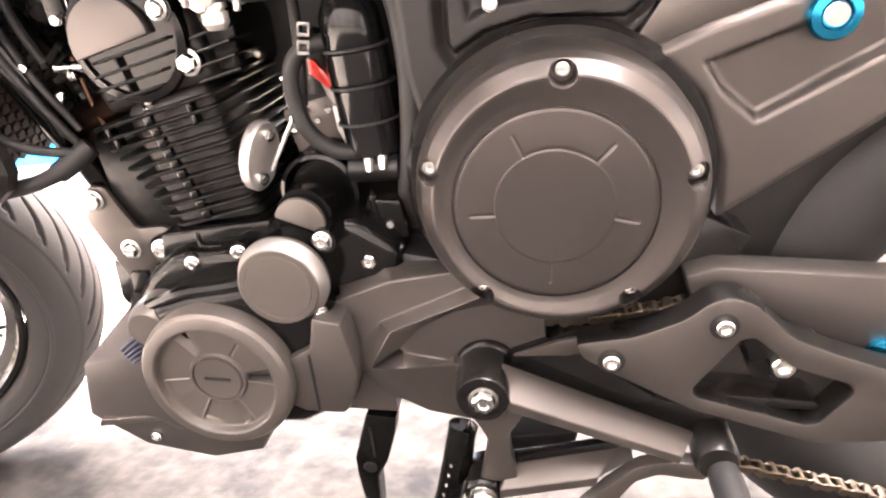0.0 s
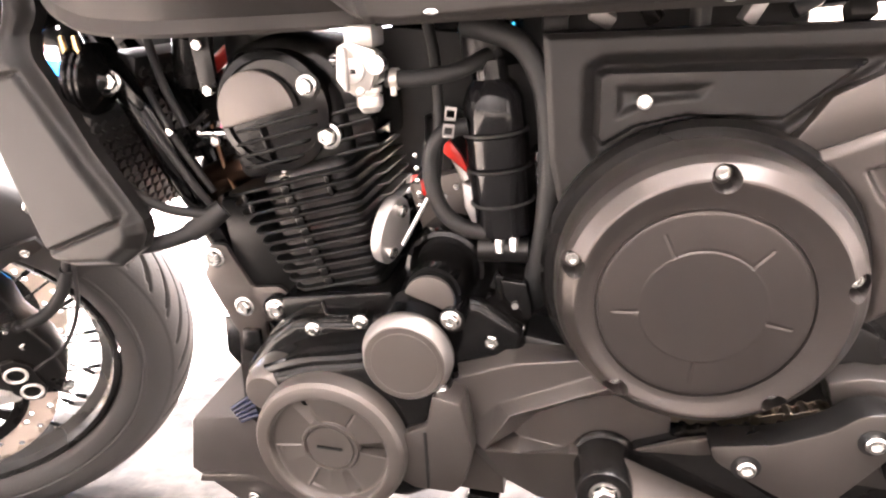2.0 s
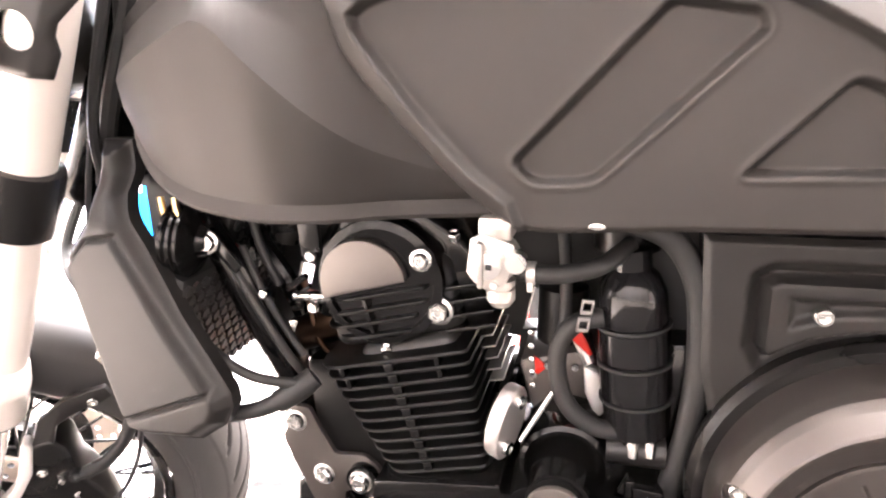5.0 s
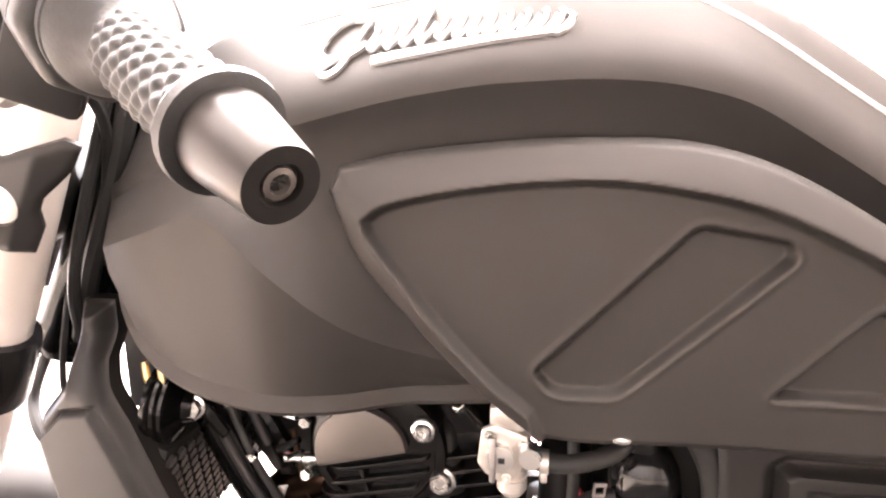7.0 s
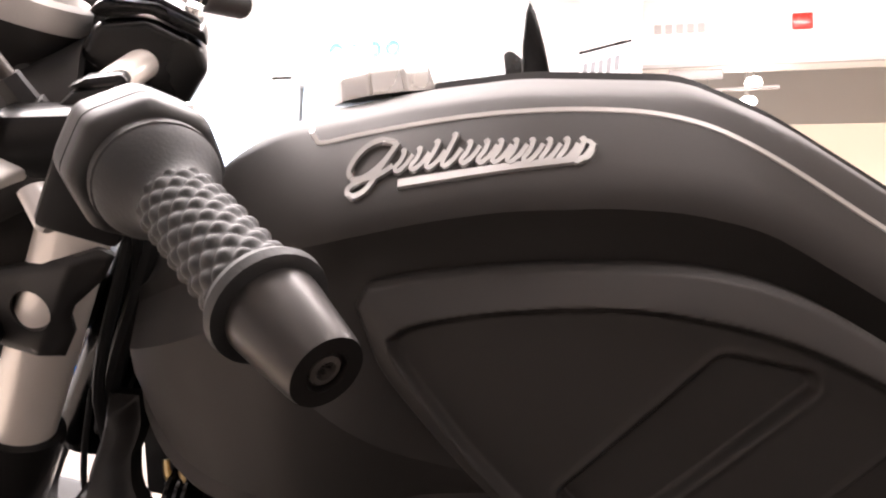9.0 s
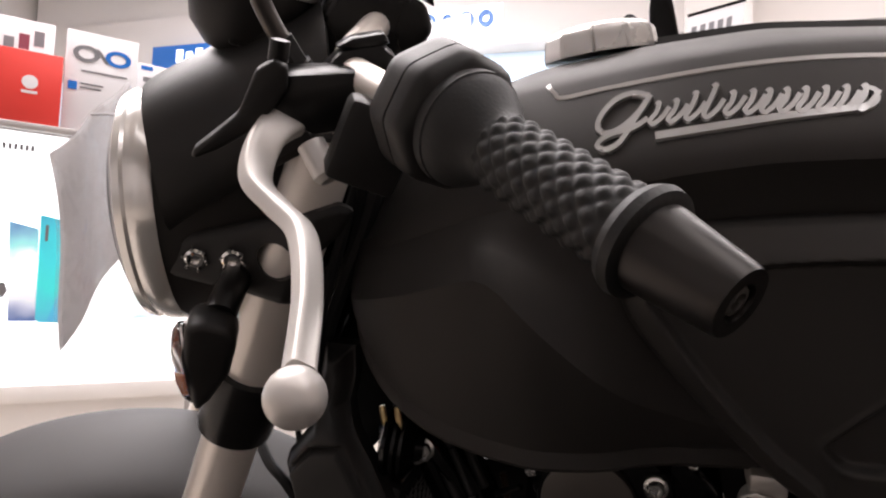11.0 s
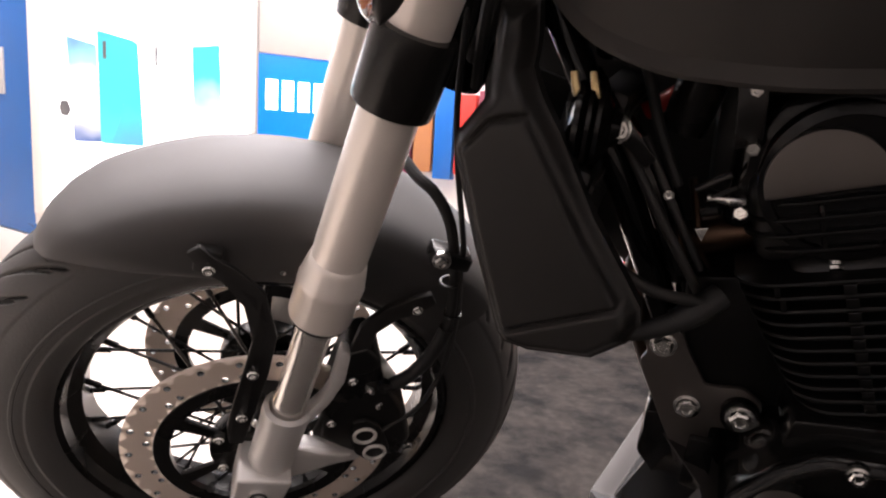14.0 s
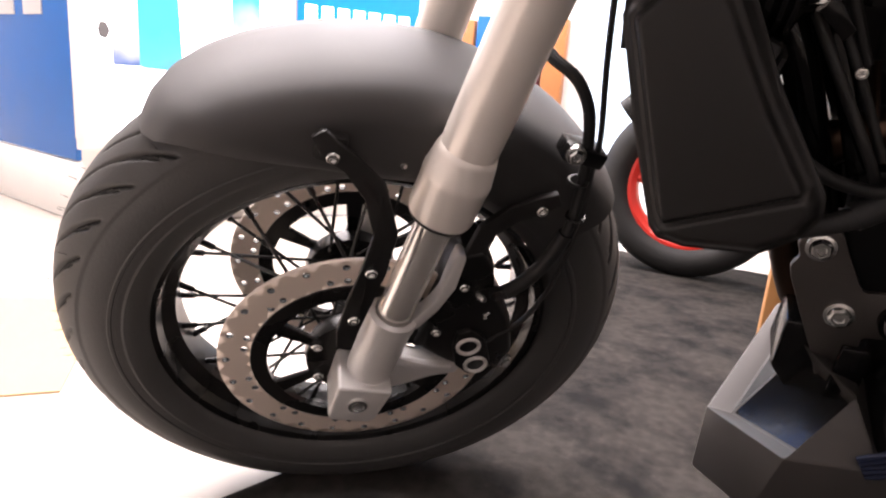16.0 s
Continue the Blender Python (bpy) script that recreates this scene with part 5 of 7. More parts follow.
part("red_glimpse_piece", slab([(0.449, 0.502), (0.460, 0.513), (0.474, 0.514), (0.468, 0.482), (0.459, 0.472)], 0.096, 0.106, 0.002), RED, bike)
part("coupling_clip", box(0.472, 0.094, 0.501, 0.489, 0.100, 0.509, 0.001), DULL, bike)
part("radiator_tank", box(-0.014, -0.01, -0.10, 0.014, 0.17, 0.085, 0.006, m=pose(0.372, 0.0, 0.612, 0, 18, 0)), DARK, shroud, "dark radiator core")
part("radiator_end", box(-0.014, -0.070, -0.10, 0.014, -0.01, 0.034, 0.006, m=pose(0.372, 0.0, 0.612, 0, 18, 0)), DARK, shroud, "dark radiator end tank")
# dark bodies and plates added to close the view through the engine
part("filler_box", box(0.474, 0.045, 0.60, 0.508, 0.12, 0.715, 0.008), DARK, bike)
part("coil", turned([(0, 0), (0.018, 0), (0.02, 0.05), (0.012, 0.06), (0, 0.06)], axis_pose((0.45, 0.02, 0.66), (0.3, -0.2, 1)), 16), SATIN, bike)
part("inlet_backing", plate([(0.61, 0.70), (0.80, 0.71), (0.80, 0.47), (0.64, 0.47), (0.61, 0.52)], ([(0.670, 0.556), (0.704, 0.560), (0.708, 0.596), (0.680, 0.600)], [(0.650, 0.524), (0.664, 0.524), (0.666, 0.546), (0.654, 0.548)]), 0.080, 0.105), DARK, bike)
part("backing_panel", plate([(0.285, 0.80), (0.54, 0.76), (0.575, 0.44), (0.575, 0.33), (0.50, 0.33), (0.485, 0.44), (0.435, 0.455), (0.40, 0.50), (0.345, 0.58), (0.295, 0.66)], ([(0.404, 0.580), (0.420, 0.576), (0.426, 0.598), (0.410, 0.602)], [(0.428, 0.650), (0.452, 0.655), (0.446, 0.676), (0.432, 0.672)], [(0.452, 0.478), (0.474, 0.480), (0.476, 0.498), (0.456, 0.500)]), 0.115, 0.125, 0.001), DARK, bike, "black backing panel added behind the wiring to close the gaps")
part("head_filler", plate([(0.2126, 0.754), (0.2899, 0.7515), (0.3054, 0.7067), (0.3529, 0.6898), (0.3407, 0.647), (0.311, 0.6092), (0.2694, 0.6136), (0.2701, 0.6978), (0.2158, 0.7029)], ([(0.2697, 0.7282), (0.2779, 0.7321), (0.279, 0.7164), (0.2698, 0.7143)],), 0.050, 0.056, 0.001), FIN, bike, "black pierced filler plate added below the steering head")
# unseen black boxes added to keep the gaps behind the covers dark
part("air_box", box(0.77, 0.0, 0.50, 1.02, 0.14, 0.72, 0.012), DARK, bike, "black air box added as a filler behind the side cover")
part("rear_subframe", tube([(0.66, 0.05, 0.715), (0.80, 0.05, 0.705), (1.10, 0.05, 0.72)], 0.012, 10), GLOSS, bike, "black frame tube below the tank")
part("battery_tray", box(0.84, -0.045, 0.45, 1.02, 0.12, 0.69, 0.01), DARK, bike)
for i in range(7):
    part("harness_plug", box(-0.010, -0.006, -0.006, 0.010, 0.006, 0.006, 0.002, m=pose(0.82 + 0.036 * i, -0.045, 0.706 + 0.003 * (i % 3), 20 * i, 30 * i, 10)), (PLASTIC, DULL, SATIN)[i % 3], bike)
part("spine_frame", box(0.38, -0.02, 0.715, 0.70, 0.08, 0.760, 0.01), GLOSS, bike)
BROWN = material("browned_steel", (0.065, 0.040, 0.027), 0.34, metal=1.0, vary=0.35)
header = part("exhaust_header", tube([(0.53, 0.03, 0.580), (0.500, 0.03, 0.573), (0.473, 0.03, 0.563), (0.445, 0.032, 0.550), (0.428, 0.040, 0.520), (0.432, 0.055, 0.470), (0.48, 0.075, 0.36), (0.60, 0.10, 0.28)], 0.0185, 16), BROWN, bike, "browned steel exhaust header")
part("heat_tab", tube([(0.4620, 0.02, 0.619), (0.4670, 0.018, 0.593), (0.4720, 0.016, 0.567), (0.4780, 0.016, 0.550), (0.4890, 0.02, 0.533)], 0.0035, 8), BROWN, header)

# belly pan
def belly():
    bm = bmesh.new()
    near = [(0.4535, -0.100, 0.331), (0.497, -0.060, 0.378), (0.518, -0.098, 0.340), (0.600, -0.112, 0.275), (0.645, -0.112, 0.252), (0.6313, -0.106, 0.2277), (0.570, -0.101, 0.2095), (0.494, -0.100, 0.2245), (0.4385, -0.099, 0.2640)]
    inner = [(0.397, 0.02, 0.272), (0.450, 0.02, 0.380), (0.51, 0.02, 0.36), (0.62, 0.02, 0.30), (0.66, 0.02, 0.262), (0.63, 0.02, 0.222), (0.60, 0.02, 0.205), (0.50, 0.02, 0.195), (0.394, 0.02, 0.190)]
    far = [(x, 2 * MID - y, z) for x, y, z in near]
    rings(bm, [near, inner, far], caps=(False, False))
    for loop in (near, far):
        vs = [min(bm.verts, key=lambda v: (v.co - Vector(q)).length) for q in loop]
        bm.faces.new(vs[:3])
        bm.faces.new([vs[0]] + vs[2:])
    bmesh.ops.recalc_face_normals(bm, faces=bm.faces)
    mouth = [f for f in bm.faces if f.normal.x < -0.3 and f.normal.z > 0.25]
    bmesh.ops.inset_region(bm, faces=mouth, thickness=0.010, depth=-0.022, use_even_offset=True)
    # inside of the mouth darkened by colour, as the shade of the opening
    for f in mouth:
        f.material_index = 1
    bmesh.ops.bevel(bm, geom=[e for e in bm.edges if e.calc_face_angle(0) > radians(20)], offset=0.0025, segments=2, profile=0.5, affect="EDGES", clamp_overlap=True)
    return bm


bp = part("belly_pan", belly(), material("scuffed_satin_black_plastic", (0.042, 0.038, 0.036), 0.36, metal=0.2, vary=0.35, ior=1.36), bike, "satin black angular belly pan with an open front", sharp=28)
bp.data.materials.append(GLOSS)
part("pan_lip", slab([(0.449, 0.252), (0.453, 0.262), (0.528, 0.272), (0.560, 0.255), (0.545, 0.250), (0.524, 0.262)], -0.106, -0.098, 0.002), FRAME, bp)
for i in range(5):
    u = i / 4
    part("wire", tube([(0.5010 + 0.0085 * u, -0.0975, 0.3465 - 0.0145 * u), (0.517 + 0.003 * u, -0.100, 0.359 - 0.020 * u), (0.5330 - 0.0020 * u, -0.0975, 0.3700 - 0.027 * u)], 0.0024, 8), WIRE, bp, "blue sheathed wire")
socket_bolt((0.511, -0.102, 0.239), NEAR, 0.006, bp)
part("pan_stay", slab([(0.485, 0.40), (0.505, 0.40), (0.505, 0.34), (0.480, 0.34)], -0.03, -0.022, 0.002), GLOSS, bp)

# ---- front end: in the frame of the turned fork, its origin at the wheel's centre ----
fy = Vector((-0.482, 0.835, 0.264)).normalized()
fz = Vector((math.sin(radians(26.5)), 0, math.cos(radians(26.5))))
fz = (fz - fy * fz.dot(fy) ).normalized()
fy = (fy - fz * fy.dot(fz)).normalized()
fx = fy.cross(fz)
UPPER = Matrix.Translation((0, -0.022, 0.30)) @ Matrix((fx, fy, fz)).transposed().to_4x4()      # lamp, bars and levers
wy = Vector((-0.5221, 0.8076, 0.2743)).normalized()
wz = Vector((0.4314, -0.0274, 0.9017))
wz = (wz - wy * wz.dot(wy)).normalized()
LOWER = Matrix.Translation((-0.0132, 0.0096, 0.3023)) @ Matrix((wy.cross(wz), wy, wz)).transposed().to_4x4()   # wheel, mudguard and fork legs
FRONT = LOWER


def fpart(name, bm, mat, parent, label="", sharp=32.0):
    bmesh.ops.transform(bm, matrix=FRONT, verts=bm.verts)
    return part(name, bm, mat, parent, label, sharp)


def fdir(d):
    return FRONT.to_3x3() @ Vector(d)


def fpt(p):
    return FRONT @ Vector(p)


AXLE = Matrix.Rotation(radians(-90), 4, "X")          # z of a turned shape along the axle, to the far side


def front_tyre():
    half = [(0.224, 0.040), (0.229, 0.0475), (0.240, 0.0545), (0.254, 0.0580), (0.268, 0.0570), (0.280, 0.0510), (0.290, 0.0415), (0.2975, 0.029), (0.302, 0.0145), (0.3035, 0.0)]
    half = [(0.224 + 1.285 * (r - 0.224), 1.13 * h) for r, h in half]
    prof = [(r, -h) for r, h in half] + [(r, h) for r, h in half[::-1][1:]]
    path = spline([(r, 0, h) for r, h in prof], 11)
    segs, loops = 1100, []
    for p in path:
        loop = []
        for k in range(segs):
            a = 2 * math.pi * k / segs
            r, h = p.x, p.z
            if 0.250 < r:
                s = abs(h)
                ph = (a * 36 / (2 * math.pi) + (0.0 if h < 0 else 0.5) + 58 * s - 160 * s * s) % 1.0
                cut = math.exp(-((ph - 0.5) / 0.055) ** 4) * float(step(s, 0.004, 0.010) * (1 - step(s, 0.053, 0.0565)))
                ph2 = (a * 36 / (2 * math.pi) + (0.35 if h < 0 else 0.85) + 40 * s) % 1.0
                cut = max(cut, 0.8 * math.exp(-((ph2 - 0.5) / 0.045) ** 4) * float(step(s, 0.030, 0.034) * (1 - step(s, 0.050, 0.0535))))
                lip = 0.0016 * float(step(s, 0.0588, 0.0602)) if r > 0.275 else 0.0016      # the tread stands proud of the sidewall
                r, h = r - 0.0048 * cut - 0.6 * lip, h - (0.003 * cut + 0.6 * lip) * h / 0.06
            loop.append((0.004 + r * math.cos(a), h, r * math.sin(a)))
        loops.append(loop)
    bm = bmesh.new()
    rings(bm, loops, caps=(False, False))
    return bm


wheel = fpart("front_wheel", turned([(0, -0.072), (0.020, -0.072), (0.034, -0.046), (0.036, -0.038), (0.024, -0.030), (0.022, 0), (0.024, 0.030), (0.036, 0.038), (0.034, 0.046), (0.020, 0.072), (0, 0.072)], AXLE, 32), SATIN, bike, "black spoked front wheel turned to one side")
fpart("tyre", front_tyre(), TYRE, wheel, "black rubber tyre with angled grooves", sharp=60)
for s in (-1, 1):
    bm = turned([(0.2545, 0.0625), (0.2560, 0.0652), (0.2590, 0.0656), (0.2610, 0.0640)], AXLE @ Matrix.Scale(s, 4, (0, 0, 1)), 120)
    fpart("sidewall_ring", bm, TYRE, wheel)
hairs = bmesh.new()
for i in range(170):
    a, h = random.uniform(0, 2 * math.pi), random.choice((-1, 1)) * random.uniform(0.008, 0.052)
    r = 0.3245 - 0.0036 * (h / 0.025) ** 2 if abs(h) < 0.04 else 0.306
    d = Vector((math.cos(a), h * 9 * abs(h), math.sin(a))).normalized()
    p = Vector((r * math.cos(a), h, r * math.sin(a)))
    tube([p, p + d * random.uniform(0.004, 0.009) + Vector((0, random.uniform(-0.001, 0.001), 0))], [0.0005, 0.0002], 4, bm=hairs, smooth=False)
tagged(fpart("mould_hair", hairs, TYRE, wheel), kind="stuff")
rim_prof = [(0.226, -0.046), (0.222, -0.048), (0.216, -0.044), (0.213, -0.030), (0.200, -0.018), (0.198, 0.0), (0.200, 0.018), (0.213, 0.030), (0.216, 0.044), (0.222, 0.048), (0.226, 0.046), (0.221, 0.036), (0.208, 0.0), (0.221, -0.036)]
bm = bmesh.new()
rings(bm, [[AXLE @ Vector((r * math.cos(2 * math.pi * k / 140), r * math.sin(2 * math.pi * k / 140), h)) for k in range(140)] for r, h in rim_prof + rim_prof[:1]], caps=(False, False))
fpart("rim", bm, SATIN, wheel, "black wheel rim")
for kind in range(4):
    sgn, lean = (-1, 1)[kind % 2], (-1, 1)[kind // 2]
    a0 = 0.5 * kind * 2 * math.pi / 9 / 2
    h0 = Vector((0.033 * math.cos(a0 + lean * 1.05), sgn * 0.041, 0.033 * math.sin(a0 + lean * 1.05)))
    r0 = Vector((0.2005 * math.cos(a0), sgn * 0.008, 0.2005 * math.sin(a0)))
    d = (r0 - h0).normalized()
    bm = tube([h0, r0 - d * 0.016], 0.0021, 6, smooth=False)
    tube([r0 - d * 0.018, r0 - d * 0.004, r0 + d * 0.002], [0.0036, 0.0036, 0.0042], 8, bm=bm, smooth=False)
    first = fpart("spoke", bm, SATIN, wheel)
    for i in range(1, 9):
        sp = new("spoke", first.data)
        sp.parent = wheel
        sp.matrix_local = FRONT @ Matrix.Rotation(2 * math.pi * i / 9, 4, "Y") @ FRONT.inverted()


def brake_disc(y, bm):
    """A ring with two staggered rows of real holes."""
    n, bands, t = 44, [(0.1135, 0.1320), (0.1320, 0.1500)], 0.0045
    def P(r, a, yy): return Vector((r * math.cos(a), yy, r * math.sin(a)))
    for i in range(n):
        for b, (r0, r1) in enumerate(bands):
            a0, a1 = 2 * math.pi * i / n, 2 * math.pi * (i + 1) / n
            am, rm = (a0 + a1) / 2, (r0 + r1) / 2
            hole = (i + 2 * b) % 4 != 0 and ((i + b) % 2 == 0 or i % 4 == 1)
            edge = [(r0, a0), (r0, am), (r0, a1), (rm, a1), (r1, a1), (r1, am), (r1, a0), (rm, a0)]
            for yy, flip in ((y - t / 2, False), (y + t / 2, True)):
                out = [bm.verts.new(P(r, a, yy)) for r, a in edge]
                if hole:
                    inn = []
                    for k in range(8):
                        r, a = edge[k]
                        d = Vector(((a - am) * rm, r - rm)).normalized() * 0.0041
                        inn.append(bm.verts.new(P(rm + d.y, am + d.x / rm, yy)))
                    for k in range(8):
                        j = (k + 1) % 8
                        bm.faces.new((out[k], out[j], inn[j], inn[k]))
                else:
                    bm.faces.new(out)
            if hole:
                pa = []
                for k in range(8):
                    r, a = edge[k]
                    d = Vector(((a - am) * rm, r - rm)).normalized() * 0.0041
                    pa.append((rm + d.y, am + d.x / rm))
                for k in range(8):
                    j = (k + 1) % 8
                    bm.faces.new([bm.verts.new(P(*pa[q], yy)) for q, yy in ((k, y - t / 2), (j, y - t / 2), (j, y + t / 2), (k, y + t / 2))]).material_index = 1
        for r in (0.1135, 0.1500):
            bm.faces.new([bm.verts.new(P(r, a, yy)) for a, yy in ((2 * math.pi * i / n, y - t / 2), (2 * math.pi * (i + 1) / n, y - t / 2), (2 * math.pi * (i + 1) / n, y + t / 2), (2 * math.pi * i / n, y + t / 2))])
    bmesh.ops.remove_doubles(bm, verts=bm.verts, dist=1e-5)
    return bm


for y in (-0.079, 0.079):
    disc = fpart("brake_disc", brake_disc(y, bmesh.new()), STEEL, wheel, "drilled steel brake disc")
    disc.data.materials.append(DARK)                   # shade inside the holes, put on their walls as dark colour
    o = -1 if y < 0 else 1
    fpart("disc_carrier", turned([(0.098, -0.004), (0.1155, -0.004), (0.117, 0.0), (0.1155, 0.003), (0.098, 0.003)], Matrix.Translation((0, y, 0)) @ AXLE, 72), SATIN, disc, "black inner carrier")
    for k in range(6):
        a = 2 * math.pi * k / 6 + 0.3
        bm = slab([(0.030, -0.014), (0.060, -0.007), (0.104, -0.011), (0.104, 0.011), (0.060, 0.007), (0.030, 0.014)], y - 0.003, y + 0.003, 0.0015, 1)
        bmesh.ops.transform(bm, matrix=Matrix.Rotation(a, 4, "Y"), verts=bm.verts)
        fpart("carrier_arm", bm, SATIN, disc)
        if o < 0:
            socket_bolt(fpt((0.050 * math.cos(a + 0.5), y - 0.004, 0.050 * math.sin(a + 0.5))), fdir((0, -1, 0)), 0.006, disc)
    fpart("hub_boss", turned([(0, -0.012), (0.056, -0.012), (0.058, 0), (0.056, 0.008), (0, 0.008)], Matrix.Translation((0, y * 0.88, 0)) @ AXLE, 40), SATIN, disc)

# mudguard
def mudguard():
    sect = [(-0.0790, 0.251), (-0.0815, 0.266), (-0.0840, 0.284), (-0.0850, 0.302), (-0.0835, 0.318), (-0.0765, 0.334), (-0.062, 0.346), (-0.040, 0.353), (-0.015, 0.3565)]
    sect = [(y, r if r < 0.302 else 0.302 + 0.68 * (r - 0.302)) for y, r in sect]
    sect = sect + [(-y, r) for y, r in sect[::-1]]
    inner = [(y * 0.96, r - 0.0035) for y, r in sect[::-1]]
    n = 84
    bm, loops = bmesh.new(), []
    for i in range(n + 1):
        u = i / n
        end = max(0.0, 1 - u / 0.10)
        loop = []
        for y, r in sect + inner:
            top = float(step(r, 0.318, 0.335))
            a0 = radians(float(np.interp(r, [0.250, 0.262, 0.285, 0.312, 0.330, 0.339], [110, 118.5, 127, 133, 137, 142])))
            a = a0 + (radians(55) - a0) * u
            rr = r - 0.014 * end ** 2.2 * top
            loop.append((rr * math.cos(a), y * (1 - 0.08 * end ** 2), rr * math.sin(a)))
        loops.append(loop)
    rings(bm, loops)
    return bm


def bent(pts, w, y0, y1, bevel=0.0015):
    """A flat bar along a line in x and z."""
    path = [Vector((x, z)) for x, z in pts]
    left, right = [], []
    for i, p in enumerate(path):
        d = (path[min(i + 1, len(path) - 1)] - path[max(i - 1, 0)]).normalized()
        nrm = Vector((-d.y, d.x)) * (w[i] if hasattr(w, "__len__") else w)
        left.append(tuple(p + nrm))
        right.append(tuple(p - nrm))
    return slab(left + right[::-1], y0, y1, bevel)


guard = fpart("mudguard", mudguard(), GUARD, bike, "satin black front mudguard", sharp=45)


def cranked(bm, z0, z1, out):
    """Bends a flat bar outwards: below z0 it stands off by out, above z1 not at all."""
    for v in bm.verts:
        v.co.y -= out * float(1 - step(v.co.z, z0, z1))
    return bm


brace = fpart("brace", cranked(bent([(-0.116, 0.284), (-0.104, 0.272), (-0.082, 0.262), (-0.056, 0.243), (-0.040, 0.216), (-0.040, 0.180), (-0.041, 0.138), (-0.041, 0.098), (-0.038, 0.075)], [0.007, 0.0095, 0.0095, 0.0105, 0.011, 0.0115, 0.0115, 0.0105, 0.007], -0.101, -0.095), 0.195, 0.255, 0.034), PLASTIC, guard, "black bent brace")
for x, y, z in ((-0.100, -0.102, 0.267), (-0.043, -0.136, 0.181), (-0.041, -0.136, 0.119)):
    socket_bolt(fpt((x, y, z)), fdir((0, -1, 0)), 0.0056, brace)
fpart("brace_foot", box(-0.114, -0.096, 0.256, -0.090, -0.080, 0.282, 0.003), PLASTIC, guard)
brace2 = fpart("brace", bent([(0.108, 0.280), (0.094, 0.268), (0.074, 0.253), (0.058, 0.228), (0.058, 0.184), (0.062, 0.137), (0.060, 0.090), (0.054, 0.060)], [0.007, 0.010, 0.010, 0.0095, 0.0105, 0.013, 0.013, 0.010], -0.106, -0.098), PLASTIC, guard, "black bent brace")
for x, z in ((0.095, 0.266), (0.063, 0.157), (0.059, 0.088)):
    socket_bolt(fpt((x, -0.107, z)), fdir((0, -1, 0)), 0.0054, brace2)
for x, z in ((-0.035, 0.262), (0.000, 0.266)):
    part("rivet", turned([(0, 0), (0.0035, 0), (0.003, 0.0015), (0, 0.002)], axis_pose(fpt((x, -0.0815, z)), fdir((0, -1, 0))), 10), ZINC, guard)

# fork legs
for y in (-0.102, 0.102):
    F = Matrix.Translation((0.0100, y, 0)) @ Matrix.Rotation(radians(-0.86), 4, "Y")
    leg = fpart("fork_leg", turned([(0, 0.285), (0.0250, 0.285), (0.0255, 0.320), (0.0255, 0.60), (0.0250, 0.775), (0.0234, 0.780), (0, 0.780)], F, 48), SILVER, bike, "satin champagne fork tube")
    fpart("collar", turned([(0.0215, 0.236), (0.0298, 0.236), (0.0309, 0.240), (0.0309, 0.274), (0.0314, 0.275), (0.0314, 0.281), (0.0307, 0.283), (0.0279, 0.300), (0.0266, 0.305), (0.0250, 0.307)], F, 48), SILVER, leg)
    fpart("seal", turned([(0.0186, 0.230), (0.0283, 0.232), (0.0288, 0.237), (0.0195, 0.238)], F, 36), RUBBER, leg)
    fpart("slider", turned([(0, 0.08), (0.0184, 0.08), (0.0184, 0.25), (0, 0.25)], F, 36), material("brushed_slider", (0.84, 0.81, 0.77), 0.20, metal=0.75, vary=0.05), leg, "polished slider")
    foot = fpart("fork_foot", turned([(0, -0.012), (0.0244, -0.012), (0.0255, 0.02), (0.0255, 0.084), (0.0266, 0.090), (0.0260, 0.100), (0.0210, 0.103), (0.0195, 0.097), (0, 0.097)], F, 40), CAST, leg, "silver cast fork foot")
    if y < 0:
        fpart("axle_clamp", slab([(-0.026, 0.012), (-0.024, -0.040), (-0.018, -0.046), (0.024, -0.044), (0.030, -0.036), (0.034, 0.014)], y - 0.034, y + 0.022, 0.004, 3), CAST, foot)
        fpart("axle_plug", turned([(0, 0), (0.0105, 0), (0.0105, 0.003), (0.007, 0.004), (0.006, 0.0), (0, 0.0)], Matrix.Translation((0.002, y - 0.034, -0.012)) @ Matrix.Rotation(radians(90), 4, "X"), 24), ZINC, foot)
        fpart("caliper_arm", slab([(0.024, 0.040), (0.050, 0.040), (0.086, 0.044), (0.104, 0.046), (0.110, 0.040), (0.108, 0.026), (0.082, 0.014), (0.050, -0.010), (0.026, -0.024)], y - 0.006, y + 0.016, 0.005, 3), CAST, foot)
        fpart("arm_rib", slab([(0.030, 0.048), (0.060, 0.043), (0.094, 0.046), (0.094, 0.037), (0.060, 0.032), (0.030, 0.036)], y - 0.014, y - 0.004, 0.003, 2), CAST, foot)
        fpart("upper_lug", slab([(0.024, 0.095), (0.038, 0.129), (0.041, 0.146), (0.038, 0.185), (0.038, 0.200), (0.044, 0.201), (0.049, 0.195), (0.054, 0.156), (0.048, 0.122), (0.036, 0.090)], y - 0.010, y + 0.008, 0.003), CAST, foot)
caliper = fpart("brake_caliper", slab([(0.046, 0.196), (0.064, 0.206), (0.082, 0.190), (0.098, 0.158), (0.132, 0.122), (0.156, 0.076), (0.155, 0.044), (0.114, 0.034), (0.080, 0.046), (0.052, 0.058), (0.044, 0.110), (0.044, 0.160)], -0.108, -0.056, 0.006, 3), SATIN, bike, "black two-piston brake caliper")
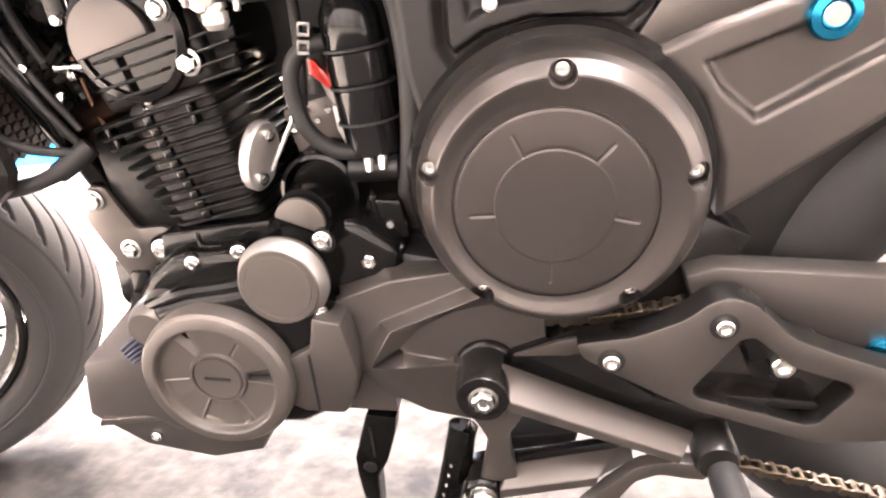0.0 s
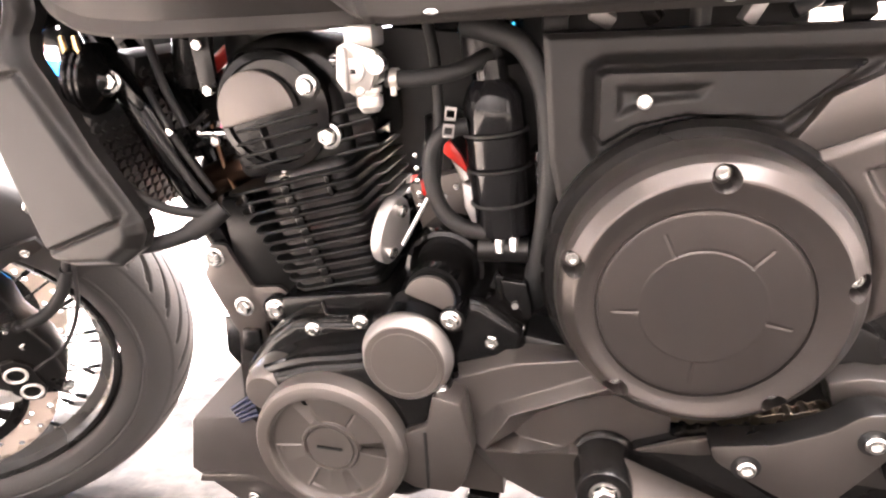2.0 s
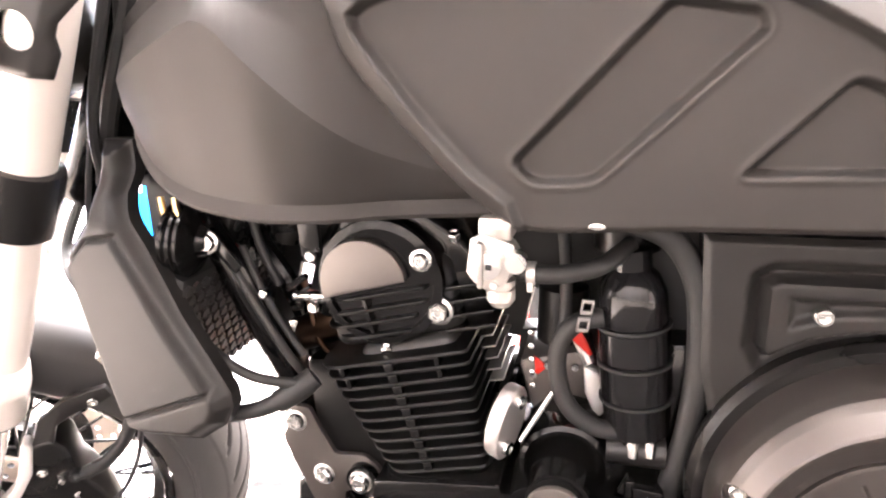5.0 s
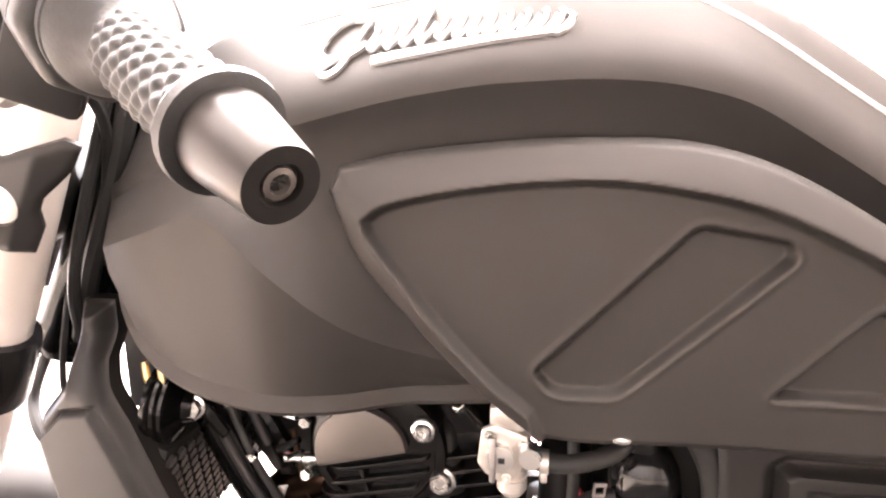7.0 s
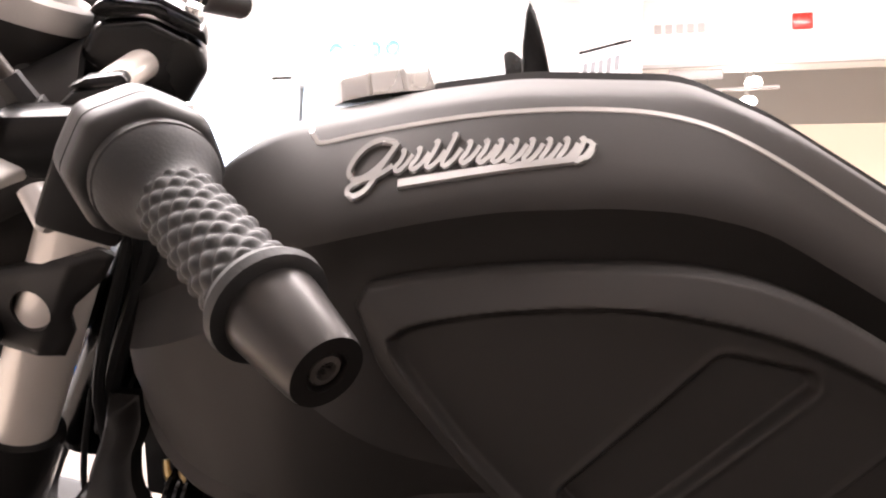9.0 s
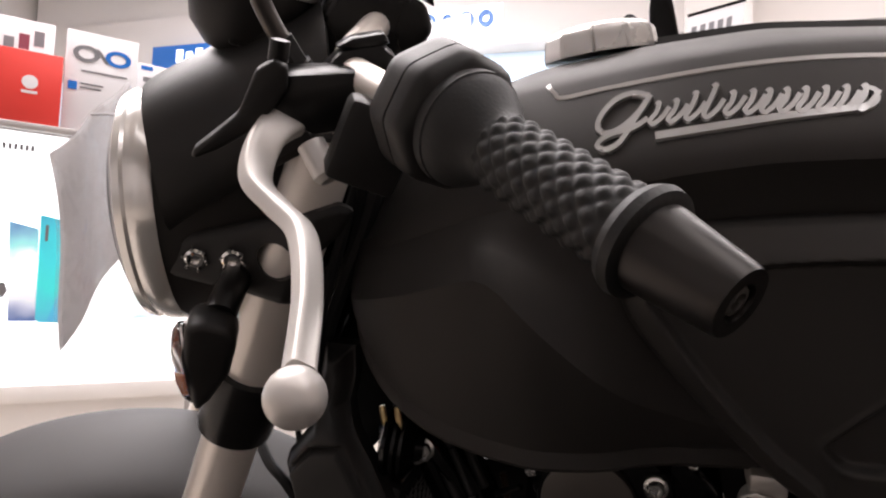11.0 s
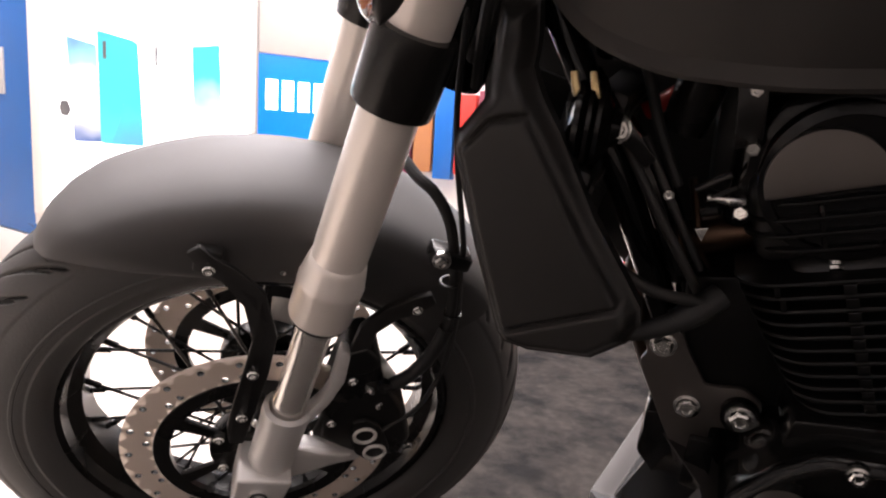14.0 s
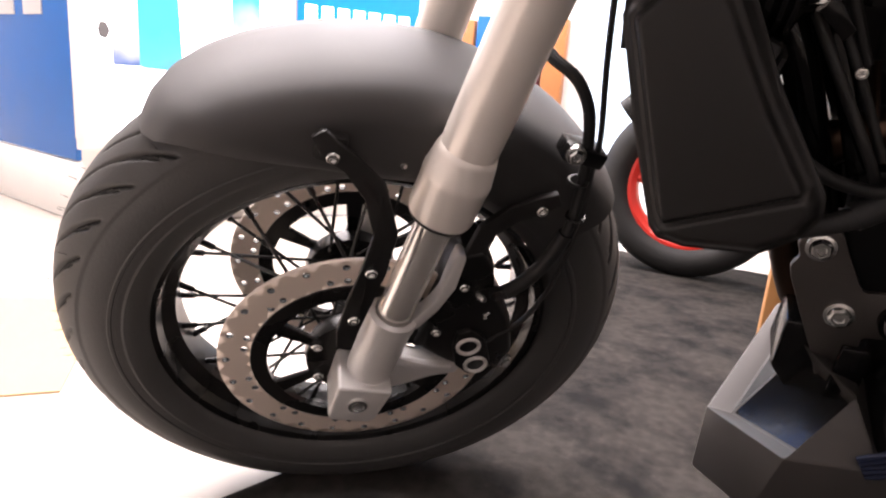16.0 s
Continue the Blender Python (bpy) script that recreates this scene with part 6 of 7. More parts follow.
fpart("caliper_cheek", slab([(0.080, 0.096), (0.094, 0.104), (0.114, 0.094), (0.136, 0.058), (0.134, 0.038), (0.118, 0.032), (0.098, 0.044), (0.084, 0.072)], -0.114, -0.104, 0.004, 2), SATIN, caliper)
for x, z in ((0.099, 0.080), (0.119, 0.053)):
    fpart("piston_ring", turned([(0.0100, 0), (0.0136, 0), (0.0138, 0.003), (0.0128, 0.004), (0.0108, 0.004), (0.0100, 0.003)], Matrix.Translation((x, -0.113, z)) @ Matrix.Rotation(radians(90), 4, "X"), 28), CAST, caliper)
for x, z in ((0.159, 0.051), (0.103, 0.123)):
    hex_bolt(fpt((x, -0.103, z)), fdir((0.4, -1, 0)), 0.006, caliper)
part("bleed_nipple", turned([(0, 0), (0.0045, 0), (0.0040, 0.010), (0.0025, 0.013), (0, 0.013)], axis_pose(fpt((0.082, -0.106, 0.150)), fdir((0.2, -1, 0.3))), 10), ZINC, caliper)
part("banjo_bolt", turned([(0, 0), (0.007, 0), (0.007, 0.010), (0, 0.011)], axis_pose(fpt((0.096, -0.106, 0.158)), fdir((0, -1, 0.1))), 12), DARK, caliper)
fpart("brake_hose", tube([(0.094, -0.114, 0.158), (0.105, -0.110, 0.162), (0.123, -0.103, 0.174), (0.136, -0.099, 0.204), (0.138, -0.098, 0.240), (0.131, -0.098, 0.274), (0.119, -0.097, 0.311), (0.107, -0.096, 0.338), (0.091, -0.095, 0.366), (0.072, -0.086, 0.384), (0.052, -0.060, 0.388), (0.040, -0.02, 0.400), (0.045, 0.0, 0.46)], 0.0054, 10), RUBBER, bike, "black brake hose")
fpart("hose_sleeve", tube([(0.104, -0.110, 0.161), (0.123, -0.103, 0.174), (0.136, -0.099, 0.204), (0.138, -0.098, 0.240)], 0.0078, 12), RUBBER, bike, "black brake hose sleeve")
for h in (0.262, 0.300):
    fpart("cable_tie", torus((0.136 - 0.5 * (h - 0.262), -0.099, h), (-0.3, 0, 1), 0.0085, 0.0016, 20, 6), SATIN, bike)
fpart("sensor_cable", tube([(0.110, -0.112, 0.076), (0.126, -0.108, 0.095), (0.149, -0.104, 0.127), (0.155, -0.101, 0.188), (0.141, -0.100, 0.262), (0.122, -0.100, 0.318), (0.113, -0.100, 0.346), (0.083, -0.096, 0.408), (0.058, -0.088, 0.470), (0.045, -0.06, 0.54)], 0.0028, 8), RUBBER, bike, "thin black sensor cable")
clampb = fpart("hose_bracket", box(0.088, -0.106, 0.318, 0.128, -0.080, 0.334, 0.003), SATIN, bike, "black hose bracket on the mudguard")
hex_bolt(fpt((0.097, -0.106, 0.327)), fdir((-0.2, -1, 0)), 0.0062, clampb)

# yokes, steering head
yoke = fpart("lower_yoke", slab([(-0.030, -0.135), (0.030, -0.135), (0.085, -0.03), (0.085, 0.03), (0.030, 0.135), (-0.030, 0.135), (-0.012, 0.0)], 0.474, 0.508, 0.006, m=Matrix.Rotation(radians(90), 4, "X") @ Matrix.Scale(-1, 4, (0, 1, 0))), SATIN, bike, "black lower fork yoke")
for y in (-0.102, 0.102):
    fpart("clamp_sleeve", turned([(0.024, 0.459), (0.0327, 0.459), (0.0337, 0.465), (0.0337, 0.514), (0.0322, 0.521), (0.024, 0.522)], Matrix.Translation((0.0100, y, 0)) @ Matrix.Rotation(radians(-0.86), 4, "Y"), 48), SATIN, yoke, "black clamp sleeve")
FRONT = UPPER
fpart("steering_head", turned([(0, 0.47), (0.032, 0.47), (0.034, 0.48), (0.030, 0.50), (0.030, 0.72), (0.034, 0.74), (0, 0.75)], Matrix.Translation((0.052, 0.003, 0)), 28), GLOSS, yoke)
fpart("steering_web", slab([(0.05, 0.48), (0.10, 0.52), (0.14, 0.62), (0.11, 0.74), (0.05, 0.74)], -0.02, 0.03, 0.006), GLOSS, yoke)
for z in (0.66, 0.625):
    socket_bolt(fpt((0.047, -0.026, z)), fdir((0, -1, 0)), 0.0055, yoke)
fpart("cable", tube([(0.03, -0.035, 0.78), (0.045, -0.045, 0.68), (0.05, -0.04, 0.58), (0.06, -0.03, 0.50)], 0.008, 8), RUBBER, yoke)
fpart("cable", tube([(0.02, -0.030, 0.78), (0.030, -0.050, 0.66), (0.042, -0.05, 0.56), (0.07, -0.03, 0.48)], 0.005, 8), RUBBER, yoke)
fpart("top_yoke", slab([(-0.032, -0.12), (0.028, -0.12), (0.075, -0.03), (0.075, 0.035), (0.028, 0.126), (-0.032, 0.126), (-0.02, 0.0)], 0.738, 0.762, 0.006, m=Matrix.Translation((0, 0.037, 0)) @ Matrix.Rotation(radians(90), 4, "X") @ Matrix.Scale(-1, 4, (0, 1, 0))), SATIN, yoke)

# headlamp
HA = Vector((-0.9157, 0, -0.4019)).normalized()
HC = Vector((-0.1030, 0.042, 0.6015))
hm = axis_pose(HC, HA)
lamp = fpart("headlamp", turned([(0, -0.125), (0.050, -0.125), (0.078, -0.112), (0.092, -0.085), (0.099, -0.045), (0.1025, -0.006), (0.1025, -0.002), (0, -0.002)], hm, 64), TANK, bike, "round headlamp in a satin black shell")
fpart("chrome_ring", turned([(0.090, -0.004), (0.1045, -0.003), (0.1060, 0.001), (0.1050, 0.012), (0.1020, 0.018), (0.1030, 0.021), (0.1010, 0.027), (0.0960, 0.030), (0.0935, 0.024), (0.088, 0.002)], hm, 72), material("lamp_chrome", (0.88, 0.86, 0.83), 0.22, metal=0.7, vary=0.05), lamp, "polished chrome ring")
fpart("lens", turned([(0.0, 0.050), (0.03, 0.0485), (0.06, 0.043), (0.082, 0.036), (0.0955, 0.028), (0.0945, 0.025), (0.082, 0.032), (0.06, 0.039), (0.03, 0.044), (0.0, 0.045)], hm, 56), LENS, lamp, "clear glass lens")
fpart("reflector", turned([(0.0, -0.03), (0.03, -0.025), (0.06, -0.008), (0.090, 0.014), (0.0915, 0.014), (0.062, -0.012), (0.0, -0.035)], hm, 48), CHROME, lamp, "bright reflector bowl")


def cowl():
    bm, loops = bmesh.new(), []
    for u in np.linspace(0, 1, 22):
        x, top = -0.151 + 0.105 * u, 0.716 + 0.112 * u ** 0.9
        w = 0.088 + 0.014 * u
        loop = []
        for a in np.linspace(0, math.pi, 22):
            loop.append((x + 0.05 * (1 - math.sin(a)) * (1 - 0.4 * u), 0.012 - w * math.cos(a), top - 0.075 * (1 - math.sin(a)) ** 1.3 - 0.01))
        inner = [(p[0] + 0.004, 0.012 + (p[1] - 0.012) * 0.95, p[2] - 0.005) for p in loop[::-1]]
        loops.append(loop + inner)
    rings(bm, loops)
    return bm


fpart("cowl", cowl(), PLASTIC, lamp, "matte black cowl over the lamp", sharp=45)
BR = [(-0.096, 0.606), (-0.090, 0.616), (-0.058, 0.641), (-0.024, 0.669), (0.010, 0.697), (0.022, 0.696), (0.020, 0.676), (0.008, 0.650), (0.008, 0.640), (0.014, 0.628), (0.013, 0.608), (-0.022, 0.598), (-0.044, 0.592), (-0.092, 0.580)]
HOLE = [(-0.018 + 0.0145 * math.cos(a), 0.634 + 0.0145 * math.sin(a)) for a in [2 * math.pi * i / 16 for i in range(16)]]


def bracket_depth(X, Z):
    return -0.0645 - 0.40 * (np.minimum(X, -0.030) + 0.074) - 0.60 * (np.clip(X, -0.030, -0.004) + 0.030) + 0.003 * (1 - step(-away(BR, X, Z), 0, 0.004))


lb = fpart("lamp_bracket", pressed(BR, bracket_depth, 0.0025, 0.006, (HOLE,)), PLASTIC, lamp, "matte black lamp bracket", sharp=50)
for x, z in ((-0.074, 0.607), (-0.048, 0.620)):
    bm = turned([(0, 0), (0.0085, 0), (0.0085, 0.004), (0.0065, 0.006), (0.004, 0.0055), (0.0035, 0.002), (0, 0.002)], Matrix.Translation((x, -0.064 - 0.40 * (x + 0.074), z)) @ Matrix.Rotation(radians(90), 4, "X"), 14)
    fpart("bolt", bm, CHROME, lamp)
    for k in range(6):
        a = k * math.pi / 3
        c = Vector((x + 0.0092 * math.cos(a), -0.067 - 0.40 * (x + 0.074), z + 0.0092 * math.sin(a)))
        fpart("bolt_knurl", turned([(0, -0.002), (0.0017, -0.002), (0.0016, 0.004), (0, 0.0042)], Matrix.Translation(c) @ Matrix.Rotation(radians(90), 4, "X"), 8), CHROME, lamp)

# indicator
ind = fpart("indicator", slab([(-0.067, 0.597), (-0.058, 0.604), (-0.038, 0.605), (-0.030, 0.594), (-0.028, 0.568), (-0.034, 0.543), (-0.041, 0.529), (-0.048, 0.541), (-0.062, 0.572)], -0.153, -0.117, 0.008, 3), PLASTIC, bike, "black flasher with a clear lens")
fpart("stalk", tube([(-0.046, -0.125, 0.598), (-0.044, -0.105, 0.604), (-0.040, -0.07, 0.606)], 0.012, 12), SATIN, ind)
la, ln = Vector((0.026, 0, -0.062)).normalized(), Vector((-0.91, -0.16, -0.38))
ln = (ln - la * ln.dot(la)).normalized()
lensm = Matrix.Translation((-0.0560, -0.136, 0.561)) @ Matrix((la.cross(ln), la, ln)).transposed().to_4x4()
fpart("lens", turned([(0, -0.002), (0.034, -0.002), (0.0335, 0.003), (0.028, 0.0075), (0.016, 0.0105), (0, 0.0115)], lensm, 32, squash=(0.52, 1.0)), LENS, ind, "clear lens")
fpart("reflector", turned([(0, 0.0002), (0.030, 0.0005), (0.029, 0.002), (0.012, 0.003), (0.0, 0.003)], lensm, 28, squash=(0.5, 1.0)), CHROME, ind, "bright reflector")
fpart("bulb_cover", turned([(0, 0), (0.010, 0), (0.007, 0.004), (0, 0.006)], lensm @ Matrix.Translation((0.002, 0.014, 0.002)), 20), AMBER, ind)

# handlebar, grips, levers
bar = fpart("handlebar", tube([(0.0, -0.02, 0.822), (-0.008, -0.05, 0.815), (-0.020, -0.095, 0.795), (-0.005, -0.16, 0.797), (0.020, -0.22, 0.803), (0.085, -0.375, 0.810)], 0.0110, 16), SILVER, bike, "silver tubular handlebar")
fpart("far_bar", tube([(0.0, 0.0, 0.822), (-0.008, 0.06, 0.822), (-0.018, 0.105, 0.842), (-0.008, 0.17, 0.860), (0.055, 0.34, 0.873)], 0.0110, 12), SILVER, bar)
fpart("riser", slab([(-0.046, 0.795), (-0.040, 0.835), (-0.010, 0.852), (0.028, 0.850), (0.040, 0.835), (0.034, 0.800), (0.02, 0.765), (-0.02, 0.765)], -0.034, 0.042, 0.007, 3), SATIN, bar, "black handlebar clamp")
fpart("riser_cap", slab([(-0.046, 0.840), (-0.042, 0.850), (-0.008, 0.862), (0.028, 0.860), (0.034, 0.850), (0.024, 0.853), (-0.010, 0.855), (-0.040, 0.838)], -0.032, 0.040, 0.0025, 2), SATIN, bar)
fpart("riser_cap", slab([(-0.044, 0.853), (-0.040, 0.861), (-0.008, 0.869), (0.020, 0.867), (0.026, 0.863), (-0.008, 0.864)], -0.028, 0.036, 0.002, 2), SATIN, bar)
clampm = fpart("lever_clamp", slab([(-0.038, 0.786), (-0.030, 0.804), (-0.008, 0.818), (0.006, 0.814), (0.010, 0.800), (-0.004, 0.780), (-0.022, 0.770)], -0.124, -0.098, 0.004, 2), SATIN, bar, "black clamp on the bar")
fpart("clamp_cap", slab([(-0.034, 0.804), (-0.026, 0.814), (-0.008, 0.825), (-0.002, 0.820), (-0.012, 0.812)], -0.121, -0.101, 0.0025, 2), SATIN, clampm)
fpart("clutch_cable", tube([(-0.030, -0.125, 0.752), (-0.022, -0.10, 0.742), (0.0, -0.07, 0.735), (0.03, -0.05, 0.70), (0.05, -0.04, 0.62)], 0.0045, 8), RUBBER, clampm)
for x in (-0.034, 0.016):
    for y in (-0.016, 0.026):
        part("bolt", turned([(0, 0), (0.007, 0), (0.0065, 0.006), (0.003, 0.007), (0.0025, 0.003)], axis_pose(fpt((x, y, 0.866 if x > 0 else 0.860)), fdir((-0.15, 0, 1))), 14), ZINC, bar)
G0, G1 = Vector((0.022, -0.230, 0.8070)), Vector((0.073, -0.349, 0.8100))
GD = (G1 - G0).normalized()
gm = axis_pose(G0, GD)
GL = (G1 - G0).length


def grip():
    bm, loops, segs = bmesh.new(), [], 108
    n = 130
    for i in range(n + 1):
        h = GL * i / n
        loop = []
        for k in range(segs):
            a = 2 * math.pi * k / segs
            p, q = math.sin(5 * a + h * 290), math.sin(5 * a - h * 290)
            k0 = float(step(h, 0.034, 0.040) * (1 - step(h, GL - 0.012, GL - 0.006)))
            r = 0.0168 + k0 * 0.0022 * abs(p * q) ** 0.8
            if h < 0.044:
                r = 0.0295 - 0.0120 * float(step(h, 0.016, 0.044))
            loop.append(gm @ Vector((r * math.cos(a), r * math.sin(a), h)))
        loops.append(loop)
    rings(bm, loops)
    return bm


gr = fpart("grip", grip(), RUBBER, bar, "black rubber grip with a diamond pattern", sharp=60)
fpart("grip_flange", turned([(0, -0.004), (0.0215, -0.004), (0.0232, 0.0), (0.0225, 0.004), (0.0185, 0.0055), (0, 0.0055)], axis_pose(G1, GD), 36), RUBBER, gr)
end = fpart("bar_end", turned([(0, 0.004), (0.0180, 0.004), (0.0178, 0.008), (0.0140, 0.039), (0.0132, 0.042), (0.0075, 0.042), (0.007, 0.039), (0, 0.039)], axis_pose(G1, GD), 40), material("polished_black_bar_end", (0.034, 0.0315, 0.030), 0.40, metal=0.8, vary=0.1), bar, "polished black tapered bar end")
fpart("end_screw", turned([(0, 0.038), (0.0058, 0.038), (0.0056, 0.0408), (0.0036, 0.0412), (0.0032, 0.039), (0, 0.039)], axis_pose(G1, GD), 12), CAP, end)
sw0 = axis_pose(G0 - GD * 0.026, GD, 0.2) @ Matrix.Diagonal((0.92, 0.92, 0.80, 1))


def housing():
    bm, loops = bmesh.new(), []
    for r, h in ((0.012, 0), (0.030, 0.0005), (0.0365, 0.003), (0.0395, 0.008), (0.0400, 0.014), (0.0400, 0.026), (0.0392, 0.0265), (0.0392, 0.0275), (0.0400, 0.028), (0.0400, 0.038), (0.0385, 0.044), (0.034, 0.048), (0.026, 0.0505), (0.012, 0.051)):
        loop = []
        for k in range(64):
            a = 2 * math.pi * k / 64
            q = sum(abs(math.cos(a - math.pi / 4 * j)) ** 26 for j in range(4)) ** (-1 / 26)
            loop.append(sw0 @ Matrix.Rotation(0.5, 4, "Z") @ Vector((0.94 * r * q * math.cos(a), 0.94 * r * q * math.sin(a), h)))
        loops.append(loop)
    rings(bm, loops)
    return bm


fpart("switch_housing", housing(), PLASTIC, bar, "black rounded switch housing", sharp=50)
fpart("inner_collar", turned([(0, 0.050), (0.0325, 0.050), (0.0325, 0.056), (0.028, 0.060), (0, 0.060)], sw0, 32), RUBBER, bar)
fpart("switch_block", box(-0.022, -0.19, 0.742, 0.022, -0.165, 0.792, 0.005), PLASTIC, bar)
fpart("switch_button", turned([(0, 0), (0.009, 0), (0.008, 0.008), (0, 0.009)], Matrix.Translation((0.030, -0.185, 0.826)) @ Matrix.Rotation(radians(60), 4, "Y"), 16), CHROME, bar)
perch = fpart("lever_perch", slab([(-0.072, 0.756), (-0.060, 0.782), (-0.020, 0.800), (0.002, 0.800), (0.004, 0.772), (-0.030, 0.752)], -0.150, -0.110, 0.006), SATIN, bar, "black lever perch")
hex_bolt(fpt((-0.040, -0.132, 0.785)), fdir((-0.3, -0.2, 1)), 0.0042, perch)
fpart("adjuster", turned([(0, 0), (0.009, 0), (0.009, 0.022), (0.006, 0.026), (0, 0.026)], axis_pose((-0.030, -0.150, 0.748), (0.6, -0.5, -0.5)), 14), CAST, perch)
fpart("choke_lever", slab([(-0.074, 0.780), (-0.066, 0.790), (-0.058, 0.789), (-0.054, 0.776), (-0.058, 0.762), (-0.066, 0.745), (-0.080, 0.728), (-0.092, 0.717), (-0.094, 0.722), (-0.086, 0.735), (-0.076, 0.752)], -0.160, -0.144, 0.0055, 3), PLASTIC, perch, "black thumb lever")
fpart("stub", turned([(0, 0), (0.006, 0), (0.006, 0.012), (0, 0.013)], axis_pose((-0.064, -0.148, 0.788), (-0.2, 0, 1)), 12), SATIN, perch)


def clutch_lever():
    pts = [(-0.046, -0.142, 0.756), (-0.055, -0.162, 0.750), (-0.058, -0.182, 0.739), (-0.055, -0.203, 0.731), (-0.042, -0.228, 0.731), (-0.030, -0.255, 0.732), (-0.025, -0.298, 0.725), (-0.025, -0.340, 0.715)]
    path = spline(pts, 8)
    bm, loops = bmesh.new(), []
    for i, p in enumerate(path):
        u = i / (len(path) - 1)
        d = (path[min(i + 1, len(path) - 1)] - path[max(i - 1, 0)]).normalized()
        s = Vector((0.3, 0, 1)).cross(d).normalized()
        up = d.cross(s)
        w, t = 0.0112 - 0.0052 * min(1, 1.15 * u), 0.0058 - 0.0010 * u
        loops.append([p + s * (w * c * (abs(c) ** -0.62 if abs(c) > 1e-6 else 1)) + up * (t * e * (abs(e) ** -0.62 if abs(e) > 1e-6 else 1)) for c, e in [(math.cos(2 * math.pi * (k + 0.5) / 24), math.sin(2 * math.pi * (k + 0.5) / 24)) for k in range(24)]])
    rings(bm, loops)
    return bm


lever = fpart("clutch_lever", clutch_lever(), LEVER, bar, "silver ball-ended clutch lever", sharp=50)
bm = bmesh.new()
bmesh.ops.create_uvsphere(bm, u_segments=32, v_segments=20, radius=0.0118)
bmesh.ops.transform(bm, matrix=Matrix.Translation((-0.025, -0.351, 0.711)), verts=bm.verts)
fpart("ball", bm, LEVER, lever)
fpart("mirror_stem", tube([(-0.044, -0.105, 0.776), (-0.060, -0.108, 0.790), (-0.079, -0.112, 0.807), (-0.0925, -0.118, 0.825), (-0.099, -0.124, 0.846), (-0.102, -0.130, 0.870), (-0.112, -0.14, 0.96)], 0.0063, 12), FRAME, bar, "dark grey mirror stem")
fpart("stem_boot", tube([(-0.034, -0.103, 0.766), (-0.042, -0.105, 0.774), (-0.0425, -0.105, 0.7745), (-0.052, -0.107, 0.783), (-0.0525, -0.107, 0.7835), (-0.066, -0.109, 0.795)], [0.0135, 0.0135, 0.0118, 0.0118, 0.0092, 0.0088], 6, smooth=False), RUBBER, bar)
fpart("mirror", slab([(-0.17, 0.955), (-0.13, 0.985), (-0.08, 0.985), (-0.05, 0.965), (-0.08, 0.945), (-0.14, 0.94)], -0.20, -0.13, 0.010, 3), PLASTIC, bar)
fpart("far_housing", slab([(-0.046, 0.828), (-0.050, 0.855), (-0.042, 0.868), (-0.012, 0.884), (0.006, 0.885), (0.018, 0.866), (0.016, 0.850), (0.004, 0.838), (-0.02, 0.826)], 0.175, 0.222, 0.006, 2), SATIN, bar, "black far switch housing")
fpart("far_button", turned([(0, 0), (0.007, 0), (0.007, 0.006), (0.005, 0.008), (0, 0.008)], Matrix.Translation((-0.012, 0.19, 0.884)), 14), ZINC, bar)
fpart("far_grip", tube([(0.010, 0.215, 0.868)] + [(0.012 + 0.0024 * k + (0.0012 if k % 2 else 0), 0.222 + 0.006 * k, 0.870 + 0.0002 * k) for k in range(20)], [0.015] + [0.0178 if k % 2 else 0.0160 for k in range(20)], 18, smooth=False), RUBBER, bar)
fpart("far_reservoir", slab([(-0.084, 0.832), (-0.092, 0.856), (-0.088, 0.862), (-0.064, 0.871), (-0.059, 0.866), (-0.051, 0.846), (-0.056, 0.840)], 0.088, 0.125, 0.003, 2), SATIN, bar, "black brake fluid reservoir")
fpart("far_perch", slab([(-0.070, 0.775), (-0.084, 0.830), (-0.050, 0.845), (-0.030, 0.850), (-0.020, 0.835), (-0.032, 0.795)], 0.085, 0.118, 0.005, 2), SATIN, bar)
fpart("far_mirror_stem", tube([(-0.076, 0.13, 0.850), (-0.080, 0.132, 0.875), (-0.092, 0.14, 0.915), (-0.11, 0.16, 0.98)], 0.0066, 12), SATIN, bar)
# instrument
gm2 = axis_pose((-0.093, 0.010, 0.757), (-0.05, 0.0, 1.0))
gauge = fpart("instrument", turned([(0, 0), (0.026, 0.0), (0.040, 0.014), (0.047, 0.040), (0.048, 0.060), (0.046, 0.064)], gm2, 48), PLASTIC, bike, "black round instrument with a silver rim")
fpart("silver_rim", turned([(0.042, 0.056), (0.0495, 0.056), (0.0505, 0.060), (0.0500, 0.074), (0.0465, 0.078), (0.044, 0.074)], gm2, 48), CAST, gauge, "silver rim")
fpart("glass", turned([(0, 0.073), (0.045, 0.071), (0.045, 0.069), (0, 0.070)], gm2, 40), LENS, gauge)
fpart("dial", turned([(0, 0.060), (0.045, 0.060), (0.045, 0.062), (0, 0.062)], gm2, 40), DARK, gauge)
fpart("gauge_bracket", slab([(-0.10, 0.765), (-0.045, 0.775), (-0.045, 0.790), (-0.10, 0.790)], -0.03, 0.04, 0.004), SATIN, gauge)
fpart("cable", tube([(-0.09, -0.02, 0.755), (-0.06, -0.06, 0.745), (-0.03, -0.05, 0.74), (0.01, -0.04, 0.76)], 0.0055, 8), RUBBER, gauge)

# ---- things behind: a lit counter, bags and boxes, shop fronts, another motorcycle ----
# the counter's frame: x along its front, y into it, at the floor
COUNTER_AT = Matrix.Translation((-1.5, 1.0, 0)) @ Matrix.Rotation(math.atan2(0.785, 0.62), 4, "Z")


def cpart(name, bm, mat, parent=None, label="", sharp=30.0):
    bmesh.ops.transform(bm, matrix=COUNTER_AT, verts=bm.verts)
    return part(name, bm, mat, parent, label, sharp)


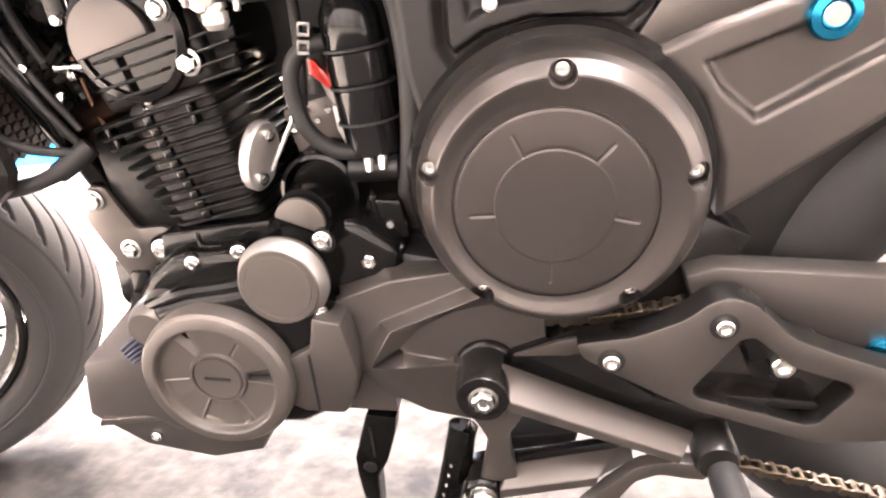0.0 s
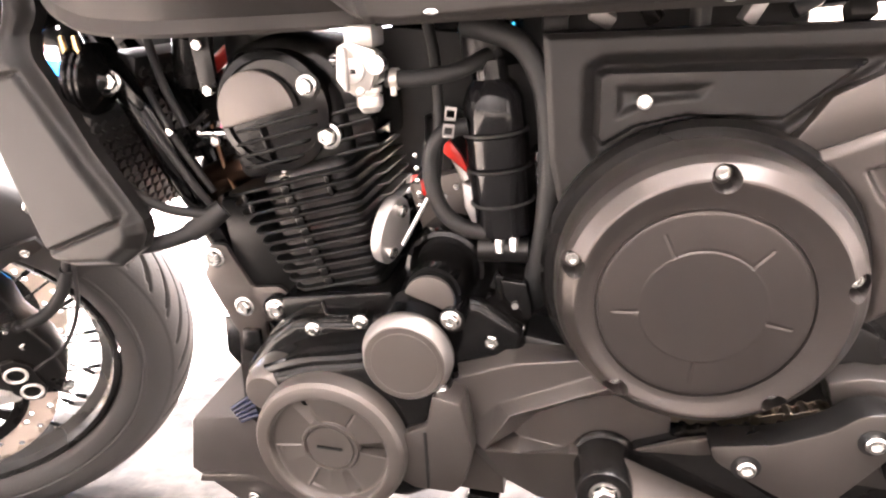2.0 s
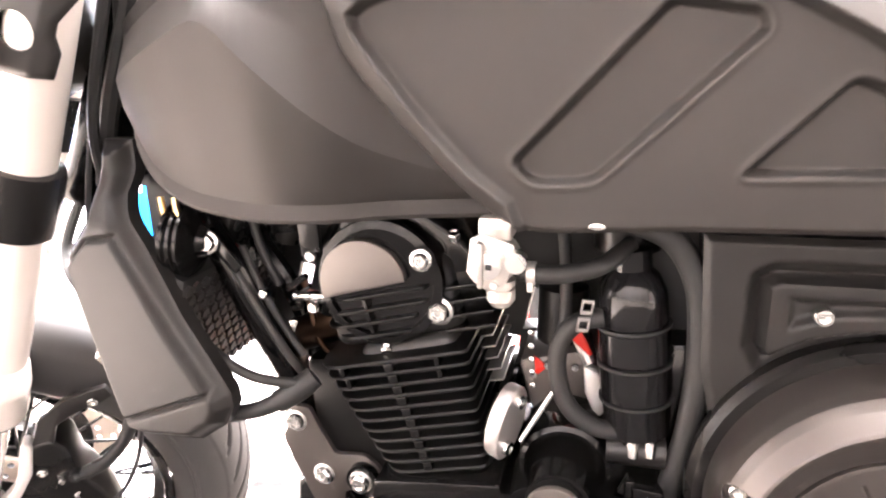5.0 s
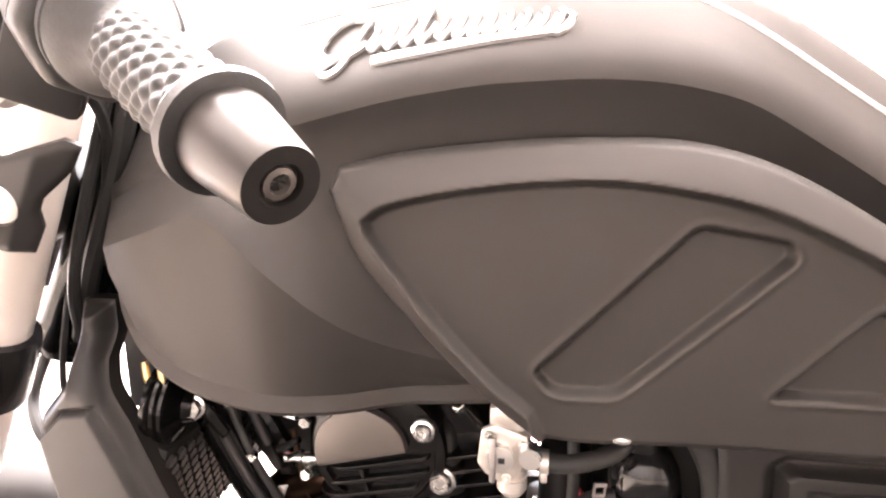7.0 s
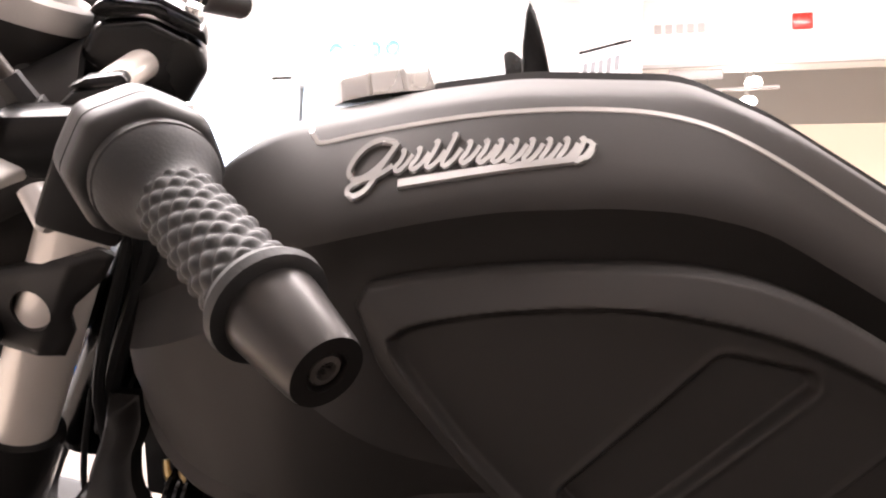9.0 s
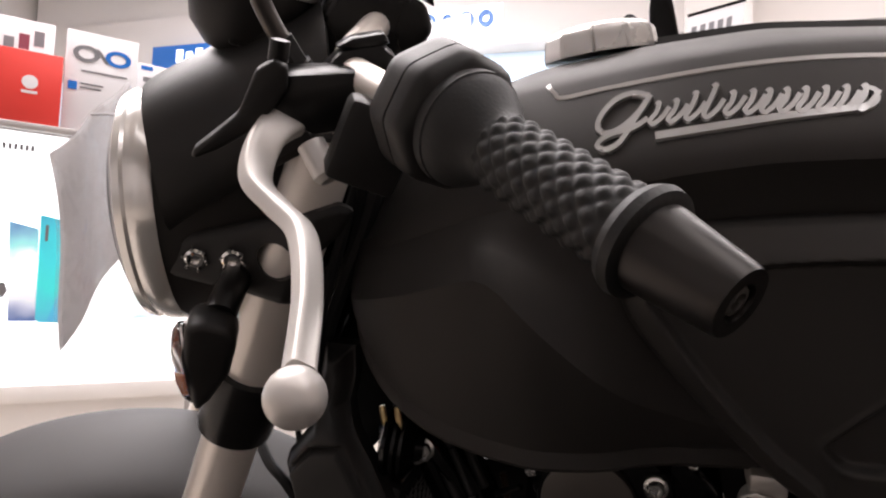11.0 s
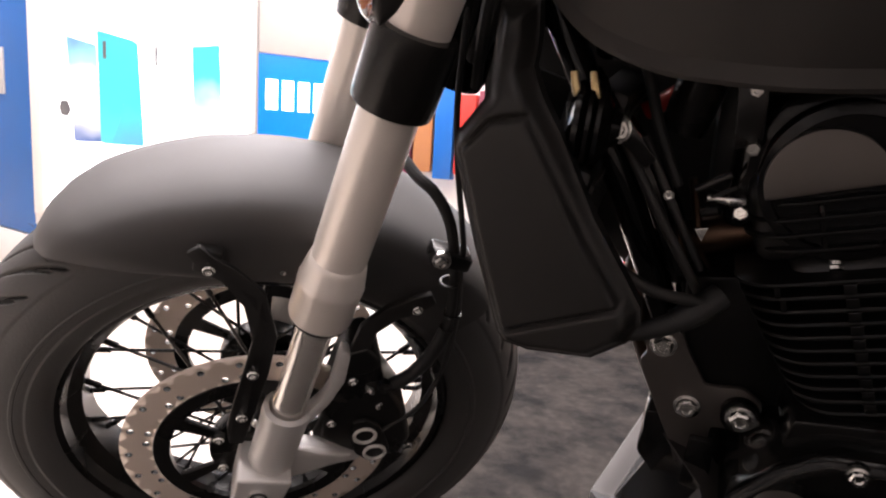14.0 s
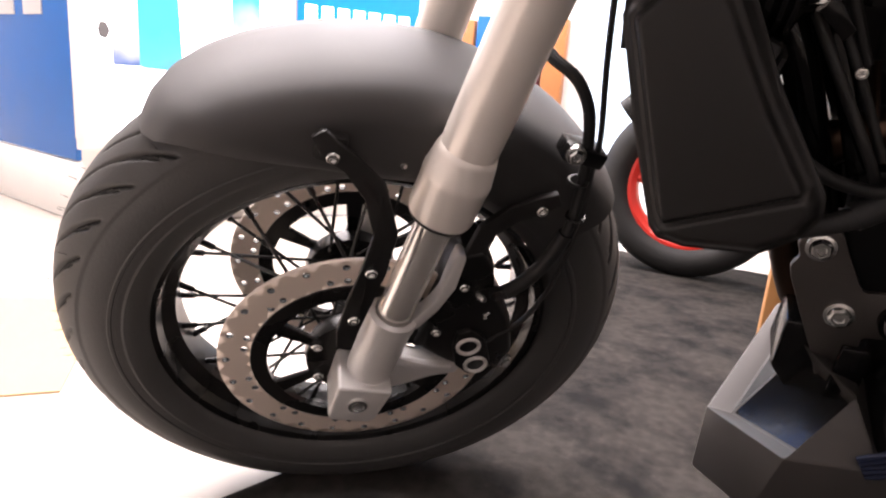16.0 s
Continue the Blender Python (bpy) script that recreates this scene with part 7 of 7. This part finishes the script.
counter = tagged(cpart("display_counter", box(-0.235, 0.03, 0.03, 0.505, 0.75, 1.235, 0.008), COUNTER), "white phone counter with a lit poster front", "counter")
cpart("counter_top", box(-0.25, 0.0, 1.235, 0.52, 0.76, 1.262, 0.008), GREYTRIM, counter, "grey counter top")
cpart("poster", box(-0.205, 0.012, 0.325, 0.485, 0.030, 1.225, 0.004), LIT_WHITE, counter, "glowing white poster")
for x0, x1 in ((-0.238, -0.208), (0.488, 0.508)):
    cpart("edge_trim", box(x0, 0.0, 0.30, x1, 0.032, 1.235, 0.003), COUNTER, counter)
cpart("plinth", box(-0.20, 0.06, 0.0, 0.48, 0.70, 0.08, 0.003), GREYTRIM, counter)
cpart("lower_board", box(-0.236, 0.008, 0.26, 0.508, 0.032, 0.322, 0.003), COUNTER, counter)
for x in (-0.19, 0.44):
    cpart("foot", box(x - 0.02, 0.06, 0.0, x + 0.02, 0.10, 0.05, 0.002), GREYTRIM, counter)
for i in range(7):
    cpart("lettering_bar", box(-0.183 + 0.017 * i, 0.009, 1.160, -0.172 + 0.017 * i, 0.0118, 1.182, 0.0), GREY_INK, counter)


def shade(name, stops, z0, z1, power=0.42):
    """A printed, lit picture whose colours run slantwise upwards through the stops."""
    m = glowing(name, (1, 1, 1), power)
    nodes, links = m.node_tree.nodes, m.node_tree.links
    b = nodes["Principled BSDF"]
    at, sep, mr, ramp, nz, add, lean = [nodes.new("ShaderNode" + n) for n in ("TexCoord", "SeparateXYZ", "MapRange", "ValToRGB", "TexNoise", "Math", "Math")]
    nz.inputs["Scale"].default_value, nz.inputs["Detail"].default_value = 9, 2
    links.new(at.outputs["Object"], sep.inputs[0])
    links.new(at.outputs["Object"], nz.inputs["Vector"])
    lean.operation = add.operation = "MULTIPLY_ADD"
    lean.inputs[1].default_value, add.inputs[1].default_value = 0.0, 0.16
    links.new(sep.outputs[0], lean.inputs[0])
    links.new(sep.outputs[2], lean.inputs[2])
    links.new(nz.outputs[0], add.inputs[0])
    links.new(lean.outputs[0], add.inputs[2])
    links.new(add.outputs[0], mr.inputs[0])
    mr.inputs[1].default_value, mr.inputs[2].default_value = z0 + 0.08, z1 + 0.08
    links.new(mr.outputs[0], ramp.inputs[0])
    el = ramp.color_ramp.elements
    el[0].position, el[0].color = stops[0][0], (*stops[0][1], 1)
    el[1].position, el[1].color = stops[-1][0], (*stops[-1][1], 1)
    for p, c in stops[1:-1]:
        el.new(p).color = (*c, 1)
    for key in ("Base Color", "Emission Color"):
        links.new(ramp.outputs[0], b.inputs[key])
    return m


PH_A = shade("printed_blue_screen", [(0.0, (0.10, 0.16, 0.36)), (0.30, (0.92, 0.95, 1.0)), (0.52, (0.85, 0.97, 0.95)), (0.68, (0.30, 0.72, 0.74)), (1.0, (0.13, 0.26, 0.50))], 0.57, 0.93)
PH_B = shade("printed_teal_back", [(0.0, (0.10, 0.40, 0.62)), (0.40, (0.05, 0.62, 0.62)), (0.62, (0.05, 0.60, 0.66)), (1.0, (0.06, 0.42, 0.56))], 0.53, 0.95)
PH_C = shade("printed_pale_screen", [(0.0, (0.10, 0.20, 0.50)), (0.30, (0.55, 0.72, 0.98)), (0.50, (0.95, 0.97, 1.0)), (0.72, (0.50, 0.88, 0.90)), (1.0, (0.06, 0.55, 0.66))], 0.45, 0.80)
cpart("printed_phone", slab([(-0.128, 0.905), (-0.038, 0.885), (-0.028, 0.552), (-0.112, 0.552)], 0.0085, 0.012, 0.0), PH_A, counter)
cpart("printed_phone", slab([(-0.036, 0.936), (0.080, 0.914), (0.092, 0.905), (0.109, 0.548), (0.100, 0.545), (-0.022, 0.548), (-0.030, 0.56)], 0.0060, 0.0085, 0.0), PH_B, counter)
cpart("printed_facet", slab([(0.105, 0.552), (0.098, 0.640), (0.050, 0.700), (0.005, 0.552)], 0.0052, 0.0060, 0.0), shade("printed_blue_facet", [(0.0, (0.10, 0.36, 0.62)), (1.0, (0.05, 0.52, 0.66))], 0.52, 0.72), counter)
cpart("printed_camera", box(-0.018, 0.0045, 0.842, -0.008, 0.0060, 0.900, 0.0), GREY_INK, counter)
cpart("printed_phone", slab([(0.275, 0.918), (0.372, 0.936), (0.388, 0.571), (0.282, 0.561)], 0.0085, 0.012, 0.0), PH_C, counter)
cpart("printed_camera", box(0.148, 0.0095, 0.835, 0.157, 0.0119, 0.905, 0.0), GREY_INK, counter)
blob = [(-0.155, 0.665), (-0.148, 0.690), (-0.128, 0.688), (-0.118, 0.66), (-0.13, 0.635), (-0.15, 0.64)]
cpart("printed_mark", slab(blob, 0.0060, 0.0085, 0.0), GREY_INK, counter)

# blue panel to the right of the poster, and the one round the corner
blue = tagged(cpart("advertising_board", box(0.515, 0.06, 0.392, 1.05, 0.10, 0.932, 0.004), BLUE_CARD), "lit blue advertising panel with white bars, beside the counter", "panel")
cpart("panel_post", box(0.505, 0.055, 0.0, 0.530, 0.11, 1.30, 0.003), GREYTRIM, blue)
cpart("panel_head", box(0.53, 0.055, 0.935, 1.05, 0.11, 1.32, 0.003), COUNTER, blue)
cpart("panel_base", box(0.53, 0.058, 0.0, 1.05, 0.11, 0.39, 0.003), COUNTER, blue)
for i in range(7):
    bm = slab([(0.560 + 0.066 * i, 0.715), (0.608 + 0.066 * i, 0.715), (0.608 + 0.066 * i, 0.835), (0.560 + 0.066 * i, 0.835)], 0.054, 0.060, 0.002)
    cpart("white_bar", bm, LIT_TEXT, blue)
far_corner = COUNTER_AT @ Vector((-0.24, 0.02, 0))
SIDE_AT = Matrix.Translation(far_corner) @ Matrix.Rotation(math.atan2(0.22, -0.98), 4, "Z")
bm = box(0.0, -0.02, 0.22, 1.6, 0.0, 1.22, 0.004)
bmesh.ops.transform(bm, matrix=SIDE_AT, verts=bm.verts)
sidep = tagged(part("blue_counter_side", bm, DEEP_BLUE), "blue printed counter side with a pale lower board", "counter")
bm = box(0.0, -0.022, 0.0, 1.6, 0.0, 0.215, 0.004)
bmesh.ops.transform(bm, matrix=SIDE_AT, verts=bm.verts)
part("lower_board", bm, COUNTER, sidep)
for i in range(3):
    bm = box(0.18 + 0.22 * i, -0.0035, 0.70, 0.32 + 0.22 * i, 0.006, 0.86, 0.002)
    bmesh.ops.transform(bm, matrix=SIDE_AT @ Matrix.Translation((0, 0.0, 0)), verts=bm.verts)
    part("white_bar", bm, WHITE_CARD, sidep)

# bags and cartons on the counter
bag = tagged(cpart("paper_bag", box(-0.20, 0.06, 1.262, 0.0, 0.20, 1.535, 0.004), RED_CARD), "red glossy paper shopping bag standing on the counter", "bag")
cpart("pale_mark", turned([(0, 0), (0.026, 0), (0.026, 0.001), (0, 0.001)], Matrix.Translation((-0.10, 0.0595, 1.42)) @ Matrix.Rotation(radians(90), 4, "X"), 10), WHITE_CARD, bag)
cpart("pale_bar", box(-0.125, 0.058, 1.378, -0.075, 0.060, 1.388, 0.0), WHITE_CARD, bag)
sign = tagged(cpart("sign_board", box(0.005, 0.10, 1.262, 0.255, 0.115, 1.66, 0.003), WHITE_CARD), "white cardboard sign with grey rings standing on the counter", "sign")
for cx, m in ((0.075, GREY_INK), (0.185, DEEP_BLUE)):
    cpart("ring_mark", turned([(0.024, 0), (0.040, 0), (0.040, 0.002), (0.024, 0.002)], Matrix.Translation((cx, 0.0995, 1.575)) @ Matrix.Rotation(radians(90), 4, "X"), 32, squash=(1.15, 0.8)), m, sign)
cpart("slash_mark", slab([(0.105, 1.60), (0.118, 1.60), (0.155, 1.55), (0.142, 1.55)], 0.0975, 0.0995, 0.0), GREY_INK, sign)
for z, w in ((1.505, 0.20), (1.455, 0.10), (1.440, 0.09)):
    cpart("text_bar", box(0.06, 0.098, z, 0.06 + w * 0.8, 0.0998, z + 0.006, 0.0), GREY_INK, sign)
cpart("blue_square", box(0.020, 0.0975, 1.430, 0.050, 0.0998, 1.462, 0.0), DEEP_BLUE, sign)
cpart("easel", box(0.02, 0.116, 1.262, 0.24, 0.16, 1.30, 0.003), GREYTRIM, sign)
cart = tagged(cpart("phone_carton", box(0.262, 0.16, 1.262, 0.40, 0.26, 1.60, 0.003), WHITE_CARD), "white phone carton with dark printing on the counter", "box")
cpart("text_bar", box(0.285, 0.158, 1.525, 0.375, 0.160, 1.545, 0.0), GREY_INK, cart)
cpart("text_bar", box(0.275, 0.158, 1.575, 0.320, 0.160, 1.590, 0.0), DEEP_BLUE, cart)
cpart("dark_square", box(0.30, 0.158, 1.44, 0.325, 0.160, 1.49, 0.0), GREY_INK, cart)
cpart("teal_square", box(0.33, 0.158, 1.44, 0.36, 0.160, 1.50, 0.0), BLUE_METAL, cart)
cart2 = tagged(cpart("phone_carton", box(-0.23, 0.30, 1.262, -0.03, 0.42, 1.72, 0.003), WHITE_CARD), "tall white carton with pink printing on the counter", "box")
for i in range(3):
    cpart("print_patch", box(-0.20 + 0.05 * i, 0.298, 1.58 + 0.02 * i, -0.165 + 0.05 * i, 0.300, 1.64 + 0.02 * i, 0.0), PURPLE if i % 2 else GREY_INK, cart2)

# shelf of coloured boxes far behind
rack = tagged(part("display_rack", box(-1.05, 2.30, 0.0, -0.30, 2.60, 1.05, 0.006), COUNTER), "white display rack with coloured boxes behind the motorcycle", "rack")
for i, m in enumerate((PURPLE, ORANGE, DEEP_BLUE, RED_CARD, PURPLE, ORANGE)):
    tagged(part("coloured_box", box(-1.0 + 0.11 * i, 2.24, 0.45 + 0.03 * (i % 2), -0.905 + 0.11 * i, 2.299, 0.86 + 0.02 * (i % 3), 0.003), m, rack))

# far shop fronts
fas = room_box("shop_fascia_north", -6.9, 5.0, 2.97, 1.20, 5.25, 3.55, WHITE, "plain white fascia over a shop front", "fascia")
room_box("shop_fascia_east", 1.22, 5.0, 2.96, 6.9, 5.25, 3.62, WHITE, "plain cream fascia over a shop front", "fascia")
room_box("wall_upper", -6.9, 5.05, 3.56, 6.9, 5.3, 4.3, CEILING, "pale wall above the shop fronts", "wall")
room_box("pillar", 0.70, 4.7, 0, 1.20, 4.98, 3.66, WHITE, "white square pillar between two shops", "pillar")
room_box("shop_window", -2.05, 5.22, 0.1, 0.68, 5.26, 2.96, SHOPLIT, "bright shop window with white light behind", "window")
room_box("shop_window_west", -6.9, 5.22, 0.1, -2.35, 5.26, 2.96, SHOPLIT, "bright shop window with white light behind", "window")
room_box("mullion", -2.30, 5.0, 0, -2.08, 5.2, 3.0, WHITE, "white post between shop windows", "post")
room_box("shop_interior_wall", 1.22, 7.0, 0, 6.9, 7.1, 2.96, SHOPWARM, "warm back wall of a clothes shop, glowing in place of its lamps", "wall")
room_box("shop_lintel", 1.22, 4.99, 2.93, 6.9, 5.02, 2.965, GREYTRIM, "dark edge under a fascia", "trim")
bm = bmesh.new()
for i, (w, a) in enumerate(((0.15, 1), (0.13, 0), (0.11, 0), (0.11, 0))):
    x = -1.62 + 0.19 * i
    turned([(0.035, 0), (0.075 if i != 1 else 0.06, 0), (0.075 if i != 1 else 0.06, 0.03), (0.035, 0.03)], Matrix.Translation((x, 4.99, 3.22)) @ Matrix.Rotation(radians(90), 4, "X"), 24, bm, squash=(1.0, 1.1))
    ob = tagged(part("sign_ring", bm, SIGN_BLUE), "blue lit ring of a shop sign on the fascia", "sign", group="rings of the shop sign")
    bm = bmesh.new()
bm.free()
tagged(part("sign_halo_board", box(-1.75, 4.995, 3.07, -0.90, 5.0, 3.36, 0.002), LIT_WHITE), "glowing white board of a shop sign", "sign")
tagged(part("blue_sign", box(-4.9, 4.9, 2.90, -3.7, 4.98, 3.18, 0.004), SIGN_BLUE), "blue lit shop sign with white bars", "sign")
for i in range(6):
    tagged(part("sign_bar", box(-4.55 + 0.13 * i, 4.88, 2.98, -4.47 + 0.13 * i, 4.9, 3.12 - 0.03 * (i % 2), 0.004), LIT_TEXT), "white lit bar of a shop sign", "sign", group="bars of the blue sign")
for i in range(5):
    tagged(part("fascia_bar", box(1.33 + 0.09 * i, 4.99, 3.24, 1.39 + 0.09 * i, 5.0, 3.32, 0.0), GREYTRIM), "pale grey bar of a shop sign", "sign", group="bars of the grey sign")
tagged(part("red_sign", box(2.44, 4.98, 3.22, 2.60, 5.0, 3.36, 0.01), RED), "red shop sign on the fascia", "sign")
ban = tagged(part("banner", slab([(0.68, 1.70), (0.955, 1.70), (1.003, 2.484), (0.692, 2.415)], 3.30, 3.304, 0.0), WHITE_CARD), "white paper banner with dark bars hung on a cord", "banner")
for r, n in ((2.25, 5), (2.10, 4)):
    for i in range(n):
        part("dark_bar", slab([(0.71 + 0.048 * i, r + 0.01 * i), (0.738 + 0.048 * i, r + 0.012 * i), (0.744 + 0.048 * i, r + 0.10 + 0.012 * i), (0.715 + 0.048 * i, r + 0.095 + 0.01 * i)], 3.295, 3.299, 0.0), GREY_INK, ban)
part("cord", tube([(0.69, 3.302, 2.417), (1.005, 3.302, 2.487)], 0.010, 6), SATIN, ban)
part("pole", tube([(0.99, 3.315, 0.0), (0.99, 3.315, 2.50)], 0.010, 8), ZINC, ban)
std = tagged(part("standing_board", slab([(-0.86, 1.35), (-0.50, 1.35), (-0.582, 2.428), (-0.914, 2.367)], 3.0, 3.012, 0.002), WHITE_CARD), "plain white standing board in front of a shop", "board")
part("board_foot", tube([(-0.70, 3.02, 0.0), (-0.70, 3.02, 1.4)], 0.015, 8), GREYTRIM, std)
# glowing discs for lamp reflections in shop glass; rods added to hold them
for x, z in ((2.166, 2.80), (2.12, 2.63), (2.10, 2.51), (1.79, 2.60), (-1.2, 2.66), (-0.4, 2.55), (0.2, 2.7)):
    ob = tagged(part("lamp_reflection", turned([(0, 0), (0.07, 0), (0.07, 0.02), (0.05, 0.05), (0.0, 0.05)], Matrix.Translation((x, 5.12, z)), 20), LAMP), "bright disc for a lamp seen as a reflection in shop glass", "lamp", group="shop lamps")
    part("drop_rod", tube([(x, 5.12, z + 0.05), (x, 5.12, 4.3)], 0.003, 6, smooth=False), GREYTRIM, ob)
tagged(part("track_rail", tube([(1.85, 5.05, 2.735), (2.35, 5.05, 2.745)], 0.016, 8), GREYTRIM), "lamp rail inside a shop", "rail")
tagged(part("air_grille", box(1.46, 5.03, 2.83, 1.90, 5.05, 2.92, 0.004), GREYTRIM), "grey air grille inside a shop", "grille")
cctv = tagged(part("security_camera", box(-5.15, 4.30, 3.66, -4.93, 4.42, 3.76, 0.01), SATIN), "dark security camera below the ceiling", "camera")
part("arm", tube([(-5.04, 4.36, 3.76), (-5.04, 4.36, 4.3)], 0.02, 8), WHITE, cctv)
lampm = turned([(0, 0), (0.11, 0), (0.12, 0.01), (0.12, 0.03), (0, 0.03)], Matrix.Translation((0, 0, 0)), 28)
first = tagged(part("ceiling_lamp", lampm, LAMP), "bright round ceiling lamp", "lamp", group="ceiling lamps")
first.matrix_world = pose(-3.4, 2.6, 4.268)
for x, y in ((-1.2, 2.6), (1.0, 2.6), (3.2, 2.6), (-3.4, 0.2), (-1.2, 0.2), (1.0, 0.2), (3.2, 0.2), (-3.4, -2.4), (-1.2, -2.4), (1.0, -2.4), (3.2, -2.4)):
    copy_thing(first, pose(x, y, 4.268))
# an unseen front added behind the eye, glowing faintly to light the near side
room_box("fill_front_south", -6.0, -4.98, 1.0, 6.0, -4.9, 2.9, glowing("fill_front_glow", (0.5, 0.47, 0.46), 0.08), "faintly glowing front added behind the eye as fill light", "window")
for i in range(5):
    room_box("fill_front_post", -6.0 + 2.9 * i, -4.9, 0, -5.8 + 2.9 * i, -4.75, 3.2, WHITE, "white post of the added front behind the eye", "post")
room_box("fill_front_header", -6.0, -4.9, 2.9, 6.0, -4.8, 3.3, GREYTRIM, "grey header of the added front behind the eye", "trim")

# second motorcycle, half hidden
other = tagged(new("motorcycle"), "red and black motorcycle with red cast wheels parked behind", "motorcycle")
WC = Vector((0.29, 1.58, 0.30))
ow = part("front_wheel", torus(WC, (0, 1, 0), 0.245, 0.055, 64, 16), RUBBER, other, "black front tyre")
part("rim", torus(WC, (0, 1, 0), 0.202, 0.034, 64, 10), RED, ow, "red cast rim")
for i in range(5):
    a = 2 * math.pi * i / 5 + 0.5
    part("rim_spoke", tube([WC, WC + 0.20 * Vector((math.cos(a), 0, math.sin(a)))], [0.028, 0.020], 10, smooth=False), RED, ow)
part("hub", turned([(0, -0.05), (0.05, -0.05), (0.05, 0.05), (0, 0.05)], axis_pose(WC, (0, 1, 0)), 20), SATIN, ow)
for y in (1.47, 1.69):
    part("fork_leg", tube([(0.29, y, 0.30), (0.58, y, 0.95)], 0.024, 12), SATIN, other)
part("mudguard", tube([(0.06, 1.58, 0.52), (0.20, 1.58, 0.63), (0.40, 1.58, 0.62), (0.52, 1.58, 0.52)], 0.06, 12), SATIN, other)
part("fairing", slab([(0.38, 0.86), (0.46, 0.93), (0.75, 0.95), (0.72, 0.74), (0.60, 0.58), (0.55, 0.72)], 1.38, 1.78, 0.03, 3), RED, other, "red side fairing")
part("engine", slab([(0.60, 0.30), (0.58, 0.58), (0.90, 0.60), (0.98, 0.32)], 1.44, 1.72, 0.03), SATIN, other)
part("tank", slab([(0.66, 0.78), (0.72, 0.96), (1.0, 0.94), (1.15, 0.78)], 1.42, 1.74, 0.05, 3), RED, other)
part("seat", slab([(1.05, 0.76), (1.10, 0.84), (1.6, 0.88), (1.6, 0.78)], 1.44, 1.72, 0.03, 3), SATIN, other)
part("rear_wheel", torus((1.60, 1.58, 0.30), (0, 1, 0), 0.235, 0.065, 48, 14), TYRE, other)
part("yellow_panel", slab([(0.17, 0.70), (0.22, 0.70), (0.27, 0.56), (0.23, 0.56)], 1.36, 1.38, 0.005), YELLOW, other, "yellow trim")
part("handlebar", tube([(0.60, 1.20, 1.05), (0.56, 1.45, 1.06), (0.56, 1.71, 1.06), (0.60, 1.96, 1.05)], 0.012, 10), SATIN, other)
mb = [(0.545, 1.40), (0.543, 1.52), (0.548, 1.61), (0.560, 1.655), (0.580, 1.61), (0.605, 1.52), (0.628, 1.40), (0.60, 1.345), (0.56, 1.345)]
part("mirror", slab(mb, 0.99, 1.02, 0.010, 3), GLOSS, other, "black mirror shell")
part("mirror", slab([(0.456, 1.620), (0.468, 1.632), (0.486, 1.630), (0.521, 1.600), (0.514, 1.525), (0.497, 1.481), (0.472, 1.483)], 1.29, 1.31, 0.006, 3), SATIN, other, "black mirror")
part("mirror_stem", tube([(0.58, 1.22, 1.055), (0.53, 1.29, 1.30), (0.500, 1.317, 1.50)], 0.008, 8), SATIN, other)
part("mirror_stem", tube([(0.565, 1.22, 1.055), (0.58, 1.10, 1.20), (0.585, 1.005, 1.36)], 0.008, 8), SATIN, other)
# wooden stand leg beside the front wheel
wood = tagged(part("wooden_post", box(0.475, 0.46, 0.0, 0.505, 0.50, 0.42, 0.003, m=pose(0, 0, 0, 0, 0, 0)), material("pale_wood", (0.42, 0.20, 0.07), 0.5, vary=0.3, scale=120)), "short orange-brown wooden post on the carpet", "post")

# price sheet in a clear sleeve, hung before the headlamp
def sheet(lift):
    a, b, c = Vector((-0.200, -0.013, 0.632)), Vector((-0.147, -0.060, 0.489)), Vector((-0.197, 0.190, 0.650))
    bm = bmesh.new()
    n = 14
    g = {}
    nrm = (b - a).cross(c - a).normalized()
    for i in range(n + 1):
        for j in range(n + 1):
            u, v = i / n, j / n
            p = a + (b - a) * u + (c - a) * v + nrm * (0.004 * math.sin(5 * u + 2 * v) + 0.003 * math.sin(9 * v) + lift)
            g[i, j] = bm.verts.new(FRONT @ p)
    for i in range(n):
        for j in range(n):
            bm.faces.new((g[i, j], g[i + 1, j], g[i + 1, j + 1], g[i, j + 1]))
    bmesh.ops.solidify(bm, geom=bm.faces, thickness=0.0006)
    bmesh.ops.transform(bm, matrix=STAND, verts=bm.verts)
    return bm


sl = tagged(part("price_sheet", sheet(0.0), PAPER, sharp=60), "grey printed price sheet in a clear plastic sleeve before the headlamp", "sheet")
part("plastic_sleeve", sheet(0.003), FILM, sl, sharp=60)
part("plastic_sleeve", sheet(-0.003), FILM, sl, sharp=60)
bm = tube([FRONT @ Vector(p) for p in ((-0.150, 0.05, 0.655), (-0.175, 0.06, 0.655), (-0.197, 0.08, 0.642))], 0.0012, 6)
bmesh.ops.transform(bm, matrix=STAND, verts=bm.verts)
part("string", bm, WHITE_CARD, sl)
